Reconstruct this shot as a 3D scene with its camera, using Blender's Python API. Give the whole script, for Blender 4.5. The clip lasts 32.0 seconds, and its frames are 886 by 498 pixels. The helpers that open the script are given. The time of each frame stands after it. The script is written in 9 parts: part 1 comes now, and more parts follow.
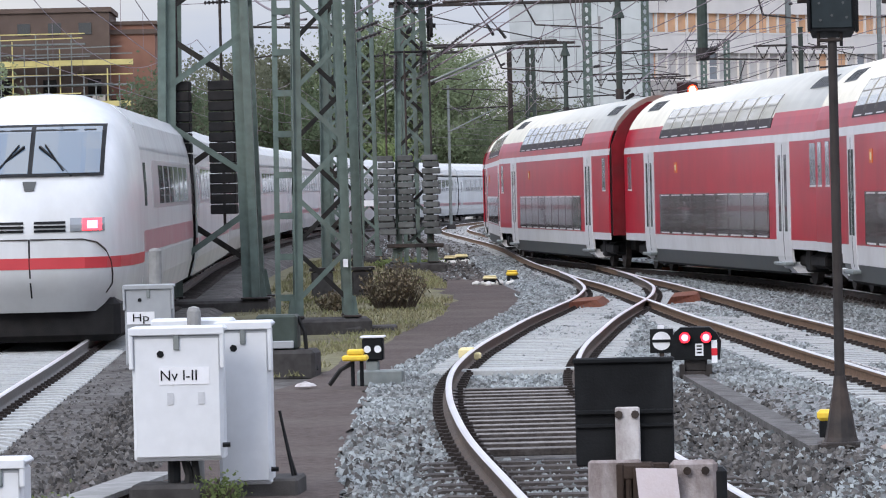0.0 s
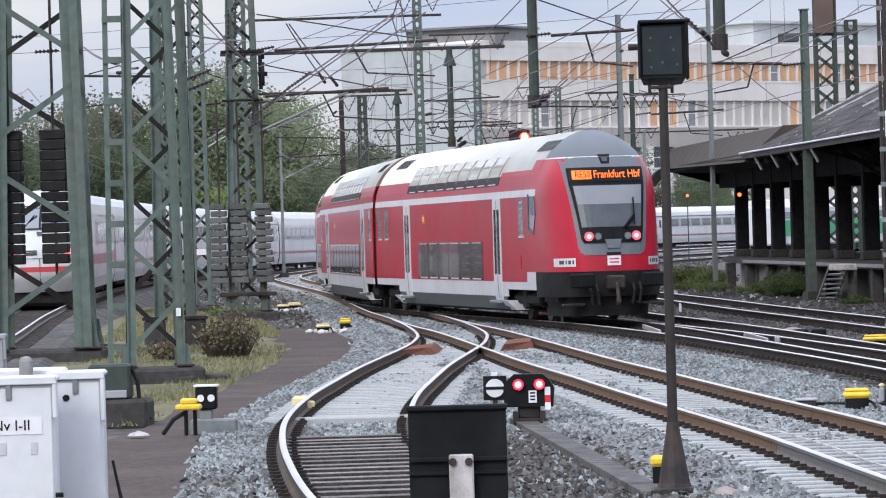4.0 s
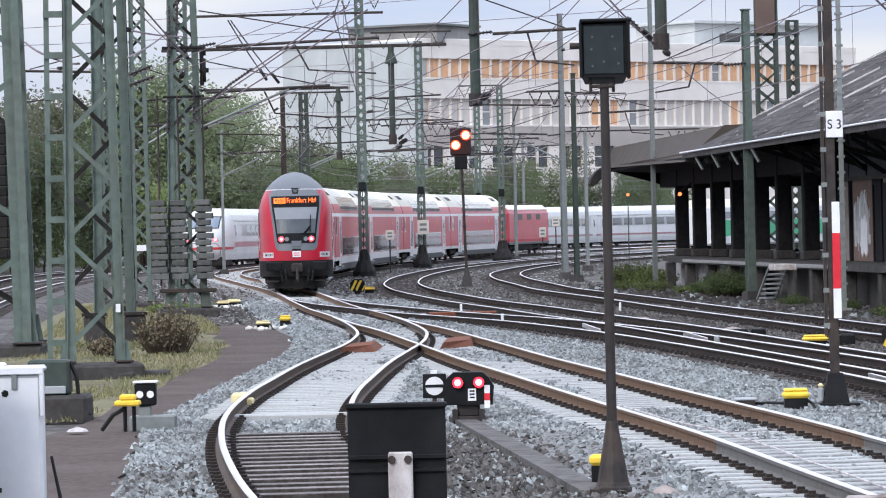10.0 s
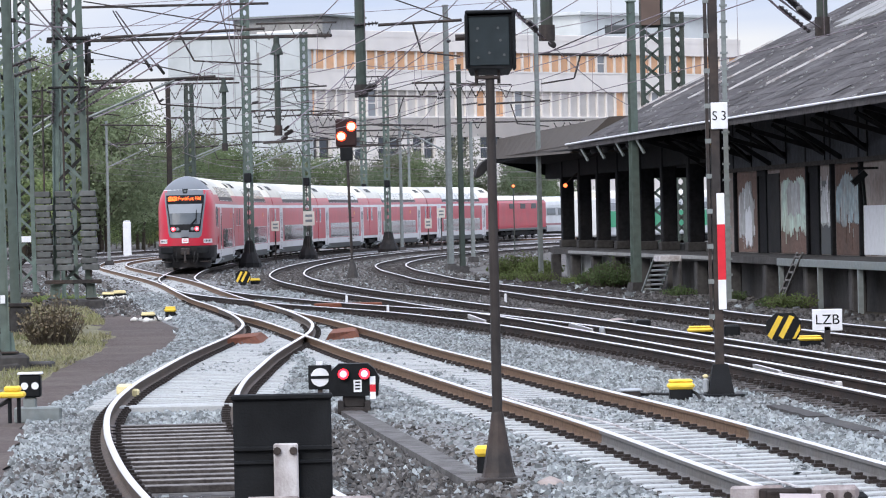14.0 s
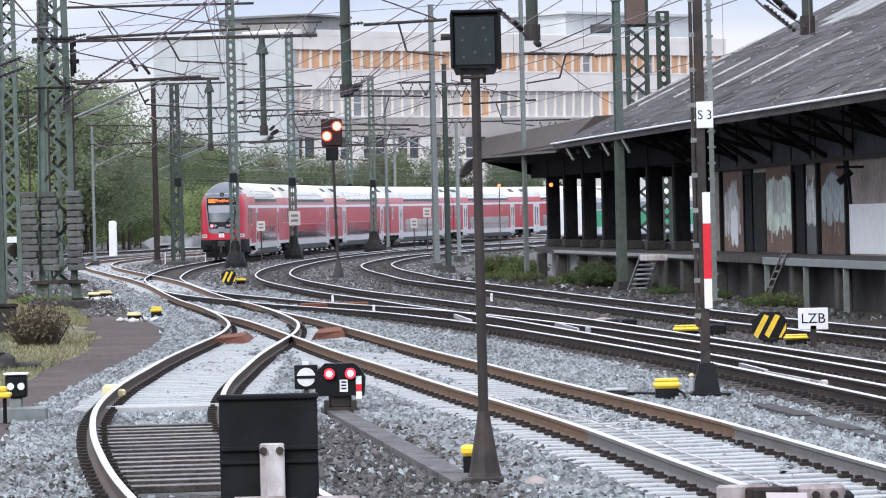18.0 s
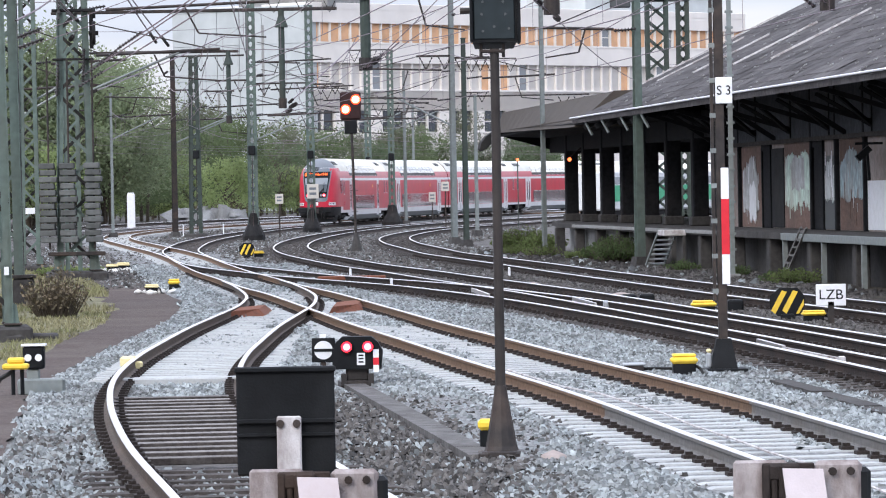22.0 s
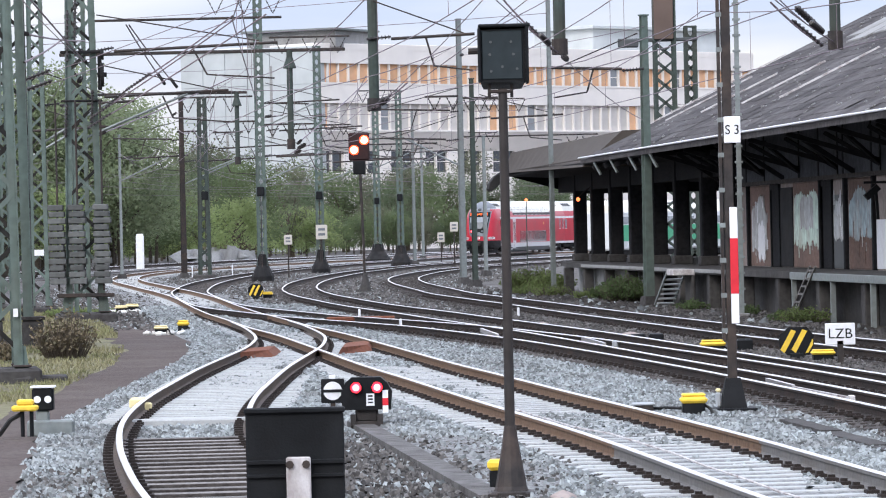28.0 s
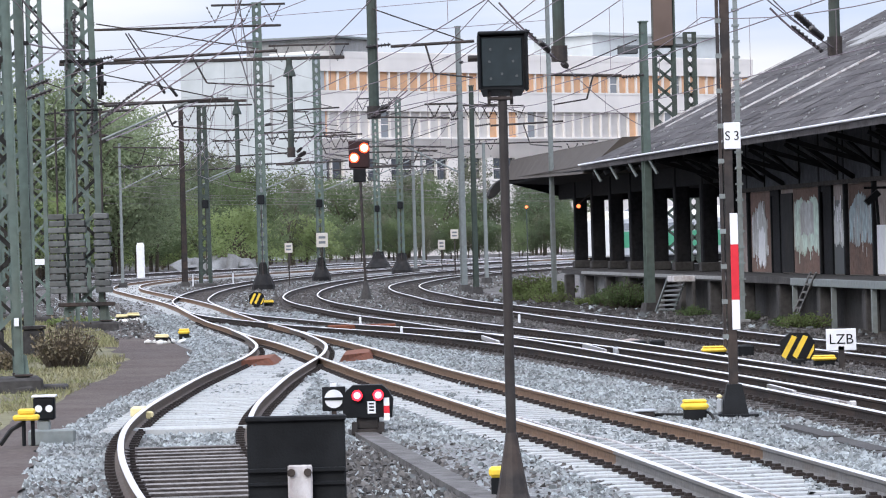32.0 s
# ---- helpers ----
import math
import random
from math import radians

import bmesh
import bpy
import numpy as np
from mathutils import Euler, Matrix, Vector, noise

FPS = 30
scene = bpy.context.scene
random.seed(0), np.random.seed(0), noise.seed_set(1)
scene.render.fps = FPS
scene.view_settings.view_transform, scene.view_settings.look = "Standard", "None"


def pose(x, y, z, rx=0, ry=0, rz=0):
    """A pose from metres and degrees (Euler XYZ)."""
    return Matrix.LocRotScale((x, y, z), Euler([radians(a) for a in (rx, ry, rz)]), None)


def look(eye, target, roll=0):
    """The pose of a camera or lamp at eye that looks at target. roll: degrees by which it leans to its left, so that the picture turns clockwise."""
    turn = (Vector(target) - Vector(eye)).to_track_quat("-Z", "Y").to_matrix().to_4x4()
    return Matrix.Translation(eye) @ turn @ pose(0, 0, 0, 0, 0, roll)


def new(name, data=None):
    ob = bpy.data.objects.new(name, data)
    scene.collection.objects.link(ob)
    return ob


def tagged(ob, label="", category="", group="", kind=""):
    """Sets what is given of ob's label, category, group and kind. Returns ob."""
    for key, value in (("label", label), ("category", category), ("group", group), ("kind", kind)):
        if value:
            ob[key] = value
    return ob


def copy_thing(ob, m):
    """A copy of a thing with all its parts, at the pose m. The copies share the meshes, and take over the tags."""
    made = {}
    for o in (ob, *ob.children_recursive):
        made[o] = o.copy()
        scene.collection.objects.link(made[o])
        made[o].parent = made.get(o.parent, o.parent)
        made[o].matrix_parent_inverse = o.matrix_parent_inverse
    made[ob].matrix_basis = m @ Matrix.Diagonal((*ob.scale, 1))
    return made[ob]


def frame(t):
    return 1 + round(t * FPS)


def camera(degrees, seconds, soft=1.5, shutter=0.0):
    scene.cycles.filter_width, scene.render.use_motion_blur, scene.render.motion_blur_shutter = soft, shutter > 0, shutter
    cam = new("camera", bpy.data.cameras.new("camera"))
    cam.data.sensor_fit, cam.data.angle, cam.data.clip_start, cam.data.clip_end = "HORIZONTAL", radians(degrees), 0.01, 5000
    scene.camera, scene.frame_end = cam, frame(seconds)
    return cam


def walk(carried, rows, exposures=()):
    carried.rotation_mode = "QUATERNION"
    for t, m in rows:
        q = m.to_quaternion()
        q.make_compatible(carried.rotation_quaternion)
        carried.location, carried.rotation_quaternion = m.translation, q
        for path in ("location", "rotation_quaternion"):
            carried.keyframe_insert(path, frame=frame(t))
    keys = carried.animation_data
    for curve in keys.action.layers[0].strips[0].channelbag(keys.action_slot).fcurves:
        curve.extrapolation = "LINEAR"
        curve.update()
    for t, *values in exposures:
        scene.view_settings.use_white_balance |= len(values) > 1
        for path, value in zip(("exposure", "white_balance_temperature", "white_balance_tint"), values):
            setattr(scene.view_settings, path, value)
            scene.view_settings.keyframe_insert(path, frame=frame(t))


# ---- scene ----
# The camera stands on a platform end, 2.32 m over the sleepers, and pans by hand.
cam = camera(12.1, 32.0, soft=1.1)
EYE_Z = 2.32


def aim(yaw, tilt, roll):
    return pose(0, 0, EYE_Z, 90 + tilt, 0, yaw) @ pose(0, 0, 0, 0, 0, roll)


walk(cam, [(t, aim(yaw, tilt, roll)) for t, yaw, tilt, roll in (
    (0, 4.512, -0.761, -1.374), (0.5, 3.98, -0.671, -1.349), (1, 3.379, -0.506, -1.355), (1.5, 2.751, -0.403, -1.36),
    (2, 2.211, -0.31, -1.448), (2.5, 1.945, -0.26, -1.491), (3, 1.941, -0.201, -1.57), (3.5, 2.079, -0.185, -1.628),
    (5.5, 2.403, -0.092, -1.694), (6, 2.45, -0.116, -1.725), (6.5, 2.492, -0.14, -1.656), (7, 2.463, -0.209, -1.565),
    (7.5, 2.311, -0.246, -1.472), (8, 2.077, -0.241, -1.424), (8.5, 1.842, -0.184, -1.418), (9, 1.637, -0.148, -1.381),
    (9.5, 1.489, -0.157, -1.32), (10, 1.389, -0.216, -1.294), (10.5, 1.298, -0.3, -1.197), (11, 1.208, -0.403, -1.213),
    (11.5, 1.116, -0.502, -1.165), (12, 0.982, -0.577, -1.142), (12.5, 0.78, -0.578, -1.14), (13, 0.482, -0.509, -1.176),
    (13.5, 0.115, -0.438, -1.225), (14, -0.176, -0.371, -1.277), (14.5, -0.377, -0.336, -1.288), (16.5, -0.447, -0.364, -1.246),
    (17, -0.441, -0.375, -1.279), (17.5, -0.403, -0.37, -1.347), (18, -0.37, -0.381, -1.385), (18.5, -0.323, -0.415, -1.396),
    (19, -0.31, -0.454, -1.411), (19.5, -0.275, -0.51, -1.377), (20, -0.264, -0.57, -1.31), (20.5, -0.231, -0.616, -1.286),
    (21, -0.201, -0.649, -1.216), (21.5, -0.157, -0.689, -1.154), (22, -0.116, -0.734, -1.044), (22.5, -0.08, -0.749, -0.987),
    (23, -0.022, -0.731, -0.947), (23.5, 0.001, -0.64, -0.9), (24, 0.002, -0.555, -0.951), (24.5, 0.013, -0.459, -1.007),
    (25, 0.015, -0.385, -1.042), (25.5, 0.031, -0.316, -1.109), (27.5, -0.014, -0.178, -1.226), (28, -0.005, -0.179, -1.238),
    (28.5, -0.03, -0.248, -1.229), (29, -0.071, -0.276, -1.242), (29.5, -0.087, -0.272, -1.29), (30, -0.088, -0.25, -1.349),
    (30.5, -0.067, -0.199, -1.382), (31, -0.047, -0.155, -1.433), (31.5, -0.024, -0.112, -1.507), (32, -0, -0.077, -1.5),
)], exposures=[(0, 0.24), (3, 0.30), (10, 0.48), (20, 0.59), (30, 0.63), (32, 0.63)])

# ---- light: an even, bright, clouded evening sky ----
world = bpy.data.worlds.new("overcast_sky")
scene.world = world
world.use_nodes = True
wn, wl = world.node_tree.nodes, world.node_tree.links
wn.clear()
w_out = wn.new("ShaderNodeOutputWorld")
w_bg = wn.new("ShaderNodeBackground")
w_sky = wn.new("ShaderNodeTexSky")
w_sky.sky_type, w_sky.sun_disc = "NISHITA", False
w_sky.sun_elevation, w_sky.sun_rotation = radians(24), radians(215)
w_sky.air_density, w_sky.dust_density, w_sky.ozone_density = 1.0, 1.2, 2.0
w_co = wn.new("ShaderNodeTexCoord")
w_map = wn.new("ShaderNodeMapping")
w_map.inputs["Scale"].default_value = (3.0, 3.0, 16.0)
w_noise = wn.new("ShaderNodeTexNoise")
w_noise.inputs["Scale"].default_value, w_noise.inputs["Detail"].default_value = 1.6, 5.0
w_ramp = wn.new("ShaderNodeValToRGB")
w_ramp.color_ramp.elements[0].position, w_ramp.color_ramp.elements[1].position = 0.42, 0.66
w_cloud = wn.new("ShaderNodeMix")
w_cloud.data_type = "RGBA"
w_cloud.inputs["A"].default_value = (5.9, 6.75, 9.05, 1)
w_cloud.inputs["B"].default_value = (9.5, 9.4, 9.6, 1)
w_mix = wn.new("ShaderNodeMix")
w_mix.data_type = "RGBA"
w_mix.inputs["Factor"].default_value = 0.86
wl.new(w_co.outputs["Generated"], w_map.inputs["Vector"])
wl.new(w_map.outputs["Vector"], w_noise.inputs["Vector"])
wl.new(w_noise.outputs["Fac"], w_ramp.inputs["Fac"])
wl.new(w_ramp.outputs["Color"], w_cloud.inputs["Factor"])
wl.new(w_sky.outputs["Color"], w_mix.inputs["A"])
wl.new(w_cloud.outputs["Result"], w_mix.inputs["B"])
# a clouded sky is brighter overhead than at the horizon
w_sep = wn.new("ShaderNodeSeparateXYZ")
w_up = wn.new("ShaderNodeMapRange")
w_up.inputs["From Min"].default_value, w_up.inputs["From Max"].default_value = 0.03, 1.0
w_up.inputs["To Min"].default_value, w_up.inputs["To Max"].default_value = 0.90, 2.95
w_gain = wn.new("ShaderNodeVectorMath")
w_gain.operation = "SCALE"
wl.new(w_co.outputs["Generated"], w_sep.inputs["Vector"])
wl.new(w_sep.outputs["Z"], w_up.inputs["Value"])
wl.new(w_up.outputs["Result"], w_gain.inputs["Scale"])
wl.new(w_mix.outputs["Result"], w_gain.inputs[0])
wl.new(w_gain.outputs["Vector"], w_bg.inputs["Color"])
wl.new(w_bg.outputs["Background"], w_out.inputs["Surface"])
w_bg.inputs["Strength"].default_value = 0.082

sun = new("sun", bpy.data.lights.new("sun", "SUN"))
sun.data.energy, sun.data.angle, sun.data.color = 1.2, radians(25), (1.0, 0.95, 0.9)
sun.matrix_world = look((-30, -60, 40), (0, 0, 0))


# ---- materials ----
def nodes_of(name):
    m = bpy.data.materials.new(name)
    m.use_nodes = True
    return m, m.node_tree.nodes, m.node_tree.links, m.node_tree.nodes["Principled BSDF"]


def surface(name, color, rough=0.6, metal=0.0, grain=0.25, scale=8.0, dirt=None, dirt_amount=0.35, dirt_scale=1.2,
            bump=0.15, bump_scale=60.0, per_object=0.0, per_island=0.0, streaks=0.0, spec=0.2, world_space=True, coat=0.0):
    """Paint, stone or metal: a base colour with fine grain, large stains of a second colour, relief and wear."""
    m, nd, lk, bs = nodes_of(name)
    co = nd.new("ShaderNodeNewGeometry") if world_space else nd.new("ShaderNodeTexCoord")
    vec = co.outputs["Position"] if world_space else co.outputs["Object"]
    n1 = nd.new("ShaderNodeTexNoise")
    n1.inputs["Scale"].default_value, n1.inputs["Detail"].default_value = scale, 6.0
    lk.new(vec, n1.inputs["Vector"])
    hi, lo = [min(1, c * (1 + grain)) for c in color], [c * (1 - grain) for c in color]
    r1 = nd.new("ShaderNodeValToRGB")
    r1.color_ramp.elements[0].color, r1.color_ramp.elements[1].color = (*lo, 1), (*hi, 1)
    r1.color_ramp.elements[0].position, r1.color_ramp.elements[1].position = 0.3, 0.7
    lk.new(n1.outputs["Fac"], r1.inputs["Fac"])
    col = r1.outputs["Color"]
    if dirt is not None:
        n2 = nd.new("ShaderNodeTexNoise")
        n2.inputs["Scale"].default_value, n2.inputs["Detail"].default_value = dirt_scale, 8.0
        n2.inputs["Roughness"].default_value = 0.65
        if streaks:
            mp = nd.new("ShaderNodeMapping")
            mp.inputs["Scale"].default_value = (1, 1, 1 / streaks)
            lk.new(vec, mp.inputs["Vector"])
            lk.new(mp.outputs["Vector"], n2.inputs["Vector"])
        else:
            lk.new(vec, n2.inputs["Vector"])
        r2 = nd.new("ShaderNodeMapRange")
        r2.inputs["From Min"].default_value, r2.inputs["From Max"].default_value = 0.45, 0.72
        r2.inputs["To Max"].default_value = dirt_amount
        lk.new(n2.outputs["Fac"], r2.inputs["Value"])
        mx = nd.new("ShaderNodeMix")
        mx.data_type = "RGBA"
        lk.new(r2.outputs["Result"], mx.inputs["Factor"])
        lk.new(col, mx.inputs["A"])
        mx.inputs["B"].default_value = (*dirt, 1)
        col = mx.outputs["Result"]
    for amount, node, out in ((per_object, "ShaderNodeObjectInfo", "Random"), (per_island, "ShaderNodeNewGeometry", "Random Per Island")):
        if amount:
            oi = nd.new(node)
            mr = nd.new("ShaderNodeMapRange")
            mr.inputs["To Min"].default_value, mr.inputs["To Max"].default_value = 1 - amount, 1 + amount
            lk.new(oi.outputs[out], mr.inputs["Value"])
            hs = nd.new("ShaderNodeHueSaturation")
            lk.new(mr.outputs["Result"], hs.inputs["Value"])
            lk.new(col, hs.inputs["Color"])
            col = hs.outputs["Color"]
    lk.new(col, bs.inputs["Base Color"])
    bs.inputs["Roughness"].default_value, bs.inputs["Metallic"].default_value = rough, metal
    bs.inputs["Specular IOR Level"].default_value = spec
    bs.inputs["Coat Weight"].default_value, bs.inputs["Coat Roughness"].default_value = coat, 0.05
    if bump:
        n3 = nd.new("ShaderNodeTexNoise")
        n3.inputs["Scale"].default_value, n3.inputs["Detail"].default_value = bump_scale, 4.0
        lk.new(vec, n3.inputs["Vector"])
        bp = nd.new("ShaderNodeBump")
        bp.inputs["Strength"].default_value, bp.inputs["Distance"].default_value = bump, 0.02
        lk.new(n3.outputs["Fac"], bp.inputs["Height"])
        lk.new(bp.outputs["Normal"], bs.inputs["Normal"])
    return m


def glow(name, color, strength):
    m, nd, lk, bs = nodes_of(name)
    bs.inputs["Base Color"].default_value = (*[c * 0.3 for c in color], 1)
    bs.inputs["Emission Color"].default_value, bs.inputs["Emission Strength"].default_value = (*color, 1), strength
    return m


def leafy(name, color):
    """Leaves: a dull upper side, and light that shines through."""
    m = surface(name, color, 0.95, 0, 0.3, 0.16, per_island=0.06, bump=0, spec=0.05)
    nd, lk = m.node_tree.nodes, m.node_tree.links
    bs, out = nd["Principled BSDF"], nd["Material Output"]
    tr, mx = nd.new("ShaderNodeBsdfTranslucent"), nd.new("ShaderNodeMixShader")
    lk.new(bs.inputs["Base Color"].links[0].from_socket, tr.inputs["Color"])
    mx.inputs["Fac"].default_value = 0.55
    lk.new(bs.outputs["BSDF"], mx.inputs[1])
    lk.new(tr.outputs["BSDF"], mx.inputs[2])
    lk.new(mx.outputs["Shader"], out.inputs["Surface"])
    return m


def glass(name, color, rough=0.06):
    m, nd, lk, bs = nodes_of(name)
    bs.inputs["Base Color"].default_value, bs.inputs["Roughness"].default_value = (*color, 1), rough
    bs.inputs["Specular IOR Level"].default_value = 0.9
    bs.inputs["Coat Weight"].default_value, bs.inputs["Coat Roughness"].default_value = 0.6, 0.03
    return m


GREEN = surface("green_mast_paint", (0.112, 0.15, 0.134), 0.6, 0.0, 0.18, 5, (0.10, 0.085, 0.07), 0.45, 1.5, streaks=4, per_object=0.08)
GREEN_DARK = surface("dark_green_paint", (0.05, 0.066, 0.058), 0.6, 0, 0.2, 5, (0.06, 0.045, 0.035), 0.5, 1.5, streaks=4, per_object=0.1)
GALV = surface("galvanised_steel", (0.215, 0.24, 0.238), 0.5, 0.3, 0.15, 8, (0.2, 0.19, 0.17), 0.4, 2, streaks=4, per_object=0.1)
# dark colour that paints shade on the masts' rear and side lattice
LATTICE_SHADE = surface("shaded_mast_lattice", (0.030, 0.030, 0.028), 0.7, 0, 0.25, 6, (0.06, 0.045, 0.035), 0.5, 1.5)
WEIGHT = surface("grey_cast_weight", (0.105, 0.11, 0.108), 0.8, 0, 0.2, 6, (0.07, 0.07, 0.065), 0.6, 2.0, bump=0.2, per_object=0.25)
STEEL_DARK = surface("dark_brown_steel", (0.036, 0.032, 0.031), 0.55, 0.0, 0.25, 8, (0.11, 0.07, 0.05), 0.4, 2)
BLACK = surface("black_paint", (0.0075, 0.0085, 0.010), 0.55, 0, 0.3, 6, (0.035, 0.035, 0.036), 0.3, 1.5, streaks=5, spec=0.15)
BLACK_SOFT = surface("black_underframe", (0.014, 0.014, 0.015), 0.75, 0, 0.4, 3, (0.045, 0.038, 0.034), 0.5, 1.0)
RUST = surface("rusty_rail_side", (0.15, 0.095, 0.062), 0.75, 0.0, 0.3, 14, (0.16, 0.10, 0.06), 0.5, 0.8, bump=0.3)
RUST_BROWN = surface("grey_brown_rail_side", (0.092, 0.072, 0.060), 0.7, 0.1, 0.3, 14, (0.15, 0.10, 0.07), 0.4, 0.8, bump=0.3)
RUST_DARK = surface("dark_rail_side", (0.028, 0.022, 0.02), 0.75, 0.0, 0.3, 14, (0.08, 0.05, 0.035), 0.5, 0.8, bump=0.3)
RUST_GREY = surface("grey_rail_side", (0.16, 0.155, 0.15), 0.65, 0.2, 0.2, 14, (0.12, 0.09, 0.06), 0.4, 0.8)
RUST_RED = surface("rust_red_plate", (0.17, 0.062, 0.035), 0.8, 0, 0.25, 10, (0.09, 0.04, 0.03), 0.5, 3)
RAIL_TOP = surface("polished_rail_head", (0.86, 0.83, 0.82), 0.36, 1.0, 0.06, 30, (0.55, 0.46, 0.42), 0.35, 0.5, bump=0.05, spec=0.5)
CONCRETE_SLEEPER = surface("pale_concrete_sleeper", (0.40, 0.415, 0.415), 0.85, 0, 0.12, 25, (0.36, 0.35, 0.34), 0.5, 1.5, bump=0.3, per_object=0.06, per_island=0.06)
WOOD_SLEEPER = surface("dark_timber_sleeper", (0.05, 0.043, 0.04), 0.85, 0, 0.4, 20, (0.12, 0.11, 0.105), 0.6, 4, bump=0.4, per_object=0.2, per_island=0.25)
FASTENER = surface("rusty_fastening", (0.03, 0.024, 0.022), 0.8, 0, 0.3, 30)
BALLAST = surface("ballast_bed", (0.20, 0.205, 0.205), 0.95, 0, 0.7, 17, (0.07, 0.066, 0.062), 0.7, 9, bump=1.0, bump_scale=20)
BALLAST_DARK = surface("brown_ballast_bed", (0.082, 0.076, 0.072), 0.95, 0, 0.6, 6, (0.20, 0.195, 0.19), 0.75, 0.7, bump=1.0, bump_scale=20, spec=0.15)
STONE = surface("granite_ballast_stone", (0.235, 0.256, 0.256), 0.9, 0, 0.3, 12, (0.095, 0.085, 0.08), 0.75, 0.6, bump=0.2, per_island=0.6, spec=0.3)
STONE_SOOT = surface("sooty_rubble_stone", (0.050, 0.045, 0.042), 0.9, 0, 0.3, 8, (0.11, 0.105, 0.10), 0.4, 2.0, bump=0.2, per_island=0.5)
STONE_DARK = surface("soiled_ballast_stone", (0.072, 0.066, 0.061), 0.9, 0, 0.3, 12, (0.20, 0.20, 0.20), 0.45, 3.0, bump=0.2, per_island=0.65)
SOIL = surface("dark_cinder_path", (0.082, 0.064, 0.058), 0.95, 0, 0.35, 14, (0.14, 0.12, 0.105), 0.6, 0.45, bump=0.9, bump_scale=30)
EARTH = surface("weedy_ground", (0.17, 0.16, 0.095), 0.95, 0, 0.4, 4, (0.075, 0.062, 0.05), 0.85, 0.5, bump=0.6, bump_scale=25)
CONCRETE = surface("weathered_concrete", (0.28, 0.28, 0.275), 0.9, 0, 0.18, 8, (0.14, 0.135, 0.13), 0.55, 0.8, bump=0.25, streaks=2)
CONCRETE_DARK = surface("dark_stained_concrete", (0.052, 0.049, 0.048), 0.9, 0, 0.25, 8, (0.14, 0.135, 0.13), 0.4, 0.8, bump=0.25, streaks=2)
FADED = surface("faded_print", (0.52, 0.535, 0.56), 0.5, 0, 0.1, 20, bump=0)
WHITE_BOX = surface("white_cabinet_paint", (0.67, 0.69, 0.715), 0.45, 0, 0.04, 8, (0.5, 0.5, 0.5), 0.25, 1.6, bump=0.03, streaks=5, spec=0.5)
GREY_BOX = surface("grey_cabinet_paint", (0.33, 0.35, 0.37), 0.55, 0, 0.06, 8, (0.22, 0.22, 0.22), 0.3, 1.6, bump=0.03, streaks=5, spec=0.5)
WHITE = surface("white_sign_paint", (0.78, 0.79, 0.82), 0.5, 0, 0.04, 10, (0.5, 0.49, 0.47), 0.3, 4, bump=0.02)
RUBBLE = surface("white_rubble", (0.58, 0.57, 0.54), 0.9, 0, 0.15, 8, (0.36, 0.34, 0.31), 0.5, 3.0, bump=0.3, per_object=0.15)
STAINED = surface("rust_stained_bracket", (0.34, 0.305, 0.30), 0.7, 0, 0.2, 8, (0.085, 0.05, 0.04), 1.0, 4.0, bump=0.3, streaks=3)
PINK_PLATE = surface("faded_pink_white_plate", (0.56, 0.50, 0.515), 0.6, 0, 0.06, 8, (0.35, 0.27, 0.25), 0.5, 4.0, bump=0.1)
WORN_WHITE = surface("worn_white_paint", (0.55, 0.53, 0.53), 0.6, 0, 0.12, 10, (0.10, 0.045, 0.03), 0.95, 3.0, bump=0.2, streaks=2)
YELLOW = surface("yellow_paint", (0.80, 0.55, 0.06), 0.45, 0, 0.08, 10, (0.5, 0.36, 0.1), 0.4, 6, bump=0.05)
YELLOW_PALE = surface("pale_yellow_paint", (0.76, 0.66, 0.36), 0.55, 0, 0.1, 10, (0.55, 0.45, 0.3), 0.5, 6, bump=0.05)
RED_SIGN = surface("red_sign_paint", (0.62, 0.03, 0.045), 0.5, 0, 0.08, 10, bump=0.02)
TRAIN_RED = surface("traffic_red_coach_paint", (0.46, 0.014, 0.036), 0.3, 0, 0.10, 1.2, (0.30, 0.035, 0.05), 0.5, 0.9, bump=0.02, bump_scale=1.2, streaks=3, world_space=False, spec=0.3, coat=0.15)
# coach red darkened, so the shade between coaches sits in the colour
GANGWAY_RED_SHADED = surface("shaded_red_coach_end", (0.17, 0.008, 0.014), 0.6, 0, 0.2, 4, (0.03, 0.02, 0.02), 0.6, 1.0, bump=0.1, world_space=False)
TRAIN_LIGHT = surface("light_grey_coach_paint", (0.66, 0.66, 0.67), 0.32, 0, 0.04, 3, (0.42, 0.4, 0.38), 0.4, 0.9, bump=0.0, streaks=3, world_space=False, spec=0.5)
TRAIN_ROOF = surface("dull_silver_coach_roof", (0.77, 0.745, 0.64), 0.34, 0.0, 0.06, 1.5, (0.50, 0.48, 0.42), 0.45, 0.7, bump=0.02, world_space=False, spec=0.5, coat=0.2)
TRAIN_GREY = surface("grey_coach_skirt", (0.055, 0.062, 0.064), 0.5, 0, 0.1, 3, (0.07, 0.065, 0.06), 0.5, 0.9, bump=0.0, world_space=False, spec=0.5)
CAB_GREY = surface("blue_grey_cab_mask", (0.125, 0.14, 0.16), 0.42, 0, 0.06, 3, (0.10, 0.11, 0.12), 0.4, 1.5, bump=0, world_space=False, spec=0.5)
ICE_WHITE = surface("white_express_paint", (0.64, 0.66, 0.67), 0.25, 0, 0.03, 2, (0.46, 0.46, 0.45), 0.5, 0.8, bump=0, streaks=3, world_space=False, spec=0.5)
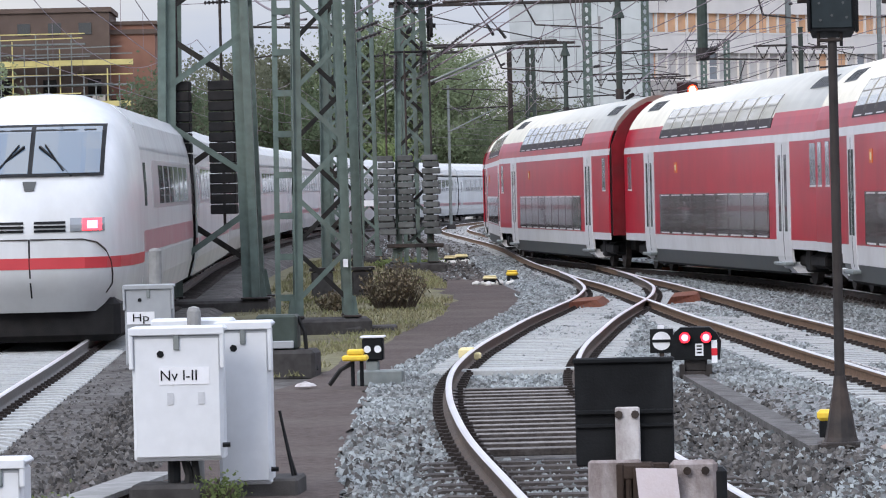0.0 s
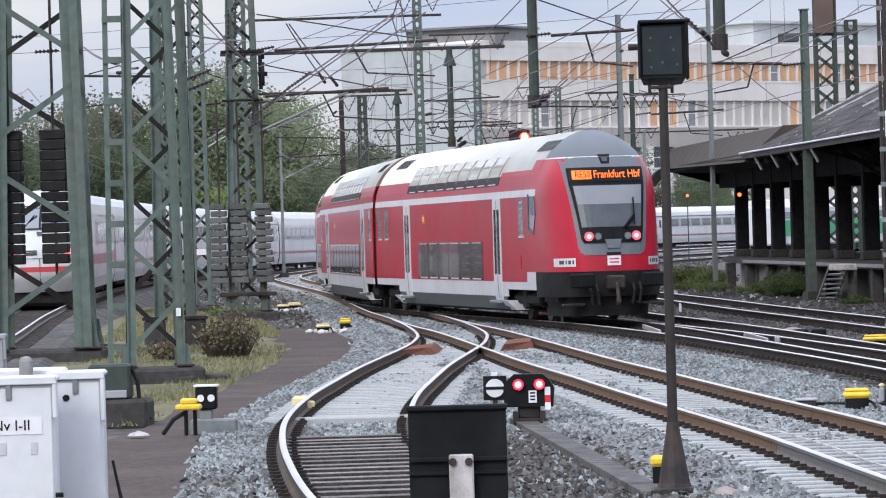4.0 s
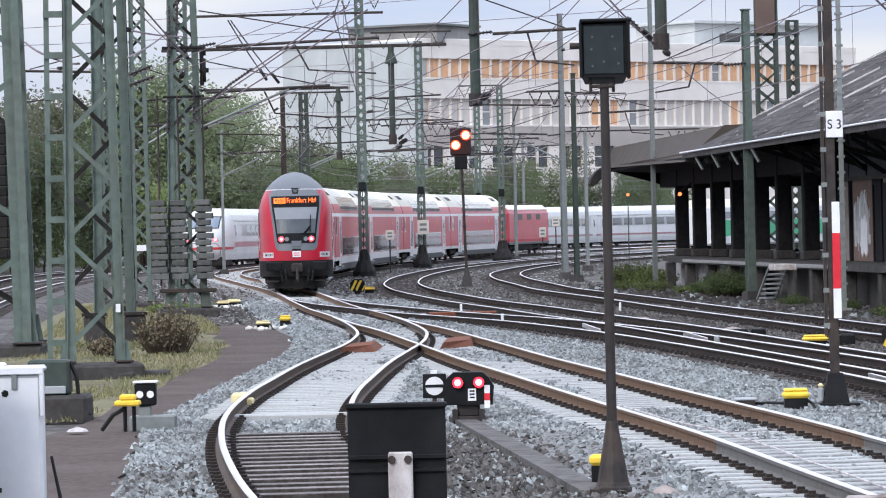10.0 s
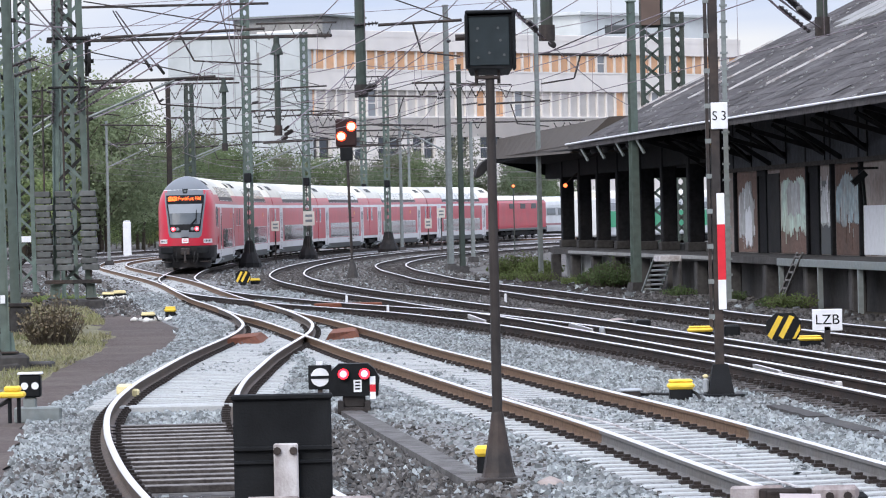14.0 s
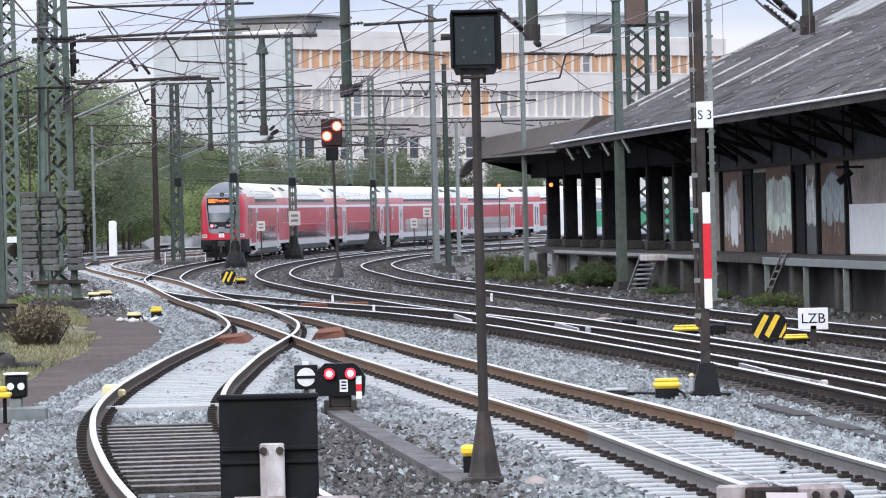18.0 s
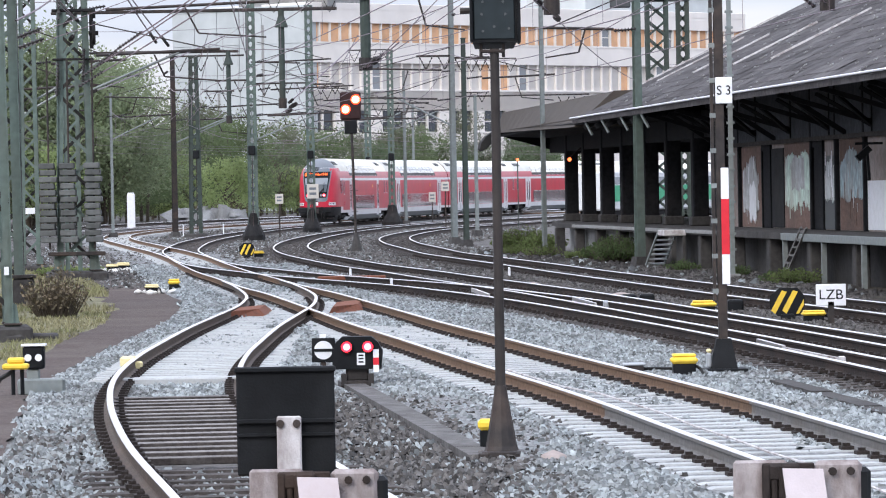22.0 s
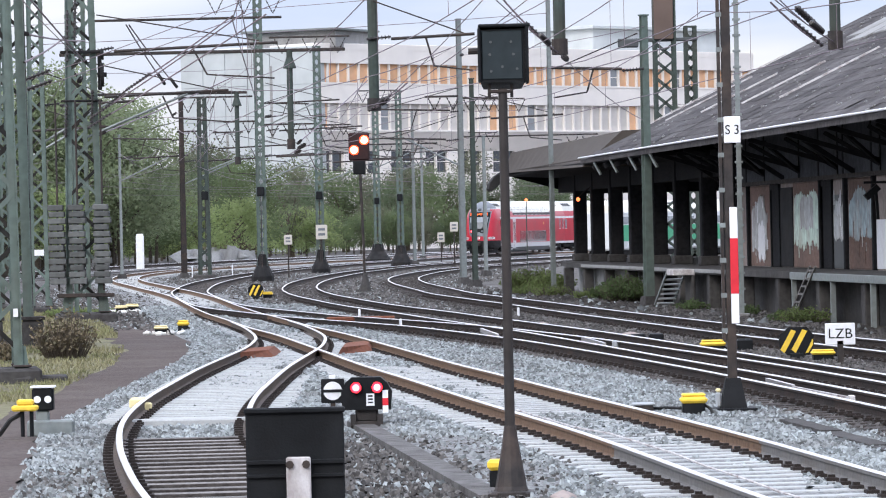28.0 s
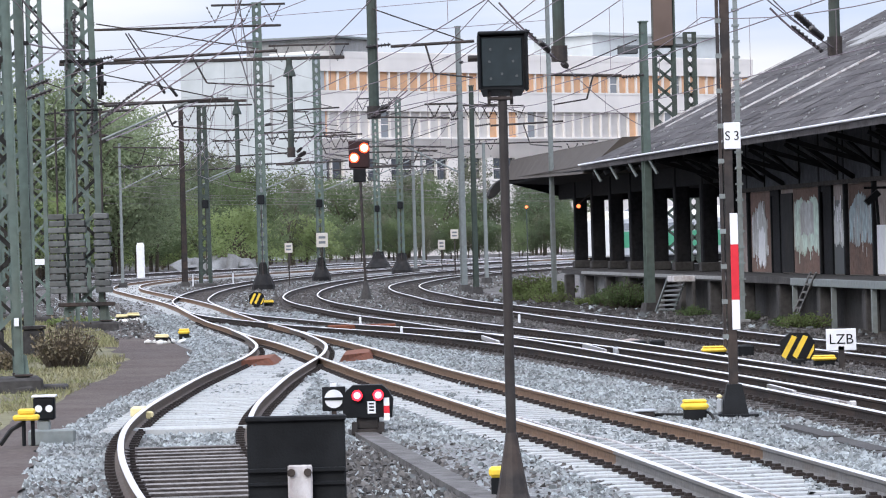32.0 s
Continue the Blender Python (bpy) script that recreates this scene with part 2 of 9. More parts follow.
ICE_GREY = surface("grey_express_windows_band", (0.36, 0.37, 0.38), 0.3, 0, 0.06, 2, bump=0, world_space=False, spec=0.5)
ICE_FADED = surface("sooty_faded_stripe", (0.36, 0.17, 0.19), 0.4, 0, 0.08, 3, (0.4, 0.35, 0.35), 0.5, 1.0, bump=0, world_space=False, spec=0.5)
ICE_RED = surface("express_red_stripe", (0.52, 0.05, 0.06), 0.35, 0, 0.05, 3, bump=0, world_space=False, spec=0.5)
GLASS_DARK = glass("dark_window_glass", (0.02, 0.024, 0.028))
GLASS_BLUE = glass("blue_windscreen_glass", (0.06, 0.10, 0.145), 0.06)
GLASS_ROSE = glass("tinted_lower_window_glass", (0.075, 0.04, 0.042), 0.08)
GLASS_WHITE = glass("grey_side_glass", (0.11, 0.12, 0.125), 0.10)
# weathered timber, paler to paint the light on the slats' tops
SLAT_TOP_LIT = surface("weathered_lit_slat_top", (0.22, 0.205, 0.195), 0.85, 0, 0.4, 20, (0.07, 0.06, 0.055), 0.7, 3, bump=0.4, per_object=0.3)
GLASS_LOWER = glass("lower_deck_window_glass", (0.13, 0.11, 0.112), 0.09)
CLASS_ORANGE = surface("orange_class_mark", (0.62, 0.16, 0.03), 0.4, 0, 0.06, 8, bump=0)
BLIND_GREY = surface("pale_grey_blind", (0.25, 0.27, 0.295), 0.5, 0, 0.05, 3, bump=0, world_space=False, spec=0.15)
GLASS_CAB = surface("cab_windscreen_glass", (0.085, 0.10, 0.115), 0.3, 0, 0.1, 2, (0.12, 0.135, 0.15), 0.5, 1.0, bump=0, world_space=False, spec=0.3)
BOARD = surface("cream_number_board", (0.50, 0.47, 0.42), 0.6, 0, 0.06, 5, bump=0.02)
# cream base colour stands in for the bright sky mirrored in the glass
GLASS_CREAM = glass("sky_reflection_cream_glass", (0.70, 0.67, 0.57), 0.14)
SEAL = surface("worn_grey_window_rubber", (0.21, 0.20, 0.185), 0.6, 0, 0.15, 4, (0.12, 0.11, 0.10), 0.5, 0.6, bump=0.0, world_space=False)
WINDOW_BAND = surface("dark_window_band", (0.030, 0.020, 0.022), 0.5, 0, 0.1, 4, bump=0, world_space=False, spec=0.2)
GLASS_SKY = glass("pale_window_glass", (0.22, 0.24, 0.26), 0.1)
TAIL_GLOW = glow("red_tail_light", (1.0, 0.05, 0.075), 3.2)
SIGNAL_RED = glow("red_signal_light", (1.0, 0.02, 0.04), 3.0)
SIGNAL_ORANGE = glow("orange_red_signal_light", (1.0, 0.05, 0.015), 4.5)
LAMP_CORE = glow("bright_lamp_core", (1.0, 0.40, 0.24), 9.0)
TAIL_CORE = glow("bright_tail_lamp_core", (1.0, 0.16, 0.22), 5.5)
AMBER = glow("amber_matrix_display", (1.0, 0.135, 0.01), 2.2)
LAMP_WARM = glow("warm_lamp", (1.0, 0.16, 0.05), 2.6)
ROOF_TILE = surface("worn_dark_roofing", (0.06, 0.054, 0.055), 0.95, 0, 0.45, 7, (0.12, 0.115, 0.115), 0.6, 0.5, bump=0.5, bump_scale=12, per_object=0.15)
FASCIA = surface("brown_canopy_fascia", (0.062, 0.052, 0.045), 0.8, 0, 0.12, 3, (0.08, 0.07, 0.06), 0.5, 0.6, bump=0.1)
# near-black and bluish: shade under eave and canopy is in this colour
TIMBER_DARK = surface("shade_dark_timber", (0.011, 0.0115, 0.0135), 0.9, 0, 0.3, 8, (0.035, 0.03, 0.03), 0.4, 1, bump=0.2, per_object=0.15)
BRICK = surface("sooty_red_brick", (0.18, 0.12, 0.10), 0.9, 0, 0.25, 9, (0.10, 0.085, 0.075), 0.6, 0.8, bump=0.4, per_object=0.2, per_island=0.2)
PLASTER = surface("grey_peeling_plaster", (0.33, 0.285, 0.265), 0.9, 0, 0.2, 5, (0.20, 0.14, 0.12), 0.65, 1.2, bump=0.3)
WHITEWASH = surface("flaking_whitewash", (0.52, 0.54, 0.54), 0.85, 0, 0.2, 5, (0.22, 0.17, 0.14), 0.8, 1.8, bump=0.3, streaks=3)
PAINT_MINT = surface("mint_graffiti_paint", (0.58, 0.70, 0.62), 0.8, 0, 0.25, 4, (0.36, 0.27, 0.20), 0.6, 1.4, streaks=3)
PAINT_BLUE = surface("grey_blue_graffiti_paint", (0.34, 0.44, 0.47), 0.8, 0, 0.3, 4, (0.24, 0.15, 0.11), 0.65, 1.6, streaks=2)
FACADE = surface("pale_facade_panels", (0.73, 0.69, 0.65), 0.8, 0, 0.06, 0.4, (0.64, 0.61, 0.59), 0.6, 0.10, bump=0, streaks=3)
FACADE_GREY = surface("grey_facade_panels", (0.47, 0.50, 0.505), 0.8, 0, 0.08, 0.5, (0.37, 0.395, 0.40), 0.6, 0.14, bump=0, streaks=3)
BLIND = surface("cream_window_blind", (0.56, 0.53, 0.50), 0.7, 0, 0.06, 1, per_object=0.1)
BLIND_ORANGE = surface("peach_window_blind", (0.70, 0.42, 0.25), 0.6, 0, 0.08, 1, per_object=0.12)
BROWN_FACADE = surface("brown_brick_facade", (0.125, 0.092, 0.078), 0.85, 0, 0.15, 0.5, (0.13, 0.10, 0.085), 0.5, 0.15)
TERRACOTTA = surface("terracotta_brick_facade", (0.25, 0.13, 0.095), 0.85, 0, 0.15, 0.6, (0.17, 0.10, 0.08), 0.5, 0.3)
SCAFFOLD = surface("yellow_scaffold_board", (0.60, 0.52, 0.22), 0.7, 0, 0.15, 1)
BARK = surface("bark", (0.09, 0.075, 0.06), 0.9, 0, 0.3, 6, bump=0.4)
LEAF = [leafy("leaf_green_%s" % n, c) for n, c in
        (("mid", (0.15, 0.19, 0.098)), ("dark", (0.13, 0.165, 0.098)), ("fresh", (0.27, 0.33, 0.15)), ("brown", (0.165, 0.172, 0.118)), ("pale", (0.24, 0.285, 0.17)), ("bush", (0.09, 0.125, 0.055)))]
GRASS = surface("dry_grass", (0.22, 0.205, 0.12), 0.8, 0, 0.3, 3, (0.17, 0.20, 0.07), 0.75, 0.5, per_island=0.35, bump=0)
GRASS_FRESH = leafy("fresh_weeds", (0.15, 0.19, 0.075))
TWIG = surface("brown_twig_leaf", (0.15, 0.12, 0.08), 0.8, 0, 0.3, 3, (0.09, 0.11, 0.055), 0.6, 2, per_island=0.4, bump=0)
CERAMIC = surface("brown_insulator", (0.022, 0.018, 0.018), 0.4, 0, 0.1, 5, bump=0, spec=0.5)
RUBBER = surface("black_cable", (0.02, 0.02, 0.02), 0.6, 0, 0.2, 5, bump=0)
WIRE = surface("weathered_copper_wire", (0.22, 0.18, 0.20), 0.6, 0.3, 0.1, 5, bump=0)


# ---- mesh helpers ----
HEX = [(3, 2, 1, 0), (4, 5, 6, 7), (0, 1, 5, 4), (1, 2, 6, 5), (2, 3, 7, 6), (3, 0, 4, 7)]


class Shape:
    """Vertices and faces of one mesh, gathered piece by piece."""

    def __init__(self):
        self.v, self.f = [], []

    def add(self, verts, faces):
        n = len(self.v)
        self.v += [tuple(p) for p in verts]
        self.f += [tuple(i + n for i in face) for face in faces]
        return self

    def box(self, x0, x1, y0, y1, z0, z1, bevel=0.0, m=None):
        if bevel:
            b = min(bevel, (x1 - x0) / 2.2, (y1 - y0) / 2.2, (z1 - z0) / 2.2)
            bm = bmesh.new()
            bmesh.ops.create_cube(bm, size=1)
            for q in bm.verts:
                q.co = (x0 + (q.co.x + 0.5) * (x1 - x0), y0 + (q.co.y + 0.5) * (y1 - y0), z0 + (q.co.z + 0.5) * (z1 - z0))
            bmesh.ops.bevel(bm, geom=bm.edges[:], offset=b, segments=1, affect="EDGES", profile=0.5)
            bm.verts.index_update()
            vs, fs = [q.co.copy() for q in bm.verts], [[q.index for q in f.verts] for f in bm.faces]
            bm.free()
        else:
            vs = [Vector((x, y, z)) for z in (z0, z1) for y in (y0, y1) for x in (x0, x1)]
            fs = [(0, 2, 3, 1), (4, 5, 7, 6), (0, 1, 5, 4), (2, 6, 7, 3), (0, 4, 6, 2), (1, 3, 7, 5)]
        if m is not None:
            vs = [m @ q for q in vs]
        return self.add(vs, fs)

    def tube(self, p, q, r, n=8, r2=None, caps=True):
        p, q = Vector(p), Vector(q)
        axis = (q - p).normalized()
        side = axis.orthogonal().normalized()
        up = axis.cross(side)
        r2 = r if r2 is None else r2
        ring = [(math.cos(2 * math.pi * i / n), math.sin(2 * math.pi * i / n)) for i in range(n)]
        vs = [p + (side * c + up * s) * r for c, s in ring] + [q + (side * c + up * s) * r2 for c, s in ring]
        fs = [(i, (i + 1) % n, n + (i + 1) % n, n + i) for i in range(n)]
        if caps:
            fs += [tuple(range(n - 1, -1, -1)), tuple(range(n, 2 * n))]
        return self.add(vs, fs)

    def bar(self, p, q, w, d=None):
        """A flat or square bar from p to q."""
        p, q, d = Vector(p), Vector(q), w if d is None else d
        axis = (q - p).normalized()
        side = axis.cross(Vector((0, 0, 1)) if abs(axis.z) < 0.95 else Vector((1, 0, 0))).normalized()
        up = side.cross(axis)
        vs = [e + side * a * w / 2 + up * b * d / 2 for e in (p, q) for a, b in ((-1, -1), (1, -1), (1, 1), (-1, 1))]
        return self.add(vs, [(0, 1, 5, 4), (1, 2, 6, 5), (2, 3, 7, 6), (3, 0, 4, 7), (3, 2, 1, 0), (4, 5, 6, 7)])

    def wire(self, points, r, n=5):
        pts, base = [Vector(p) for p in points], len(self.v)
        side = (pts[-1] - pts[0]).normalized().orthogonal().normalized()
        for i, p in enumerate(pts):
            axis = (pts[min(i + 1, len(pts) - 1)] - pts[max(i - 1, 0)]).normalized()
            u = (side - axis * side.dot(axis)).normalized()
            w = axis.cross(u)
            self.v += [tuple(p + (u * math.cos(2 * math.pi * k / n) + w * math.sin(2 * math.pi * k / n)) * r) for k in range(n)]
        for i in range(len(pts) - 1):
            self.f += [(base + i * n + k, base + i * n + (k + 1) % n, base + (i + 1) * n + (k + 1) % n, base + (i + 1) * n + k) for k in range(n)]
        return self

    def lathe(self, profile, n=16, at=(0, 0, 0)):
        """A turned form: (radius, height) pairs about a vertical axis at a place."""
        vs = [(at[0] + r * math.cos(2 * math.pi * i / n), at[1] + r * math.sin(2 * math.pi * i / n), at[2] + z) for r, z in profile for i in range(n)]
        fs = [(j * n + i, j * n + (i + 1) % n, (j + 1) * n + (i + 1) % n, (j + 1) * n + i) for j in range(len(profile) - 1) for i in range(n)]
        fs += [tuple(range(n - 1, -1, -1)), tuple(range((len(profile) - 1) * n, len(profile) * n))]
        return self.add(vs, fs)

    def prism(self, outline, y0, y1, m=None):
        """An outline in x, z pushed from y0 to y1."""
        n = len(outline)
        vs = [Vector((x, y, z)) for y in (y0, y1) for x, z in outline]
        if m is not None:
            vs = [m @ q for q in vs]
        return self.add(vs, [tuple(range(n)), tuple(range(2 * n - 1, n - 1, -1))] + [(i, n + i, n + (i + 1) % n, (i + 1) % n) for i in range(n)])

    def mesh(self, name, smooth=False):
        me = bpy.data.meshes.new(name)
        me.from_pydata(self.v, [], self.f)
        if smooth:
            me.polygons.foreach_set("use_smooth", [True] * len(me.polygons))
        me.update()
        return me


def made(name, shape, material, smooth=False):
    me = shape.mesh(name, smooth) if isinstance(shape, Shape) else shape
    if not me.materials:
        me.materials.append(material)
    return new(name, me)


def part(name, shape, material, parent, label="", smooth=False, m=None):
    ob = made(name, shape, material, smooth)
    ob.parent = parent
    if m is not None:
        ob.matrix_basis = m
    if label:
        ob["label"] = label
    return ob


def thing(name, m, label, category, group="", kind=""):
    ob = new(name)
    ob.empty_display_size = 0.2
    ob.matrix_basis = m
    return tagged(ob, label, category, group, kind)


def one(name, shape, material, label, category, group="", kind="", smooth=False, m=None):
    ob = made(name, shape, material, smooth)
    if m is not None:
        ob.matrix_basis = m
    return tagged(ob, label, category, group, kind)


def lettering(name, text, size, material, parent, m, width=None):
    cu = bpy.data.curves.new(name, "FONT")
    cu.body, cu.size, cu.align_x, cu.align_y, cu.extrude = text, size, "CENTER", "CENTER", 0.002
    tmp = new("tmp_text", cu)
    me = bpy.data.meshes.new_from_object(tmp)
    bpy.data.objects.remove(tmp)
    if width:
        xs = [q.co.x for q in me.vertices]
        k = width / (max(xs) - min(xs))
        for q in me.vertices:
            q.co.x *= k
    me.materials.clear()
    me.materials.append(material)
    ob = new(name, me)
    ob.parent, ob.matrix_basis = parent, m
    return ob


def rise(y):
    """The yard's gentle rise in the distance."""
    return max(0.0, (y - 190) * 0.0025)


def hump(y):
    """The express tracks' bank, a little higher halfway along."""
    return float(np.interp(y, (30, 70, 110, 150, 175, 200, 225, 250, 290, 340), (0.0, 0.05, 0.16, 0.31, 0.37, 0.38, 0.27, 0.14, 0.03, 0.0)))


def spline(pts, step=1.0, raised=False):
    """A smooth line through (x, y) points, as a list of places at even steps."""
    pts = [Vector((x, y, 0)) for y, x in pts]
    pts = [2 * pts[0] - pts[1]] + pts + [2 * pts[-1] - pts[-2]]
    fine = []
    for a, b, c, d in zip(pts, pts[1:], pts[2:], pts[3:]):
        for i in range(24):
            t = i / 24
            fine.append(0.5 * (2 * b + (c - a) * t + (2 * a - 5 * b + 4 * c - d) * t * t + (3 * b - a - 3 * c + d) * t ** 3))
    fine.append(pts[-2])
    for _ in range(30):
        fine = [fine[0]] + [(p + 2 * q + r) / 4 for p, q, r in zip(fine, fine[1:], fine[2:])] + [fine[-1]]
    out, left = [fine[0]], step
    for p, q in zip(fine, fine[1:]):
        seg = (q - p).length
        at = 0.0
        while seg - at >= left:
            at += left
            out.append(p.lerp(q, at / seg))
            left = step
        left -= seg - at
    for p in out:
        p.z = rise(p.y) + (hump(p.y) if raised else 0.0)
    return out


def offset_line(line, d):
    out = []
    for i, p in enumerate(line):
        t = (line[min(i + 1, len(line) - 1)] - line[max(i - 1, 0)]).normalized()
        out.append(p + Vector((t.y, -t.x, 0)) * d)
    return out


def sweep(shape, line, profile, closed=True):
    """Pushes an (across, up) outline along a line."""
    n, base = len(profile), len(shape.v)
    for i, p in enumerate(line):
        t = (line[min(i + 1, len(line) - 1)] - line[max(i - 1, 0)]).normalized()
        s = Vector((t.y, -t.x, 0))
        shape.v += [tuple(p + s * a + Vector((0, 0, b))) for a, b in profile]
    m = n if closed else n - 1
    for i in range(len(line) - 1):
        for j in range(m):
            a, b = base + i * n + j, base + i * n + (j + 1) % n
            shape.f.append((a, b, b + n, a + n))
    return shape


# ---- plan of the tracks: (distance, sideways) of each centre line ----
TRACK_SIDING = ((22, 0.2), (27, -0.72), (31.5, -1.32), (36.4, -1.93), (41.4, -2.45), (45, -2.77), (49, -3.06), (53, -3.25), (58, -3.37), (63, -3.39), (70, -3.39), (77, -3.29),
                (83, -3.21), (88, -3.27), (92, -3.4), (97, -3.72), (104, -4.28), (110, -4.85))
TRACK_MAIN = ((20, 4.2), (28, 3.75), (36, 3.02), (44.5, 2.24), (54.3, 1.12), (62.6, 0.22), (70.6, -0.67), (80, -1.6), (94, -3.02), (102, -3.99), (114, -5.22), (124, -6.3), (142, -7.95),
              (160, -9.55), (183, -11.95), (208, -14.95), (225, -16.95), (241, -18.3), (256, -18.9), (272, -18.6), (290, -17.2), (310, -14.2), (330, -9.8), (350, -3.8), (366, 3), (380, 11), (392, 21))
TRACK_COMMUTER = ((20, 8.2), (30, 7.3), (40, 6.6), (50, 5.87), (60.6, 4.97), (68, 4.25), (76, 3.33), (85, 2.25), (95, 0.75), (101.5, -0.42), (108, -1.9), (115, -3.5), (123, -4.95), (132, -6.55),
                  (140, -7.62), (150, -8.58), (160, -9.46), (172, -10.42), (182, -11.02), (197, -11.62), (212, -11.92), (227, -11.84), (242, -11.49), (257, -10.82), (272, -9.8), (287, -8.44), (302, -6.74),
                  (317, -4.68), (332, -2.2), (346, 0.55), (361, 3.93), (375.5, 7.68), (389.5, 12.1), (402, 17.6), (413, 24.5), (422, 33), (429, 43), (434, 56), (437, 72), (439, 90), (441, 112), (443, 160), (446, 230))
TRACK_LOOP = ((20, 9.2), (30, 8.3), (40, 7.45), (50, 6.55), (60, 5.65), (68.5, 4.78), (76, 4.05), (84, 3.28), (92, 2.45), (100, 1.5), (110, 0.28), (118, -0.62), (131, -2.25), (145, -3.65), (160, -5.0), (176, -6.0),
              (190, -6.5), (205, -6.65), (222, -6.3), (245, -5.2), (270, -3.0), (292, 0.2), (312, 4.6), (330, 10), (345, 16.5), (356, 24))
TRACK_GOODS = ((40, 11.6), (50, 10.6), (60, 9.4), (72, 8.2), (85, 6.7), (95, 5.75), (105, 4.8), (114, 3.95), (128, 2.78), (142, 1.5), (155, 0.35), (170, -0.42), (190, -1.45), (207, -1.98),
               (222, -1.75), (240, -0.65), (258, 1.35), (276, 4.6), (292, 8.6), (306, 13.5), (318, 19.5))
TRACK_EXPRESS = ((18, -5.9), (30, -7.5), (38, -8.45), (45.8, -9.33), (55, -10.3), (70.6, -12.0), (92.8, -14.15), (105, -15.4), (120, -16.95), (140, -18.75), (160, -20.3), (185, -21.95), (210, -23.1), (235, -23.2),
                 (260, -22.65), (285, -21.1), (310, -18.4), (335, -14.6), (360, -9.4), (385, -1.6), (405, 7), (422, 18), (436, 30), (448, 44), (456, 58), (462, 75), (466, 95), (468, 125), (472, 165), (478, 240), (484, 330), (490, 430), (496, 540))
TRACK_OUTER = ((40, -14.6), (60, -16.4), (80, -17.3), (110, -18.7), (143, -21.3), (178, -24.7), (200, -26.6), (222, -28.2), (250, -29.4), (275, -29.4), (300, -28), (325, -25), (350, -20.5), (372, -14.6),
               (392, -7.4), (410, 1), (426, 11), (440, 22), (452, 36), (462, 52), (470, 75))

LINES = {"siding": spline(TRACK_SIDING, 0.1), "main": spline(TRACK_MAIN, 0.1), "commuter": spline(TRACK_COMMUTER, 0.1), "loop": spline(TRACK_LOOP, 0.1),
         "goods": spline(TRACK_GOODS, 0.1), "express": spline(TRACK_EXPRESS, 0.1, True), "outer": spline(TRACK_OUTER, 0.1, True)}


# ---- ground: one sheet to the horizon ----
def ground_sheet():
    xs = [-3000, -900, -300, -120, -60, -30, -15, 0, 15, 30, 60, 120, 300, 900, 3000]
    ys = [-3000, -600, -100, 0, 50, 100, 150, 190, 230, 280, 340, 420, 520, 700, 1200, 3500]
    s = Shape()
    for y in ys:
        for x in xs:
            s.v.append((x, y, rise(min(y, 520)) - 0.06))
    n = len(xs)
    for j in range(len(ys) - 1):
        for i in range(n - 1):
            s.f.append((j * n + i, j * n + i + 1, (j + 1) * n + i + 1, (j + 1) * n + i))
    return one("ground", s, BALLAST_DARK, "dark brown gravelly railway yard ground", "ground", kind="structure")


ground_sheet()


def ballast_bed(name, line, half, top, material, label, skip=0, slope=0.0):
    s = Shape()
    sweep(s, line[skip::20], [(-half - 0.5 - slope, -0.055 - slope), (-half, top), (half, top), (half + 0.5 + slope, -0.055 - slope)], closed=False)
    return one(name, s, material, label, "ballast", kind="structure")


ballast_bed("ballast_bed_main", LINES["main"], 2.1, 0.009, BALLAST, "pale grey ballast bed of the main track")
ballast_bed("ballast_bed_siding", LINES["siding"][265:], 1.2, -0.03, BALLAST, "grey ballast bed of the curved siding")
ballast_bed("ballast_bed_commuter", LINES["commuter"], 1.9, -0.024, BALLAST, "grey ballast bed under the crossing track")
ballast_bed("ballast_bed_loop", LINES["loop"], 1.8, -0.030, BALLAST_DARK, "brown ballast bed of the loop track")
ballast_bed("ballast_bed_goods", LINES["goods"], 1.8, -0.036, BALLAST_DARK, "brown ballast bed beside the goods platform")
ballast_bed("ballast_bed_express", LINES["express"], 1.9, -0.020, BALLAST_DARK, "grey brown ballast bed of the express track", slope=0.42)
ballast_bed("ballast_bed_outer", LINES["outer"], 1.9, -0.026, BALLAST_DARK, "grey brown ballast bed of the outer track", slope=0.42)


def ground_patch(name, outline, z, material, label, category):
    """A flat irregular patch: an outline of (x, y) corners, its edge broken up."""
    pts = []
    for (ax, ay), (bx, by) in zip(outline, outline[1:] + outline[:1]):
        k = max(2, int(math.hypot(bx - ax, by - ay) / 0.7))
        for i in range(k):
            x, y = ax + (bx - ax) * i / k, ay + (by - ay) * i / k
            d = noise.noise((x * 0.9, y * 0.45, 3.1))
            pts.append((x + d * 0.28, y + d * 0.5, z + rise(y)))
    s = Shape().add(pts, [tuple(range(len(pts)))])
    return one(name, s, material, label, category, kind="structure")


# cinder path between siding and express track
ground_patch("path", [(-5.9, 24), (-2.6, 24), (-3.2, 31), (-3.75, 36), (-4.3, 43), (-4.8, 49.5), (-5.1, 56), (-5.15, 66), (-5.1, 78), (-5.3, 88), (-6.0, 100), (-8.2, 120), (-10.6, 145), (-12.2, 160),
                      (-13.6, 160), (-12.2, 140), (-10.2, 122), (-8.5, 106), (-7.1, 92), (-6.45, 80), (-6.3, 68), (-6.1, 56), (-6.0, 44)], -0.034, SOIL, "dark cinder footpath along the siding", "path")
ground_patch("grass_verge", [(-6.1, 56), (-6.3, 68), (-6.45, 80), (-7.1, 92), (-8.5, 106), (-10.2, 122), (-12.2, 140), (-13.6, 160), (-18.2, 160), (-16.2, 132), (-13.8, 108), (-12.1, 88), (-10.2, 70), (-8.9, 58), (-7.6, 52)],
             -0.040, EARTH, "dry grassy verge between the tracks", "grass verge")
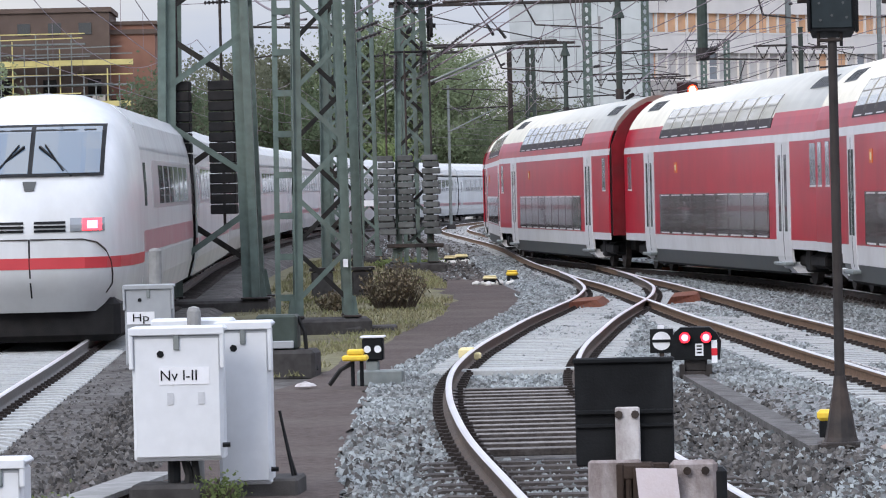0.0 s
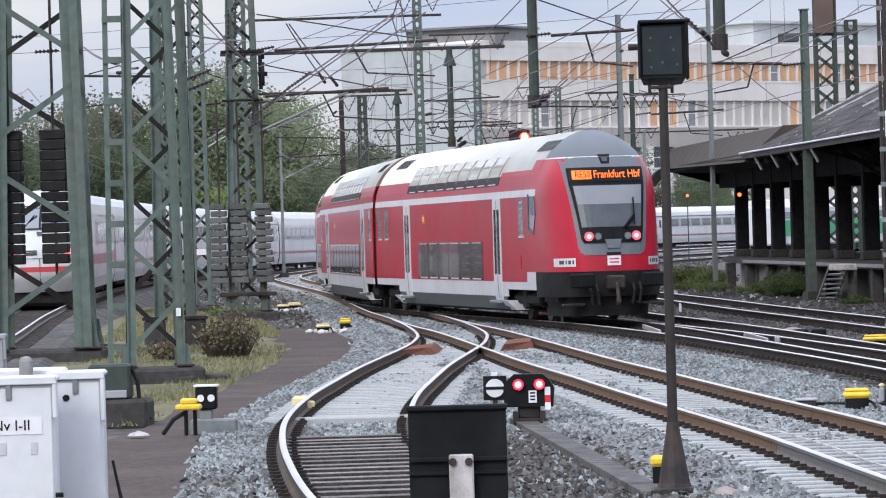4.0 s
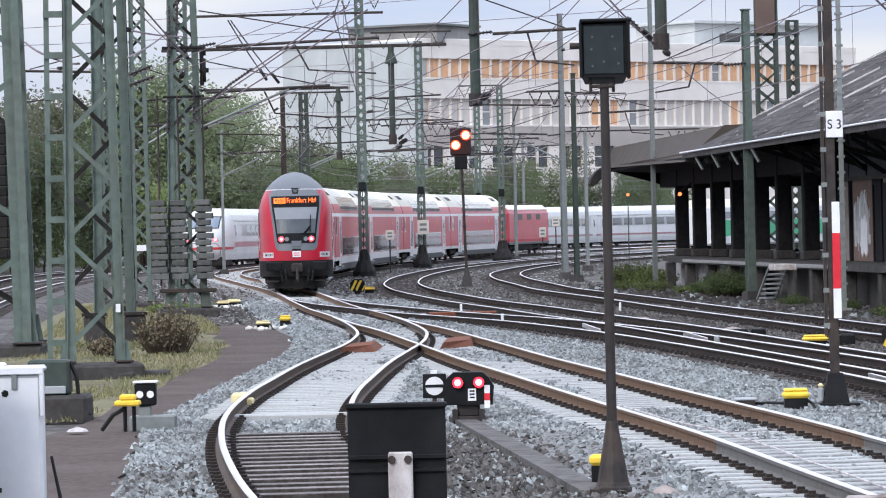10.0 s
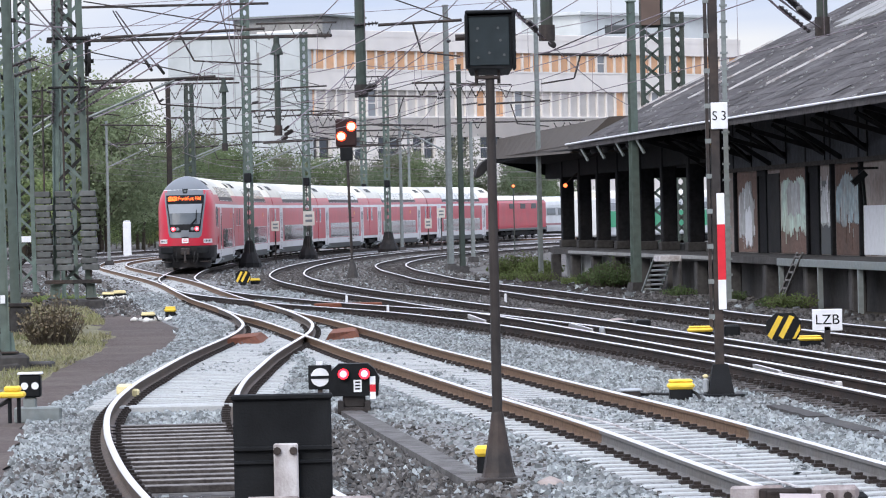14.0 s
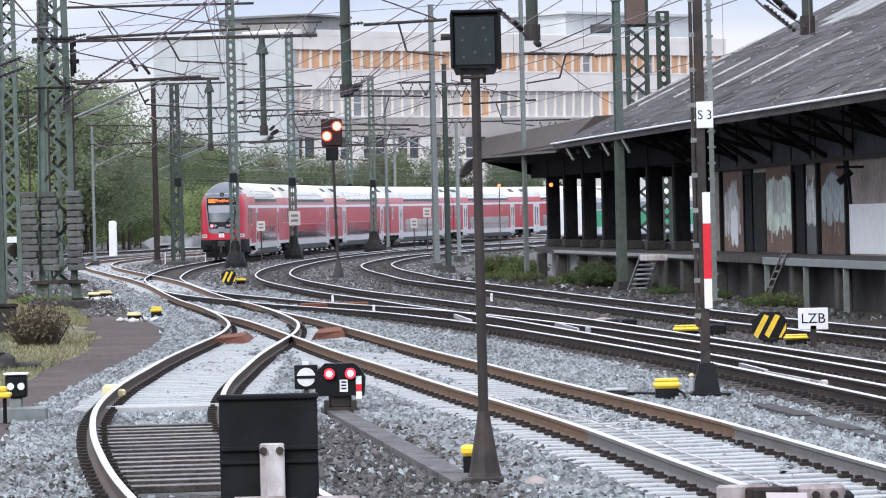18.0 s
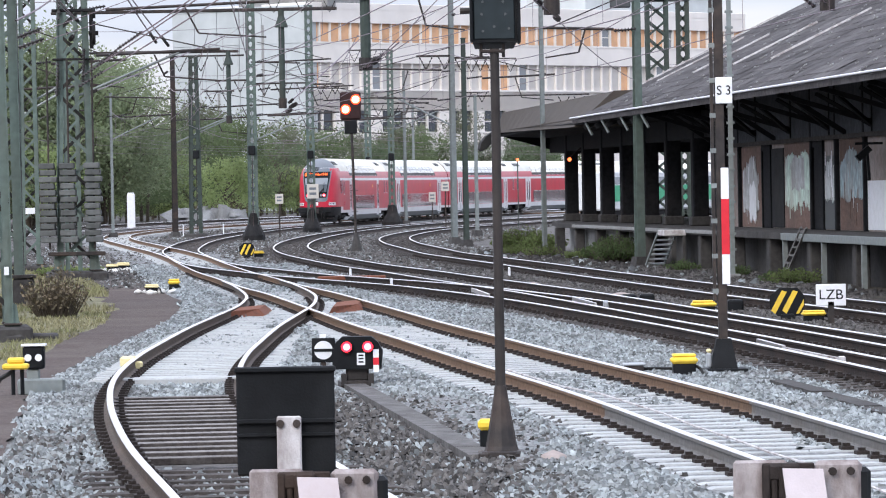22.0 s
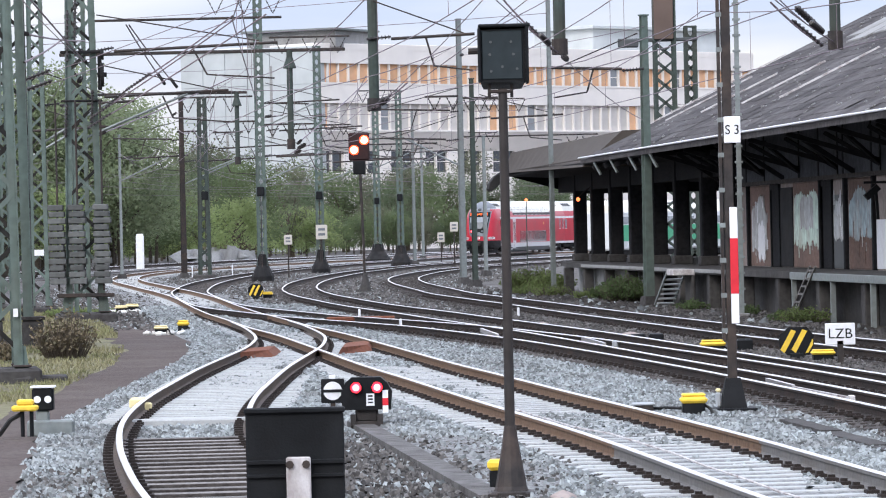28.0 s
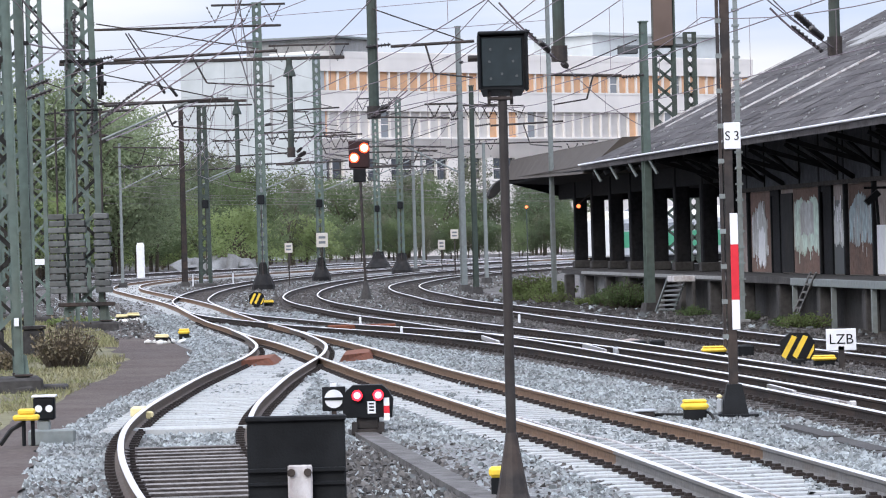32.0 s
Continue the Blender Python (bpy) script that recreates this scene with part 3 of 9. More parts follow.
trough = thing("cable_trough", Matrix(), "grey concrete cable trough beside the main track", "cable trough", kind="structure")
for i in range(13):
    ka, kb = i / 13 + 0.0006, (i + 1) / 13 - 0.0006
    ya, yb = 52.6 - 15.6 * ka, 52.6 - 15.6 * kb
    xa, xb = np.interp((ya, yb), (37.0, 50.2, 52.6), (0.40, -0.89, -1.12))
    part("trough_lid", Shape().add([(x, y, z) for z in (-0.05, 0.02) for x, y in ((xa - 0.13, ya), (xa + 0.13, ya), (xb + 0.13, yb), (xb - 0.13, yb))],
                                   [(0, 1, 2, 3), (7, 6, 5, 4), (0, 4, 5, 1), (1, 5, 6, 2), (2, 6, 7, 3), (3, 7, 4, 0)]), surface("grey_trough_concrete", (0.12, 0.115, 0.112), 0.9, 0, 0.3, 6, (0.05, 0.045, 0.042), 0.8, 1.6, bump=0.3) if i == 0 else bpy.data.materials["grey_trough_concrete"], trough)


# ---- rails ----
RAIL = [(-0.07, 0.02), (-0.07, 0.032), (-0.018, 0.05), (-0.011, 0.065), (-0.011, 0.135), (-0.034, 0.148), (-0.036, 0.178)]
RAIL_SIDE = RAIL + [(-x, z) for x, z in reversed(RAIL)]
RAIL_HEAD = [(-0.036, 0.1775), (-0.030, 0.187), (-0.016, 0.1915), (0.016, 0.1915), (0.030, 0.187), (0.036, 0.1775)]


def rail_pair(name, line, side, label, gaps=((), ()), start=0, end=None, widen=0.753, renewed=0.0):
    track = thing("track_" + name, Matrix(), label, "railway track", kind="structure")
    for k, sgn in enumerate((-1, 1)):
        path = offset_line(line[start:end:8], sgn * widen)
        cut = [i for i, p in enumerate(path) if p.y < renewed]
        for piece, mat in ((path[:len(cut)], RUST_GREY), (path[max(0, len(cut) - 1):], side)):
            if len(piece) > 1:
                r = part("rail", sweep(Shape(), piece, RAIL_SIDE), mat, track)
                part("rail_head", sweep(Shape(), piece, RAIL_HEAD, closed=False), RAIL_TOP, r, "polished bright running surface", smooth=True)
    return track


T_MAIN = rail_pair("main", LINES["main"], RUST, "main track with rust-brown rails on pale concrete sleepers", renewed=42.5)
T_SIDING = rail_pair("siding", LINES["siding"], RUST_BROWN, "curved siding track with polished rails on dark timber sleepers")
T_COMMUTER = rail_pair("commuter", LINES["commuter"], RUST_DARK, "curving track that crosses to the main line by a turnout")
T_LOOP = rail_pair("loop", LINES["loop"], RUST_DARK, "dark-railed loop track in a long curve")
T_GOODS = rail_pair("goods", LINES["goods"], RUST_DARK, "dark-railed goods track beside the loading platform")
T_EXPRESS = rail_pair("express", LINES["express"], RUST_GREY, "express track with grey rails on concrete sleepers")
T_OUTER = rail_pair("outer", LINES["outer"], RUST_DARK, "outer track behind the express track")


def at_distance(line, y):
    i = min(range(len(line)), key=lambda k: abs(line[k].y - y))
    t = (line[min(i + 1, len(line) - 1)] - line[max(i - 1, 0)]).normalized()
    return line[i], t


def sleeper_mesh(length, wide, high, mat, dished=True):
    s = Shape()
    h = length / 2
    # a concrete sleeper is higher under the rails than in its middle
    prof = [(-h, high - 0.02), (-h + 0.08, high), (-0.45, high), (-0.3, high - (0.005 if dished else 0)), (0.3, high - (0.005 if dished else 0)), (0.45, high), (h - 0.08, high), (h, high - 0.02)]
    w0, w1 = wide / 2, wide / 2 - (0.03 if dished else 0.005)
    n = len(prof)
    vs = [(x, -w0, -0.08) for x, _ in prof] + [(x, -w1, z) for x, z in prof] + [(x, w1, z) for x, z in prof] + [(x, w0, -0.08) for x, _ in prof]
    fs = [(r * n + i, r * n + i + 1, (r + 1) * n + i + 1, (r + 1) * n + i) for r in range(3) for i in range(n - 1)]
    fs += [(0, n, 2 * n, 3 * n), (n - 1, 4 * n - 1, 3 * n - 1, 2 * n - 1)]
    me = s.add(vs, fs).mesh("sleeper")
    me.materials.append(mat)
    return me


SLEEPER_CONCRETE = sleeper_mesh(2.6, 0.27, 0.024, CONCRETE_SLEEPER)
SLEEPER_WOOD = sleeper_mesh(2.5, 0.25, 0.026, WOOD_SLEEPER, False)
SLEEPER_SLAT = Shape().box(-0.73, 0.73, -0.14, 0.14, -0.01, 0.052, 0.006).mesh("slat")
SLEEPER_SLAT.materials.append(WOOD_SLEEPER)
SLEEPER_SLAT.materials.append(SLAT_TOP_LIT)
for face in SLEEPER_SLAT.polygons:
    # light and shade put into the colour: pale tops, dark sides
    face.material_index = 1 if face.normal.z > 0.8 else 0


def lay_sleepers(track, line, y0, y1, mesh, spacing=0.6, singles=300, sink=0.0, stretch=1.0, jitter=0.0):
    """Sleepers across a line; the nearest are parts of the track, the rest are joined."""
    rest, count, along, last = Shape(), 0, 0.0, None
    for i, p in enumerate(line):
        if last is not None:
            along += (p - last).length
        last = p
        if p.y < y0:
            along = 0.0
        if not y0 <= p.y <= y1 or along < spacing:
            continue
        along -= spacing
        t = (line[min(i + 1, len(line) - 1)] - line[max(i - 1, 0)]).normalized()
        m = Matrix.Translation(p + Vector((0, 0, -sink))) @ Matrix.Rotation(math.atan2(t.y, t.x) - math.pi / 2 + random.uniform(-jitter, jitter), 4, "Z") @ Matrix.Diagonal((stretch, 1, 1, 1))
        count += 1
        if count <= singles:
            ob = new("sleeper", mesh)
            ob.parent, ob.matrix_basis = track, m
        else:
            rest.add([m @ q.co for q in mesh.vertices], [tuple(f.vertices) for f in mesh.polygons])
    if rest.v:
        ob = made("sleeper_row", rest, mesh.materials[0])
        ob.parent = track
        tagged(ob, kind="stuff")


def lay_fastenings(track, line, y0, y1, spacing=0.6):
    """Clips on both sides of each rail at every sleeper, one joined part a rail."""
    for sgn in (-1, 1):
        s, along, last = Shape(), 0.0, None
        for i, p in enumerate(line):
            if last is not None:
                along += (p - last).length
            last = p
            if p.y < y0:
                along = 0.0
            if not y0 <= p.y <= y1 or along < spacing:
                continue
            along -= spacing
            t = (line[min(i + 1, len(line) - 1)] - line[max(i - 1, 0)]).normalized()
            m = Matrix.Translation(p) @ Matrix.Rotation(math.atan2(t.y, t.x) - math.pi / 2, 4, "Z")
            for d in (-0.125, 0.125):
                x = sgn * 0.753 + d
                s.box(x - 0.055, x + 0.055, -0.075, 0.075, 0.02, 0.055, m=m)
                s.box(x - 0.03, x + 0.03, -0.03, 0.03, 0.05, 0.082, m=m)
        ob = part("rail_fastenings", s, FASTENER, track)
        tagged(ob, kind="stuff")


lay_sleepers(T_MAIN, LINES["main"], 24, 400, SLEEPER_CONCRETE, singles=200)
lay_fastenings(T_MAIN, LINES["main"], 24, 130)
lay_sleepers(T_SIDING, LINES["siding"], 22, 36.2, SLEEPER_WOOD, spacing=0.65, jitter=0.02)
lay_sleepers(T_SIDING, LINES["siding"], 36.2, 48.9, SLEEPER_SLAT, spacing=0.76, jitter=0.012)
lay_sleepers(T_SIDING, LINES["siding"], 53.5, 95, SLEEPER_CONCRETE, spacing=0.6, stretch=0.94)
lay_fastenings(T_SIDING, LINES["siding"], 24, 95)
lay_sleepers(T_COMMUTER, LINES["commuter"], 20, 140, SLEEPER_WOOD, singles=120, sink=0.01)
lay_sleepers(T_COMMUTER, LINES["commuter"], 185, 470, SLEEPER_WOOD, singles=0)
lay_fastenings(T_COMMUTER, LINES["commuter"], 36, 140)
lay_sleepers(T_LOOP, LINES["loop"], 20, 350, SLEEPER_WOOD, singles=100, sink=0.012)
lay_fastenings(T_LOOP, LINES["loop"], 36, 160)
lay_sleepers(T_GOODS, LINES["goods"], 40, 310, SLEEPER_WOOD, singles=100, sink=0.008)
lay_fastenings(T_GOODS, LINES["goods"], 60, 160)
lay_sleepers(T_EXPRESS, LINES["express"], 20, 70, SLEEPER_CONCRETE, singles=90)
lay_sleepers(T_EXPRESS, LINES["express"], 70, 420, SLEEPER_WOOD, singles=60)
lay_fastenings(T_EXPRESS, LINES["express"], 40, 80)
lay_sleepers(T_OUTER, LINES["outer"], 60, 420, SLEEPER_WOOD, singles=0)


# ---- trains ----
def half_profile():
    return [(1.30, 0.28), (1.37, 0.62), (1.39, 1.0), (1.39, 3.05), (1.375, 3.22), (1.34, 3.42), (1.29, 3.58), (1.21, 3.76), (1.12, 3.92), (1.01, 4.07),
            (0.87, 4.22), (0.70, 4.36), (0.51, 4.48), (0.30, 4.57), (0.12, 4.61), (0.0, 4.62)]


def side_strip(prof, z0, z1, y0, y1, grow=0.0, sides=(-1, 1)):
    """The part of a coach's skin between two heights, as a closed thin shell on both flanks."""
    s = Shape()
    pts = []
    for (xa, za), (xb, zb) in zip(prof, prof[1:]):
        for i in range(5):
            k = i / 5
            pts.append((xa + (xb - xa) * k, za + (zb - za) * k))
    pts.append(prof[-1])

    def x_at(z):
        for (xa, za), (xb, zb) in zip(prof, prof[1:]):
            if za <= z <= zb:
                return xa + (xb - xa) * (z - za) / max(1e-6, zb - za)
        return prof[-1][0]
    zs = sorted({z0, z1} | {round(z, 4) for _, z in prof if z0 < z < z1})
    for sgn in sides:
        base = len(s.v)
        for z in zs:
            x = x_at(z) + grow
            for y in (y0, y1):
                s.v += [(sgn * x, y, z), (sgn * (x - 0.04 - grow), y, z)]
        n = len(zs)
        for i in range(n - 1):
            a, b = base + 4 * i, base + 4 * (i + 1)
            s.f += [(a, a + 2, b + 2, b), (a + 1, b + 1, b + 3, a + 3), (a, b, b + 1, a + 1), (a + 2, a + 3, b + 3, b + 2)]
        a, b = base, base + 4 * (n - 1)
        s.f += [(a, a + 1, a + 3, a + 2), (b, b + 2, b + 3, b + 1)]
    return s


def roof_shell(prof, z0, y0, y1):
    s = Shape()
    half = [(x, z) for x, z in prof if z >= z0 - 1e-6]
    ring = [(x, z) for x, z in half] + [(-x, z) for x, z in reversed(half[:-1])]
    n = len(ring)
    for y in (y0, y1):
        s.v += [(x, y, z) for x, z in ring]
    s.f += [(i, i + 1, n + i + 1, n + i) for i in range(n - 1)]
    s.f += [tuple(range(n)), tuple(range(2 * n - 1, n - 1, -1))]
    return s


def flanks(name, prof, z0, z1, y0, y1, material, parent, label="", grow=0.0, sides=(-1, 1)):
    """A part on each flank of a coach."""
    return [part(name, side_strip(prof, z0, z1, y0, y1, grow, (sg,)), material, parent, label) for sg in sides]


def bogie(parent, y, label=""):
    b = part("bogie", Shape().box(-1.1, 1.1, y - 1.6, y + 1.6, 0.38, 0.72, 0.05).box(-1.18, -1.0, y - 1.75, y + 1.75, 0.42, 0.66, 0.04)
             .box(1.0, 1.18, y - 1.75, y + 1.75, 0.42, 0.66, 0.04).box(-1.2, 1.2, y - 0.25, y + 0.25, 0.3, 0.8, 0.05), BLACK_SOFT, parent)
    for dy in (-1.25, 1.25):
        for sx in (-1, 1):
            w = Shape().tube((sx * 0.68, y + dy, 0.46), (sx * 0.82, y + dy, 0.46), 0.46, 20)
            w.tube((sx * 0.80, y + dy, 0.46), (sx * 1.0, y + dy, 0.46), 0.12, 10)
            part("wheel", w, STEEL_DARK, b)
    return b


DD = half_profile()
DD_ROOF = [(1.237, 3.70)] + [q for q in DD if q[1] > 3.70]
DD_END = 13.4


def double_deck_parts(car, y0, y1, doors, lower, upper, first=False):
    """The common parts of a double-deck coach between two ends."""
    dw = 0.52 if first else 0.80
    part("underframe", Shape().box(-1.25, 1.25, y0 + 4.3, y1 - 4.3, 0.22, 0.6, 0.06).box(-0.7, 0.7, y0, y1, 0.5, 0.95), BLACK_SOFT, car)
    part("inner_body", roof_shell([(x - 0.06, z - 0.06) for x, z in DD if x > 0.15] + [(0, 4.54)], 0.9, y0 + 0.02, y1 - 0.02), BLACK_SOFT, car, "dark interior")
    flanks("skirt", DD, 0.28, 0.60, y0 + 4.1, y1 - 4.1, TRAIN_GREY, car, "dark grey skirt")
    flanks("sill", DD, 0.60, 0.97, y0 + 3.9, y1 - 3.9, TRAIN_LIGHT, car, "light grey sill band")
    for a, b in ((y0, y0 + 3.9), (y1 - 3.9, y1)):
        flanks("end_sill", DD, 0.78, 0.97, a, b, TRAIN_LIGHT, car)
    flanks("red_side", DD, 0.97, 3.05, y0, y1, TRAIN_RED, car, "traffic red side panels")
    flanks("band", DD, 3.05, 3.22, y0, y1, TRAIN_LIGHT, car, "light grey band", grow=0.004)
    flanks("upper_red_side", DD, 3.22, 3.42, y0, y1, TRAIN_RED, car)
    ws, we = upper[0][0] - 0.85, upper[-1][0] + 0.85
    for a, b in ((y0, ws), (we, y1)):
        flanks("upper_end_side", DD, 3.42, 3.70, a, b, TRAIN_RED, car, "red shoulder beside the upper windows")
    # roof colour here paints the sky's reflection that whitens the red side
    flanks("window_pier_band", DD, 3.42, 3.70, ws, we, TRAIN_ROOF, car, "band between the upper windows, sky reflection in its pale colour")
    part("roof", roof_shell(DD_ROOF, 3.70, y0, y1), TRAIN_ROOF, car, "cream-silver curved roof", smooth=True)
    for y in doors:
        for sg, d in zip((-1, 1), flanks("door", DD, 0.5, 3.06, y - dw, y + dw, TRAIN_LIGHT, car, "pale grey double door", grow=0.012)):
            for dy in (-0.42 * dw, 0.42 * dw):
                flanks("door_window", DD, 1.15, 2.78, y + dy - 0.13, y + dy + 0.13, GLASS_DARK, d, grow=0.018, sides=(sg,))
            flanks("door_seam", DD, 0.55, 3.0, y - 0.015, y + 0.015, BLACK_SOFT, d, grow=0.016, sides=(sg,))
            part("footstep", Shape().box(min(1.3 * sg, 1.5 * sg), max(1.3 * sg, 1.5 * sg), y - 0.7, y + 0.7, 0.42, 0.5, 0.02), GALV, d)
    flanks("lower_window_frame", DD, 1.0, 1.98, lower[0][0] - 0.85, lower[-1][0] + 0.85, GLASS_ROSE, car, "dark strip behind the lower windows", grow=0.010)
    for y, w in lower:
        for sg, f in zip((-1, 1), flanks("lower_window", DD, 1.04, 1.94, y - w / 2, y + w / 2, GLASS_LOWER, car, grow=0.015)):
            for za, zb in ((1.005, 1.04), (1.94, 1.965)):
                flanks("window_rim", DD, za, zb, y - w * 0.42, y + w * 0.42, TRAIN_LIGHT, f, grow=0.017, sides=(sg,))
    flanks("upper_window_band", DD, 3.38, 3.60, ws, we, WINDOW_BAND, car, "dark band under the upper windows", grow=0.010)
    for y, w in upper:
        for sg, f in zip((-1, 1), flanks("upper_window", DD, 3.60, 4.10, y - w / 2, y + w / 2, GLASS_CREAM, car, "curved upper-deck window, sky reflection put in its cream colour", grow=0.014)):
            for yy in (y - w / 2 - 0.03, y + w / 2):
                flanks("window_seal", DD, 3.50, 4.11, yy, yy + 0.03, SEAL, f, grow=0.016, sides=(sg,))
            flanks("sash_bar", DD, 3.86, 3.885, y - w / 2, y + w / 2, SEAL, f, grow=0.017, sides=(sg,))
            flanks("band_tick", DD, 3.40, 3.425, y - w * 0.38, y + w * 0.38, TRAIN_LIGHT, f, grow=0.014, sides=(sg,))
    for y in (y0 + 0.75, y0 + 2.0) if first else (y0 + 0.9, y1 - 0.9):
        for sg, f in zip((-1, 1), flanks("end_window", DD, 2.12, 2.98, y - 0.28, y + 0.28, GLASS_SKY, car, "small window at the coach end", grow=0.014)):
            flanks("window_sill", DD, 2.08, 2.12, y - 0.3, y + 0.3, TRAIN_LIGHT, f, grow=0.02, sides=(sg,))
    for y in (y0 + 2.3, y1 - (0.9 if first else 2.3)):
        for sg, f in zip((-1, 1), flanks("roof_grille", DD, 4.15, 4.40, y - 0.95, y + 0.95, TRAIN_GREY, car, "dark slatted roof grille", grow=0.012)):
            for i in range(7):
                flanks("slat", DD, 4.17, 4.38, y - 0.86 + i * 0.27, y - 0.80 + i * 0.27, BLACK_SOFT, f, grow=0.02, sides=(sg,))
    for y in (y0 + 2.6, y1 - 2.6):
        bogie(car, y)
    for y in (y0 + 4.0, y1 - 4.0):
        for sg in (-1, 1):
            part("step_box", Shape().add([(sg * x, yy, z) for z, w in ((0.26, 1.22), (0.50, 1.46)) for x, yy in ((0.9, y - 0.45), (w, y - 0.45), (w, y + 0.45), (0.9, y + 0.45))], HEX), WHITE, car, "white-edged step under the door")
    for sx in (-1, 1):
        plate = flanks("class_mark", DD, 2.5, 2.76, y0 + 8.2, y0 + 8.62, CLASS_ORANGE, car, "small orange class mark", grow=0.012, sides=(sx,))[0]
        flanks("figure", DD, 2.56, 2.70, y0 + 8.32, y0 + 8.50, YELLOW_PALE, plate, grow=0.016, sides=(sx,))
    for ya, yb in ((y0 - 0.16, y0), (y1, y1 + 0.16)):
        if not (first and ya == y1):
            part("gangway", Shape().prism([(-1.3, 0.9), (1.3, 0.9), (1.3, 3.3), (1.1, 3.8), (0.75, 4.2), (0.3, 4.45), (-0.3, 4.45), (-0.75, 4.2), (-1.1, 3.8), (-1.3, 3.3)], ya, yb), GANGWAY_RED_SHADED, car, "coach end in red darkened for the gap's shade")


def double_deck_coach():
    car = thing("double_deck_coach", Matrix(), "red double-deck commuter coach with grey doors and silver roof", "train coach", "coaches of the red commuter train")
    low = [(-6.6 + i * 1.65, 1.42) for i in range(9)]
    up = [(-6.75 + i * 1.5, 1.26) for i in range(10)]
    double_deck_parts(car, -DD_END + 0.1, DD_END - 0.1, (-9.1, 9.1), low, up)
    return car


def cab_coach():
    car = thing("cab_coach", Matrix(), "red double-deck cab coach with grey mask and amber display", "train coach", "coaches of the red commuter train")
    y0, y1 = -DD_END + 0.1, 11.0
    low = [(-5.0 + i * 1.62, 1.36) for i in range(6)]
    up = [(-6.9 + i * 1.52, 1.28) for i in range(9)]
    double_deck_parts(car, y0, y1, (-7.7, 6.0), low, up, True)
    flanks("cab_sill", DD, 0.97, 1.22, y1 - 1.2, y1, TRAIN_LIGHT, car, "pale sill under the cab", grow=0.006)
    flanks("cab_shoulder", DD, 3.68, 3.93, y1 - 1.0, y1, TRAIN_RED, car, "red shoulder beside the cab", grow=0.006)
    ROUND = 3.0

    def half_width(z):
        return float(np.interp(z, [q[1] for q in DD], [q[0] for q in DD]))

    def depth(z):
        """How far the rounded front reaches at a height."""
        return float(np.interp(z, (0.2, 1.2, 1.6, 2.2, 2.8, 3.3, 3.7, 3.95, 4.15, 4.32, 4.45, 4.54, 4.60, 4.62), (2.25, 2.35, 2.33, 2.22, 2.05, 1.86, 1.66, 1.48, 1.26, 0.98, 0.68, 0.40, 0.12, 0.0)))

    def front(x, z):
        return y1 + depth(z) * max(0.0, 1 - min(1.0, abs(x) / half_width(z)) ** ROUND) ** (1 / ROUND)

    def skin(za, zb, grow=0.0, n=17, steps=0.09):
        """The rounded front between two heights, from flank to flank."""
        s = Shape()
        rows = int(max(1, (zb - za) / steps)) + 1
        for j in range(rows + 1):
            z = za + (zb - za) * j / rows
            hw, d = half_width(z) + grow, depth(z) + grow
            for i in range(2 * n + 1):
                a = math.pi * i / (2 * n)
                c, q = math.cos(a), math.sin(a)
                s.v.append((math.copysign(abs(c) ** (2 / ROUND), c) * hw, y1 + d * q ** (2 / ROUND), z))
        m = 2 * n + 1
        s.f += [(j * m + i, j * m + i + 1, (j + 1) * m + i + 1, (j + 1) * m + i) for j in range(rows) for i in range(m - 1)]
        return s

    part("front_skin", skin(1.22, 3.93), TRAIN_RED, car, "rounded red front", smooth=True)
    part("front_roof", skin(3.93, 4.615), CAB_GREY, car, "blue-grey front roof cap", smooth=True)
    part("cap_edge", skin(3.915, 3.945, 0.006), TRAIN_LIGHT, car, "thin pale edge of the roof cap")
    part("bumper", skin(0.62, 1.22, 0.03, steps=0.3), BLACK_SOFT, car, "black bumper skirt")
    part("snowplough", skin(0.17, 0.60, -0.18, steps=0.2), BLACK_SOFT, car, "black snowplough")
    part("bumper_floor", Shape().box(-1.2, 1.2, y1 - 0.1, y1 + 1.5, 0.5, 1.2), BLACK_SOFT, car)

    def face_plate(outline, out, cols=12, thick=0.05):
        """A plate that follows the front: (height, left, right) rows from its bottom to its top."""
        s = Shape()
        hs = [o[0] for o in outline]
        rows = max(2, int((hs[-1] - hs[0]) / 0.08))
        for j in range(rows + 1):
            z = hs[0] + (hs[-1] - hs[0]) * j / rows
            xa, xb = np.interp(z, hs, [o[1] for o in outline]), np.interp(z, hs, [o[2] for o in outline])
            for i in range(cols + 1):
                x = float(xa + (xb - xa) * i / cols)
                s.v.append((x, front(x, z) + out, z))
        m, base = cols + 1, len(s.v)
        s.v += [(x, y - thick, z) for x, y, z in s.v]
        s.f += [(j * m + i + 1, j * m + i, (j + 1) * m + i, (j + 1) * m + i + 1) for j in range(rows) for i in range(cols)]
        edge = [i for i in range(m)] + [j * m + cols for j in range(1, rows + 1)] + [rows * m + i for i in range(cols - 1, -1, -1)] + [j * m for j in range(rows - 1, 0, -1)]
        s.f += [(a, b, b + base, a + base) for a, b in zip(edge, edge[1:] + edge[:1])]
        return s

    def square(x0, x1, z0, z1, out):
        return face_plate([(z0, x0, x1), (z1, x0, x1)], out)

    part("mask", face_plate([(1.60, -0.66, 0.66), (1.66, -0.76, 0.76), (1.80, -0.81, 0.81), (2.6, -0.89, 0.89), (3.4, -0.99, 0.99), (3.93, -1.02, 1.02)], 0.015), CAB_GREY, car, "blue-grey mask round the windscreen")
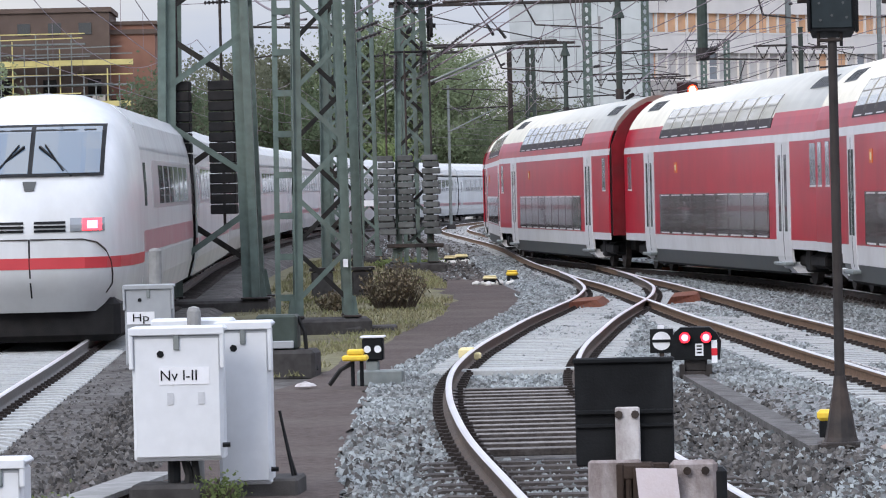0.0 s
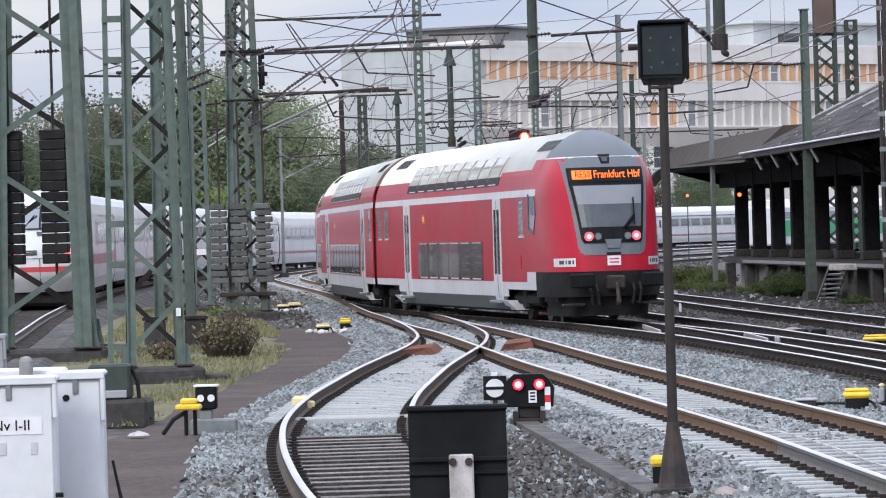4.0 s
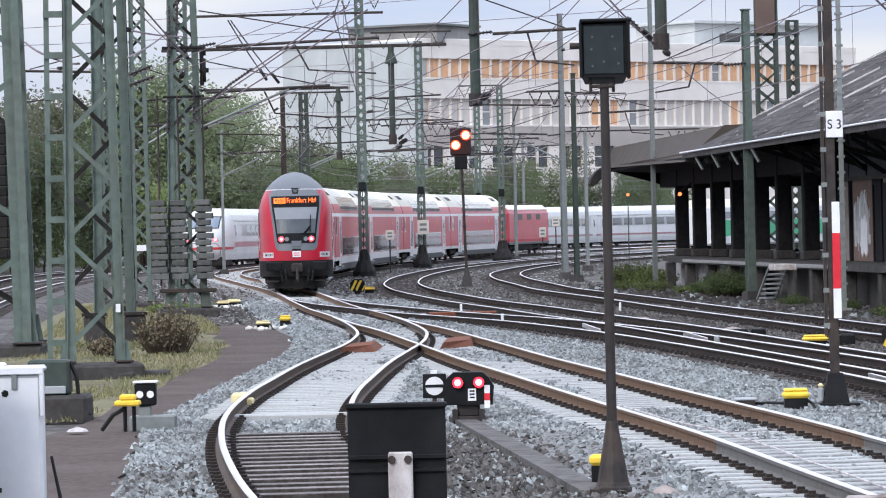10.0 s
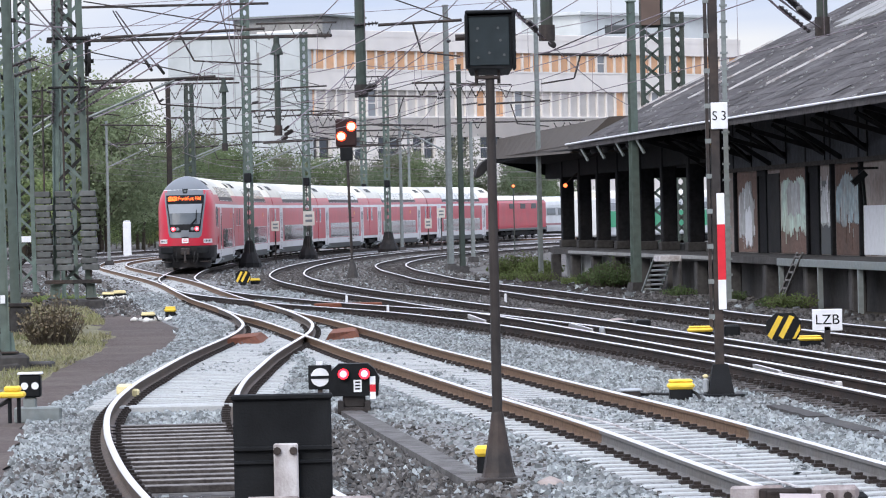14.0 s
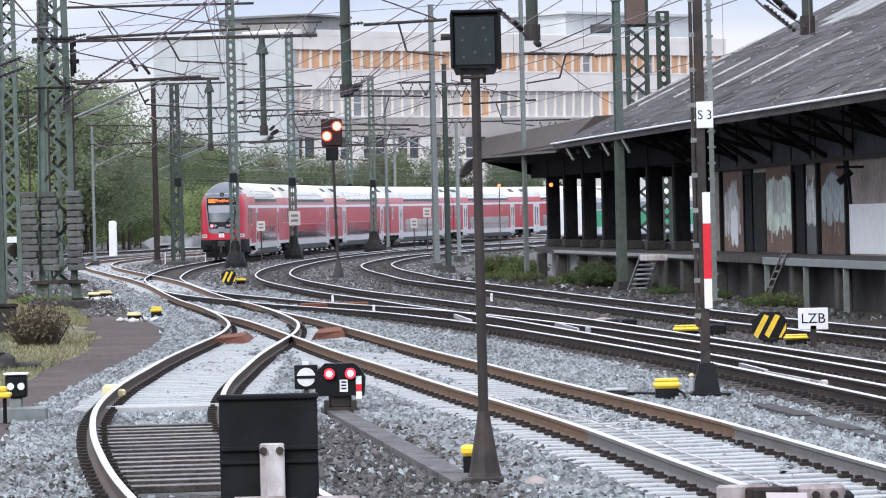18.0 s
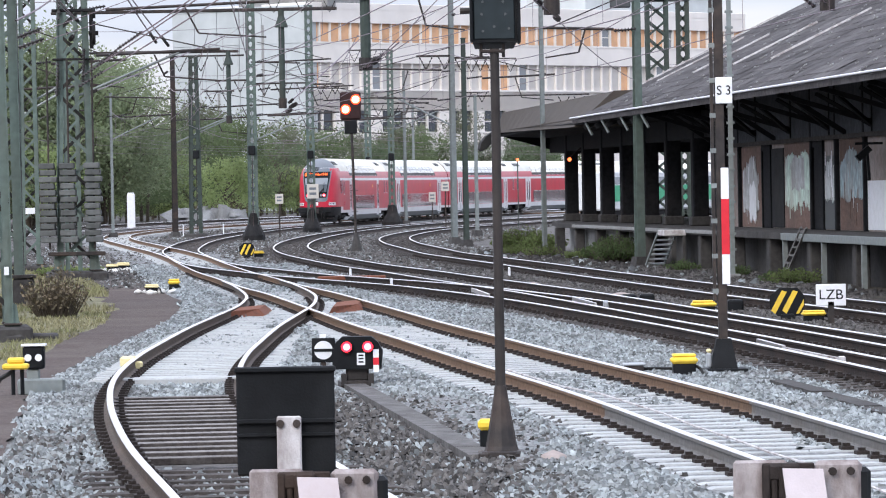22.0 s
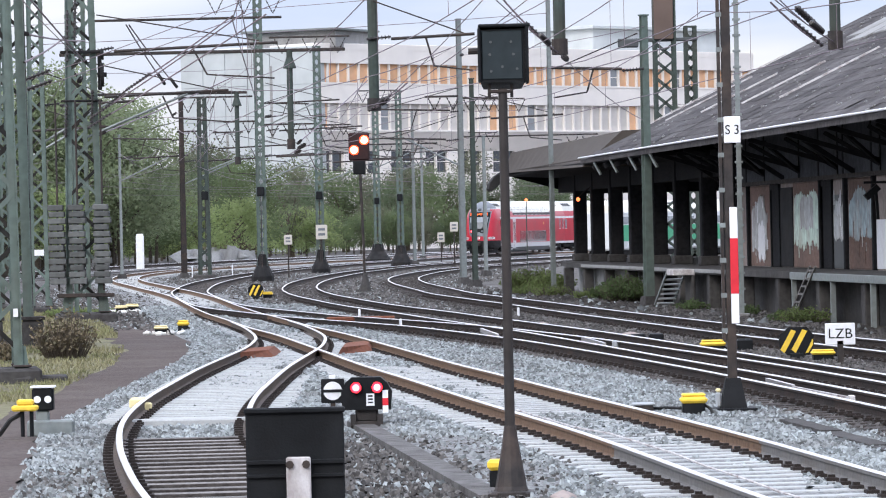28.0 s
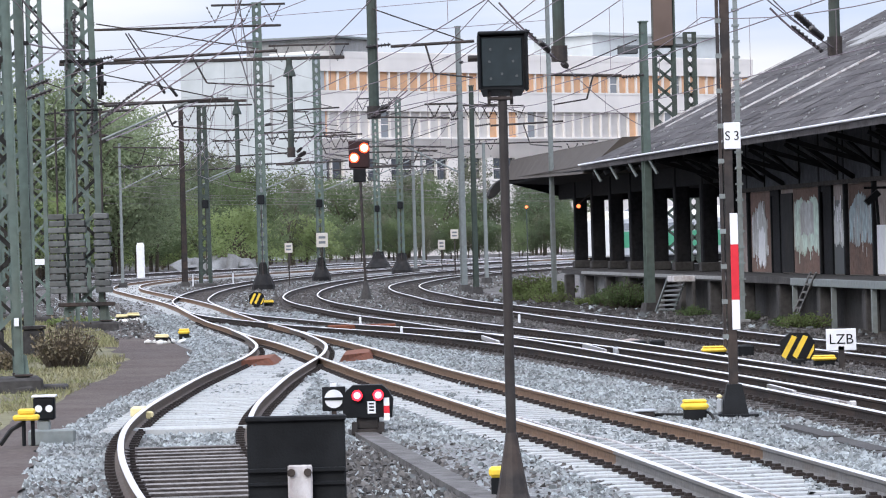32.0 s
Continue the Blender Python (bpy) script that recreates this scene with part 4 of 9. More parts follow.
    wind = part("windscreen", face_plate([(1.88, -0.68, 0.68), (1.95, -0.73, 0.73), (2.6, -0.81, 0.81), (3.3, -0.91, 0.91), (3.68, -0.92, 0.92)], 0.035), BLACK, car, "dark windscreen surround")
    part("pane", face_plate([(2.26, -0.71, 0.71), (2.78, -0.77, 0.77), (3.25, -0.83, 0.83)], 0.05), GLASS_CAB, wind, "windscreen with sky in it")
    part("sun_blind", face_plate([(2.80, -0.76, 0.76), (3.24, -0.82, 0.82)], 0.056), BLIND_GREY, wind, "pale blind behind the upper windscreen")
    part("wiper", Shape().bar((-0.3, front(0.3, 2.24) + 0.10, 2.24), (-0.55, front(0.55, 2.52) + 0.10, 2.52), 0.06).bar((-0.54, front(0.54, 2.3) + 0.10, 2.3), (-0.56, front(0.56, 2.95) + 0.10, 2.95), 0.03), BLACK, wind)
    disp = part("destination_display", square(-0.88, 0.88, 3.34, 3.66, 0.06), BLACK, car)
    tilt = math.degrees(math.atan2(depth(3.38) - depth(3.64), 0.26))
    part("line_field", square(0.38, 0.82, 3.40, 3.61, 0.075), AMBER, disp, "lit amber field")
    lettering("line_text", "RE50", 0.24, BLACK, disp, pose(0.60, front(0.42, 3.505) + 0.11, 3.505, 90 - tilt, 0, 180), 0.36)
    lettering("display_text", "Frankfurt Hbf", 0.29, AMBER, disp, pose(-0.22, front(0.22, 3.505) + 0.10, 3.505, 90 - tilt, 0, 180), 1.12)
    part("centre_hatch", face_plate([(1.76, -0.15, 0.15), (1.97, -0.2, 0.2)], 0.055), CAB_GREY, car, "grey hatch between the lamps")
    hatch = part("horn_cover", face_plate([(3.76, -0.10, 0.10), (3.99, -0.15, 0.15)], 0.02), BLACK, car, "dark horn cover in the cap")
    part("horn", face_plate([(3.82, -0.06, 0.06), (3.93, -0.07, 0.07)], 0.03), TRAIN_GREY, hatch)
    for sx in (-1, 1):
        lamp = part("lamp_panel", square(min(0.24 * sx, 0.70 * sx), max(0.24 * sx, 0.70 * sx), 1.93, 2.16, 0.05), BLACK, car)
        for x, r, mt, nm, lb in ((0.57, 0.105, TAIL_GLOW, "tail_light", "lit red tail light"), (0.36, 0.075, GLASS_SKY, "headlight", "clear headlight")):
            yl = front(x, 2.04) + 0.05
            part(nm, Shape().tube((x * sx, yl - 0.05, 2.04), (x * sx, yl + 0.03, 2.04), r, 18), mt, lamp, lb)
            part("lamp_ring", Shape().lathe([(r, 0.0), (r + 0.018, 0.0), (r + 0.018, 0.04), (r, 0.04)], 18).mesh("lamp_ring"), TRAIN_GREY, lamp, m=Matrix.Translation((x * sx, yl - 0.012, 2.04)) @ Matrix.Rotation(-math.pi / 2, 4, "X"))
        part("lamp_core", Shape().tube((0.57 * sx, front(0.57, 2.04), 2.04), (0.57 * sx, front(0.57, 2.04) + 0.085, 2.04), 0.055, 12), TAIL_CORE, lamp)
        corner = part("corner_marking", square(min(0.88 * sx, 1.27 * sx), max(0.88 * sx, 1.27 * sx), 1.34, 1.54, 0.02), TRAIN_LIGHT, car, "pale corner panel with dark marks")
        for xa, xb in ((0.92, 0.95), (0.98, 1.03), (1.06, 1.08), (1.11, 1.19)):
            part("marking_bar", square(min(xa * sx, xb * sx), max(xa * sx, xb * sx), 1.40, 1.49, 0.03), TRAIN_GREY, corner)
        buf = part("buffer", Shape().tube((0.87 * sx, y1 + 1.9, 1.02), (0.87 * sx, y1 + 2.75, 1.02), 0.12, 12), BLACK_SOFT, car)
        part("buffer_plate", Shape().box(0.87 * sx - 0.30, 0.87 * sx + 0.30, y1 + 2.72, y1 + 2.8, 0.84, 1.18, 0.06), BLACK, buf)
        win = flanks("cab_door_window", DD, 2.1, 3.0, y1 - 2.1, y1 - 1.55, GLASS_SKY, car, "cab door window", grow=0.014, sides=(sx,))[0]
        flanks("window_rim", DD, 2.05, 2.1, y1 - 2.15, y1 - 1.5, TRAIN_LIGHT, win, grow=0.018, sides=(sx,))
        part("cab_side_window", Shape().add([(sx * (1.395 + o), yy, z) for o in (-0.03, 0.012) for yy, z in ((y1 - 0.75, 2.3), (y1 - 0.25, 2.2), (y1 + 0.02, 2.62), (y1 - 0.1, 3.05), (y1 - 0.75, 3.05))],
                                            [(0, 1, 2, 3, 4), (9, 8, 7, 6, 5)] + [(i, (i + 1) % 5, 5 + (i + 1) % 5, 5 + i) for i in range(5)]), GLASS_DARK, car, "slanted dark cab side window")
        part("cab_window_frame", Shape().bar((sx * 1.40, y1 - 0.8, 2.25), (sx * 1.40, y1 - 0.8, 3.1), 0.05).bar((sx * 1.40, y1 - 0.8, 2.25), (sx * 1.40, y1 - 0.22, 2.15), 0.05), CAB_GREY, car)
        flanks("side_vent", DD, 1.3, 1.62, y1 - 2.2, y1 - 1.9, TRAIN_RED, car, "small louvred vent", grow=0.02, sides=(sx,))
    crest = part("front_plate", square(-0.16, 0.16, 1.35, 1.58, 0.035), WHITE, car, "small white plate with red bars")
    part("plate_bar", square(-0.11, 0.11, 1.41, 1.44, 0.042), RED_SIGN, crest)
    part("plate_bar", square(-0.11, 0.11, 1.49, 1.52, 0.042), RED_SIGN, crest)
    part("notch", square(-0.17, 0.17, 1.60, 1.66, 0.03), BLACK, car)
    part("coupling", Shape().box(-0.22, 0.22, y1 + 2.0, y1 + 2.6, 0.78, 1.12, 0.05).tube((0, y1 + 2.6, 0.95), (0, y1 + 2.75, 0.5), 0.05).tube((-0.05, y1 + 2.7, 0.5), (0.05, y1 + 2.7, 0.5), 0.09), STEEL_DARK, car)
    for x in (-0.62, -0.45, 0.45, 0.62):
        part("brake_hose", Shape().wire([(x, y1 + 2.2, 1.0), (x * 0.98, y1 + 2.5, 0.75), (x * 0.9, y1 + 2.45, 0.45), (x * 0.85, y1 + 2.3, 0.5)], 0.035, 6), RUBBER, car)
    part("bumper_step", Shape().box(-1.2, -0.7, y1 + 1.9, y1 + 2.2, 0.42, 0.47, 0.01).box(0.7, 1.2, y1 + 1.9, y1 + 2.2, 0.42, 0.47, 0.01), STEEL_DARK, car)
    return car


def locomotive():
    loco = thing("electric_locomotive", Matrix(), "red electric locomotive with white roof edge at the train's head", "locomotive", "coaches of the red commuter train")
    L = 9.45
    out = [(1.45, 0.95), (1.48, 1.2), (1.48, 3.2), (1.3, 3.55), (0.95, 3.8), (0, 3.86)]
    ring = out + [(-x, z) for x, z in reversed(out[:-1])]
    part("body", Shape().prism(ring, -L + 0.8, L - 0.8), TRAIN_RED, loco, "red locomotive body")
    for sgn in (-1, 1):
        s = Shape()
        n = len(ring)
        s.v += [(x, sgn * (L - 0.8), z) for x, z in ring] + [(x * 0.88, sgn * (L - 0.02 * z * z), 0.95 + (z - 0.95) * 0.97) for x, z in ring]
        s.f += [(i, (i + 1) % n, n + (i + 1) % n, n + i) for i in range(n)] + [tuple(range(n, 2 * n))]
        c = part("cab_front", s, TRAIN_RED, loco)
        part("cab_windscreen", Shape().box(-1.1, 1.1, min(sgn * (L - 0.25), sgn * (L - 0.05)), max(sgn * (L - 0.25), sgn * (L - 0.05)), 2.35, 3.1, 0.06), GLASS_DARK, c)
        part("buffer_beam", Shape().box(-1.35, 1.35, min(sgn * (L - 0.4), sgn * L), max(sgn * (L - 0.4), sgn * L), 0.5, 1.1, 0.05).tube((-0.87, sgn * L, 1.05), (-0.87, sgn * (L + 0.6), 1.05), 0.18, 12).tube((0.87, sgn * L, 1.05), (0.87, sgn * (L + 0.6), 1.05), 0.18, 12), BLACK_SOFT, loco)
        bogie(loco, sgn * 5.2)
    part("roof_edge", Shape().prism([(1.36, 3.42), (1.40, 3.5), (0.98, 3.86), (-0.98, 3.86), (-1.40, 3.5), (-1.36, 3.42), (-0.9, 3.8), (0.9, 3.8)], -L + 0.8, L - 0.8), TRAIN_ROOF, loco, "pale roof edge")
    part("frame_band", Shape().box(-1.5, 1.5, -L + 0.5, L - 0.5, 0.78, 0.98, 0.03), TRAIN_GREY, loco)
    part("underframe", Shape().box(-1.2, 1.2, -3.2, 3.2, 0.35, 0.8, 0.05), BLACK_SOFT, loco)
    for y in (-4, 0, 4):
        part("side_grille", Shape().box(-1.5, 1.5, y - 0.9, y + 0.9, 2.7, 3.15, 0.02), TRAIN_GREY, loco)
    for y in (-5.2, 5.2):
        part("pantograph", Shape().bar((-0.6, y - 1, 4.1), (0.6, y - 1, 4.1), 0.06).bar((0.5, y + 0.8, 3.95), (0.5, y - 1, 4.12), 0.05).bar((-0.5, y + 0.8, 3.95), (-0.5, y - 1, 4.12), 0.05).box(-0.7, 0.7, y - 0.8, y + 0.8, 3.84, 3.92), STEEL_DARK, loco)
    return loco


# the express body sits a little higher than its wheels
ICE = [(1.36, 0.42), (1.46, 0.8), (1.50, 1.2), (1.50, 2.2), (1.46, 2.9), (1.34, 3.35), (1.08, 3.62), (0.6, 3.79), (0.0, 3.84)]


def express_coach():
    car = thing("express_coach", Matrix(), "white express coach with grey window band and red stripe", "train coach", "coaches of the white express train")
    y0, y1 = -13.0, 13.0
    part("inner_body", roof_shell([(x - 0.05, z - 0.04) for x, z in ICE if x > 0.1] + [(0, 3.78)], 0.42, y0 + 0.02, y1 - 0.02), BLACK_SOFT, car)
    flanks("lower_side", ICE, 0.42, 1.05, y0, y1, ICE_WHITE, car)
    flanks("stripe", ICE, 1.05, 1.22, y0, y1, ICE_FADED, car, "faded red stripe", grow=0.003)
    flanks("side", ICE, 1.22, 1.95, y0, y1, ICE_WHITE, car)
    flanks("window_band", ICE, 1.95, 2.75, y0 + 1.9, y1 - 1.9, ICE_GREY, car, "grey window band", grow=0.003)
    for a, b in ((y0, y0 + 1.9), (y1 - 1.9, y1)):
        flanks("end_panel", ICE, 1.95, 2.75, a, b, ICE_WHITE, car)
    flanks("upper_side", ICE, 2.75, 3.0, y0, y1, ICE_WHITE, car)
    part("roof", roof_shell(ICE, 2.9, y0, y1), ICE_WHITE, car, "white rounded roof")
    for i in range(10):
        y = -9.3 + i * 2.07
        flanks("window", ICE, 2.02, 2.68, y - 0.8, y + 0.8, GLASS_WHITE, car, grow=0.010)
    for y in (-12.0, 12.0):
        for sg, d in zip((-1, 1), flanks("door", ICE, 0.75, 2.85, y - 0.48, y + 0.48, ICE_WHITE, car, grow=0.010)):
            flanks("door_window", ICE, 1.9, 2.6, y - 0.2, y + 0.2, GLASS_DARK, d, grow=0.016, sides=(sg,))
    part("underframe", Shape().box(-1.2, 1.2, y0 + 5, y1 - 5, 0.25, 0.6, 0.05), BLACK_SOFT, car)
    bogie(car, -9.5)
    bogie(car, 9.5)
    part("gangway", Shape().box(-1.15, 1.15, y0 - 0.35, y0, 0.6, 3.5, 0.1).box(-1.15, 1.15, y1, y1 + 0.35, 0.6, 3.5, 0.1), BLACK_SOFT, car)
    return car


def express_cab():
    car = thing("express_cab_coach", Matrix(), "white express cab car with red stripe and lit tail lamps", "train coach", "coaches of the white express train")
    y0, y1 = -12.0, 8.2
    part("inner_body", roof_shell([(x - 0.05, z - 0.04) for x, z in ICE if x > 0.1] + [(0, 3.78)], 0.42, y0 + 0.02, y1 - 0.02), BLACK_SOFT, car)
    flanks("lower_side", ICE, 0.42, 1.25, y0, y1, ICE_WHITE, car)
    flanks("stripe", ICE, 1.25, 1.6, y0, y1, ICE_FADED, car, "red stripe grey with soot", grow=0.003)
    flanks("side", ICE, 1.6, 1.95, y0, y1, ICE_WHITE, car)
    flanks("window_band", ICE, 1.95, 2.75, y0 + 1.0, y1 - 3.4, ICE_GREY, car, grow=0.003)
    flanks("cab_side", ICE, 1.95, 2.75, y1 - 3.4, y1, ICE_WHITE, car)
    flanks("end_panel", ICE, 1.95, 2.75, y0, y0 + 1.0, ICE_WHITE, car)
    flanks("upper_side", ICE, 2.75, 3.0, y0, y1, ICE_WHITE, car)
    part("roof", roof_shell(ICE, 2.9, y0, y1), ICE_WHITE, car)
    for i in range(6):
        y = -8.6 + i * 2.07
        flanks("window", ICE, 2.02, 2.68, y - 0.8, y + 0.8, GLASS_WHITE, car, grow=0.010)
    flanks("cab_door_window", ICE, 2.0, 2.7, y1 - 1.1, y1 - 0.5, GLASS_DARK, car, grow=0.012)
    zs = [0.44, 0.52, 0.62, 0.72, 0.9, 1.10, 1.27, 1.5, 1.8, 2.2, 2.5, 2.9, 3.2, 3.45, 3.65, 3.78]

    def hw(z):
        if z < ICE[0][1]:
            return ICE[0][0] - 0.25 * (ICE[0][1] - z)
        for (xa, za), (xb, zb) in zip(ICE, ICE[1:]):
            if za <= z <= zb:
                return xa + (xb - xa) * (z - za) / (zb - za)
        return 0.3

    def reach(z):
        return 4.4 - (0.9 * (1.0 - z) if z < 1 else 0) - (0.55 * (z - 1.75) if z > 1.75 else 0) - (1.0 * (z - 2.45) if z > 2.45 else 0) - 0.9 * max(0, z - 3.2)

    sts = [(0.0, 1.0), (0.35, 0.99), (0.62, 0.955), (0.82, 0.88), (0.94, 0.76), (1.0, 0.55)]

    def skin(za, zb, grow=0.0):
        s = Shape()
        rows = [z for z in zs if za <= z <= zb]
        cols = [(-w, k) for k, w in sts] + [(-0.28, 1.015), (0, 1.02), (0.28, 1.015)] + [(w, k) for k, w in reversed(sts)]
        n = len(cols)
        for z in rows:
            for w, k in cols:
                s.v.append((hw(z) * w + (grow if w > 0 else -grow), y1 + reach(z) * k + grow, z))
        for j in range(len(rows) - 1):
            for i in range(n - 1):
                s.f.append((j * n + i, j * n + i + 1, (j + 1) * n + i + 1, (j + 1) * n + i))
        return s

    part("nose_skin", skin(0.44, 3.78), ICE_WHITE, car, "white rounded nose", smooth=True)
    part("nose_roof", Shape().box(-0.32, 0.32, y1, y1 + reach(3.78) * 0.98, 3.70, 3.775, 0.02), ICE_WHITE, car)
    part("nose_stripe", skin(1.10, 1.27, 0.006), ICE_RED, car, "red stripe")

    def plate(x0, x1, z0, z1, out, n=4, k1=1.0):
        s = Shape()
        for i in range(n + 1):
            z = z0 + (z1 - z0) * i / n
            for j in range(15):
                x = (x0 + (x1 - x0) * j / 14) * (1 + (k1 - 1) * i / n)
                w = abs(x) / hw(z)
                knots = [(0, 1.02), (0.28, 1.015)] + [(ww, kk) for kk, ww in reversed(sts)]
                k = 1.0
                for (wa, ka), (wb, kb) in zip(knots, knots[1:]):
                    if wa <= w <= wb:
                        k = ka + (kb - ka) * (w - wa) / (wb - wa)
                s.v.append((x, y1 + reach(z) * k + out, z))
        for i in range(n):
            for j in range(14):
                s.f.append((i * 15 + j, i * 15 + j + 1, (i + 1) * 15 + j + 1, (i + 1) * 15 + j))
        base = len(s.v)
        s.v += [(x, y - 0.05, z) for x, y, z in s.v]
        s.f += [(i * 15, (i + 1) * 15, base + (i + 1) * 15, base + i * 15) for i in range(n)] + [(i * 15 + 14, base + i * 15 + 14, base + (i + 1) * 15 + 14, (i + 1) * 15 + 14) for i in range(n)]
        s.f += [(j, base + j, base + j + 1, j + 1) for j in range(14)] + [(n * 15 + j, n * 15 + j + 1, base + n * 15 + j + 1, base + n * 15 + j) for j in range(14)]
        return s

    wnd = part("windscreen", plate(-1.10, 1.10, 2.50, 3.30, 0.05, 8, 1.0), BLACK, car, "dark-framed windscreen")
    for sx in (-1, 1):
        part("pane", plate(min(0.035 * sx, 1.04 * sx), max(0.035 * sx, 1.04 * sx), 2.54, 3.26, 0.062, 8, 1.0), GLASS_BLUE, wnd)
        part("wiper", Shape().bar((0.12 * sx, y1 + reach(2.95) * 1.015 + 0.10, 2.95), (0.62 * sx, y1 + reach(2.50) * 0.99 + 0.09, 2.50), 0.035).bar((0.2 * sx, y1 + reach(2.98) * 1.01 + 0.12, 2.98), (0.5 * sx, y1 + reach(2.58) + 0.12, 2.58), 0.02), BLACK, wnd)
        lamp = part("lamp_housing", plate(min(0.62 * sx, 1.12 * sx), max(0.62 * sx, 1.12 * sx), 1.66, 1.86, 0.012), GLASS_SKY, car)
        part("tail_light", plate(min(0.80 * sx, 1.08 * sx), max(0.80 * sx, 1.08 * sx), 1.67, 1.85, 0.02), TAIL_GLOW, lamp, "lit red tail light")
        part("lamp_core", plate(min(0.87 * sx, 1.02 * sx), max(0.87 * sx, 1.02 * sx), 1.70, 1.82, 0.03), TAIL_CORE, lamp, "bright heart of the lamp")
        for k in range(3):
            part("grille_slot", plate(min(0.08 * sx, 0.55 * sx), max(0.08 * sx, 0.55 * sx), 1.655 + 0.062 * k, 1.692 + 0.062 * k, 0.008, 1), BLACK, car)
    part("emblem_plate", plate(-0.07, 0.07, 2.28, 2.42, 0.012, 4, 1.5), TRAIN_GREY, car, "small grey plate under the windscreen")
    part("coupler_hatch", plate(-0.012, 0.012, 0.66, 1.55, 0.006), BLACK, car, "seam of the coupler hatch")
    for sx in (-1, 1):
        bend = [(0.02, 1.545), (0.8, 1.54), (1.0, 1.49), (1.12, 1.38), (1.19, 1.2), (1.21, 1.0), (1.19, 0.85), (1.10, 0.72)]
        hs = Shape()
        for (xa, za), (xb, zb) in zip(bend, bend[1:]):
            pa, pb = [Vector((sx * x, y1 + reach(z) * np.interp(x / hw(z), (0, 0.28, 0.55, 0.76, 0.88, 0.955), (1.02, 1.015, 1.0, 0.94, 0.82, 0.62)) + 0.012, z)) for x, z in ((xa, za), (xb, zb))]
            hs.bar(pa, pb, 0.02)
        part("hatch_seam", hs, STEEL_DARK, car)
    # black block extended to the track in place of the nose's deep shadow
    part("shade_apron", Shape().box(-1.3, 1.3, y1 - 0.5, y1 + 3.75, -0.02, 0.64, 0.1), BLACK_SOFT, car)
    part("underframe", Shape().box(-1.2, 1.2, y0 + 4, y1 - 2, 0.25, 0.6, 0.05), BLACK_SOFT, car)
    bogie(car, -8.5)
    bogie(car, 7.6)
    part("gangway", Shape().box(-1.15, 1.15, y0 - 0.35, y0, 0.6, 3.5, 0.1), BLACK_SOFT, car)
    return car


red_cab = cab_coach()
red_coach = double_deck_coach()
RED_TRAIN = [red_cab, red_coach] + [copy_thing(red_coach, Matrix()) for _ in range(4)] + [locomotive()]
ice_cab = express_cab()
ice_coach = express_coach()
WHITE_TRAIN = [ice_cab, ice_coach] + [copy_thing(ice_coach, Matrix()) for _ in range(12)]


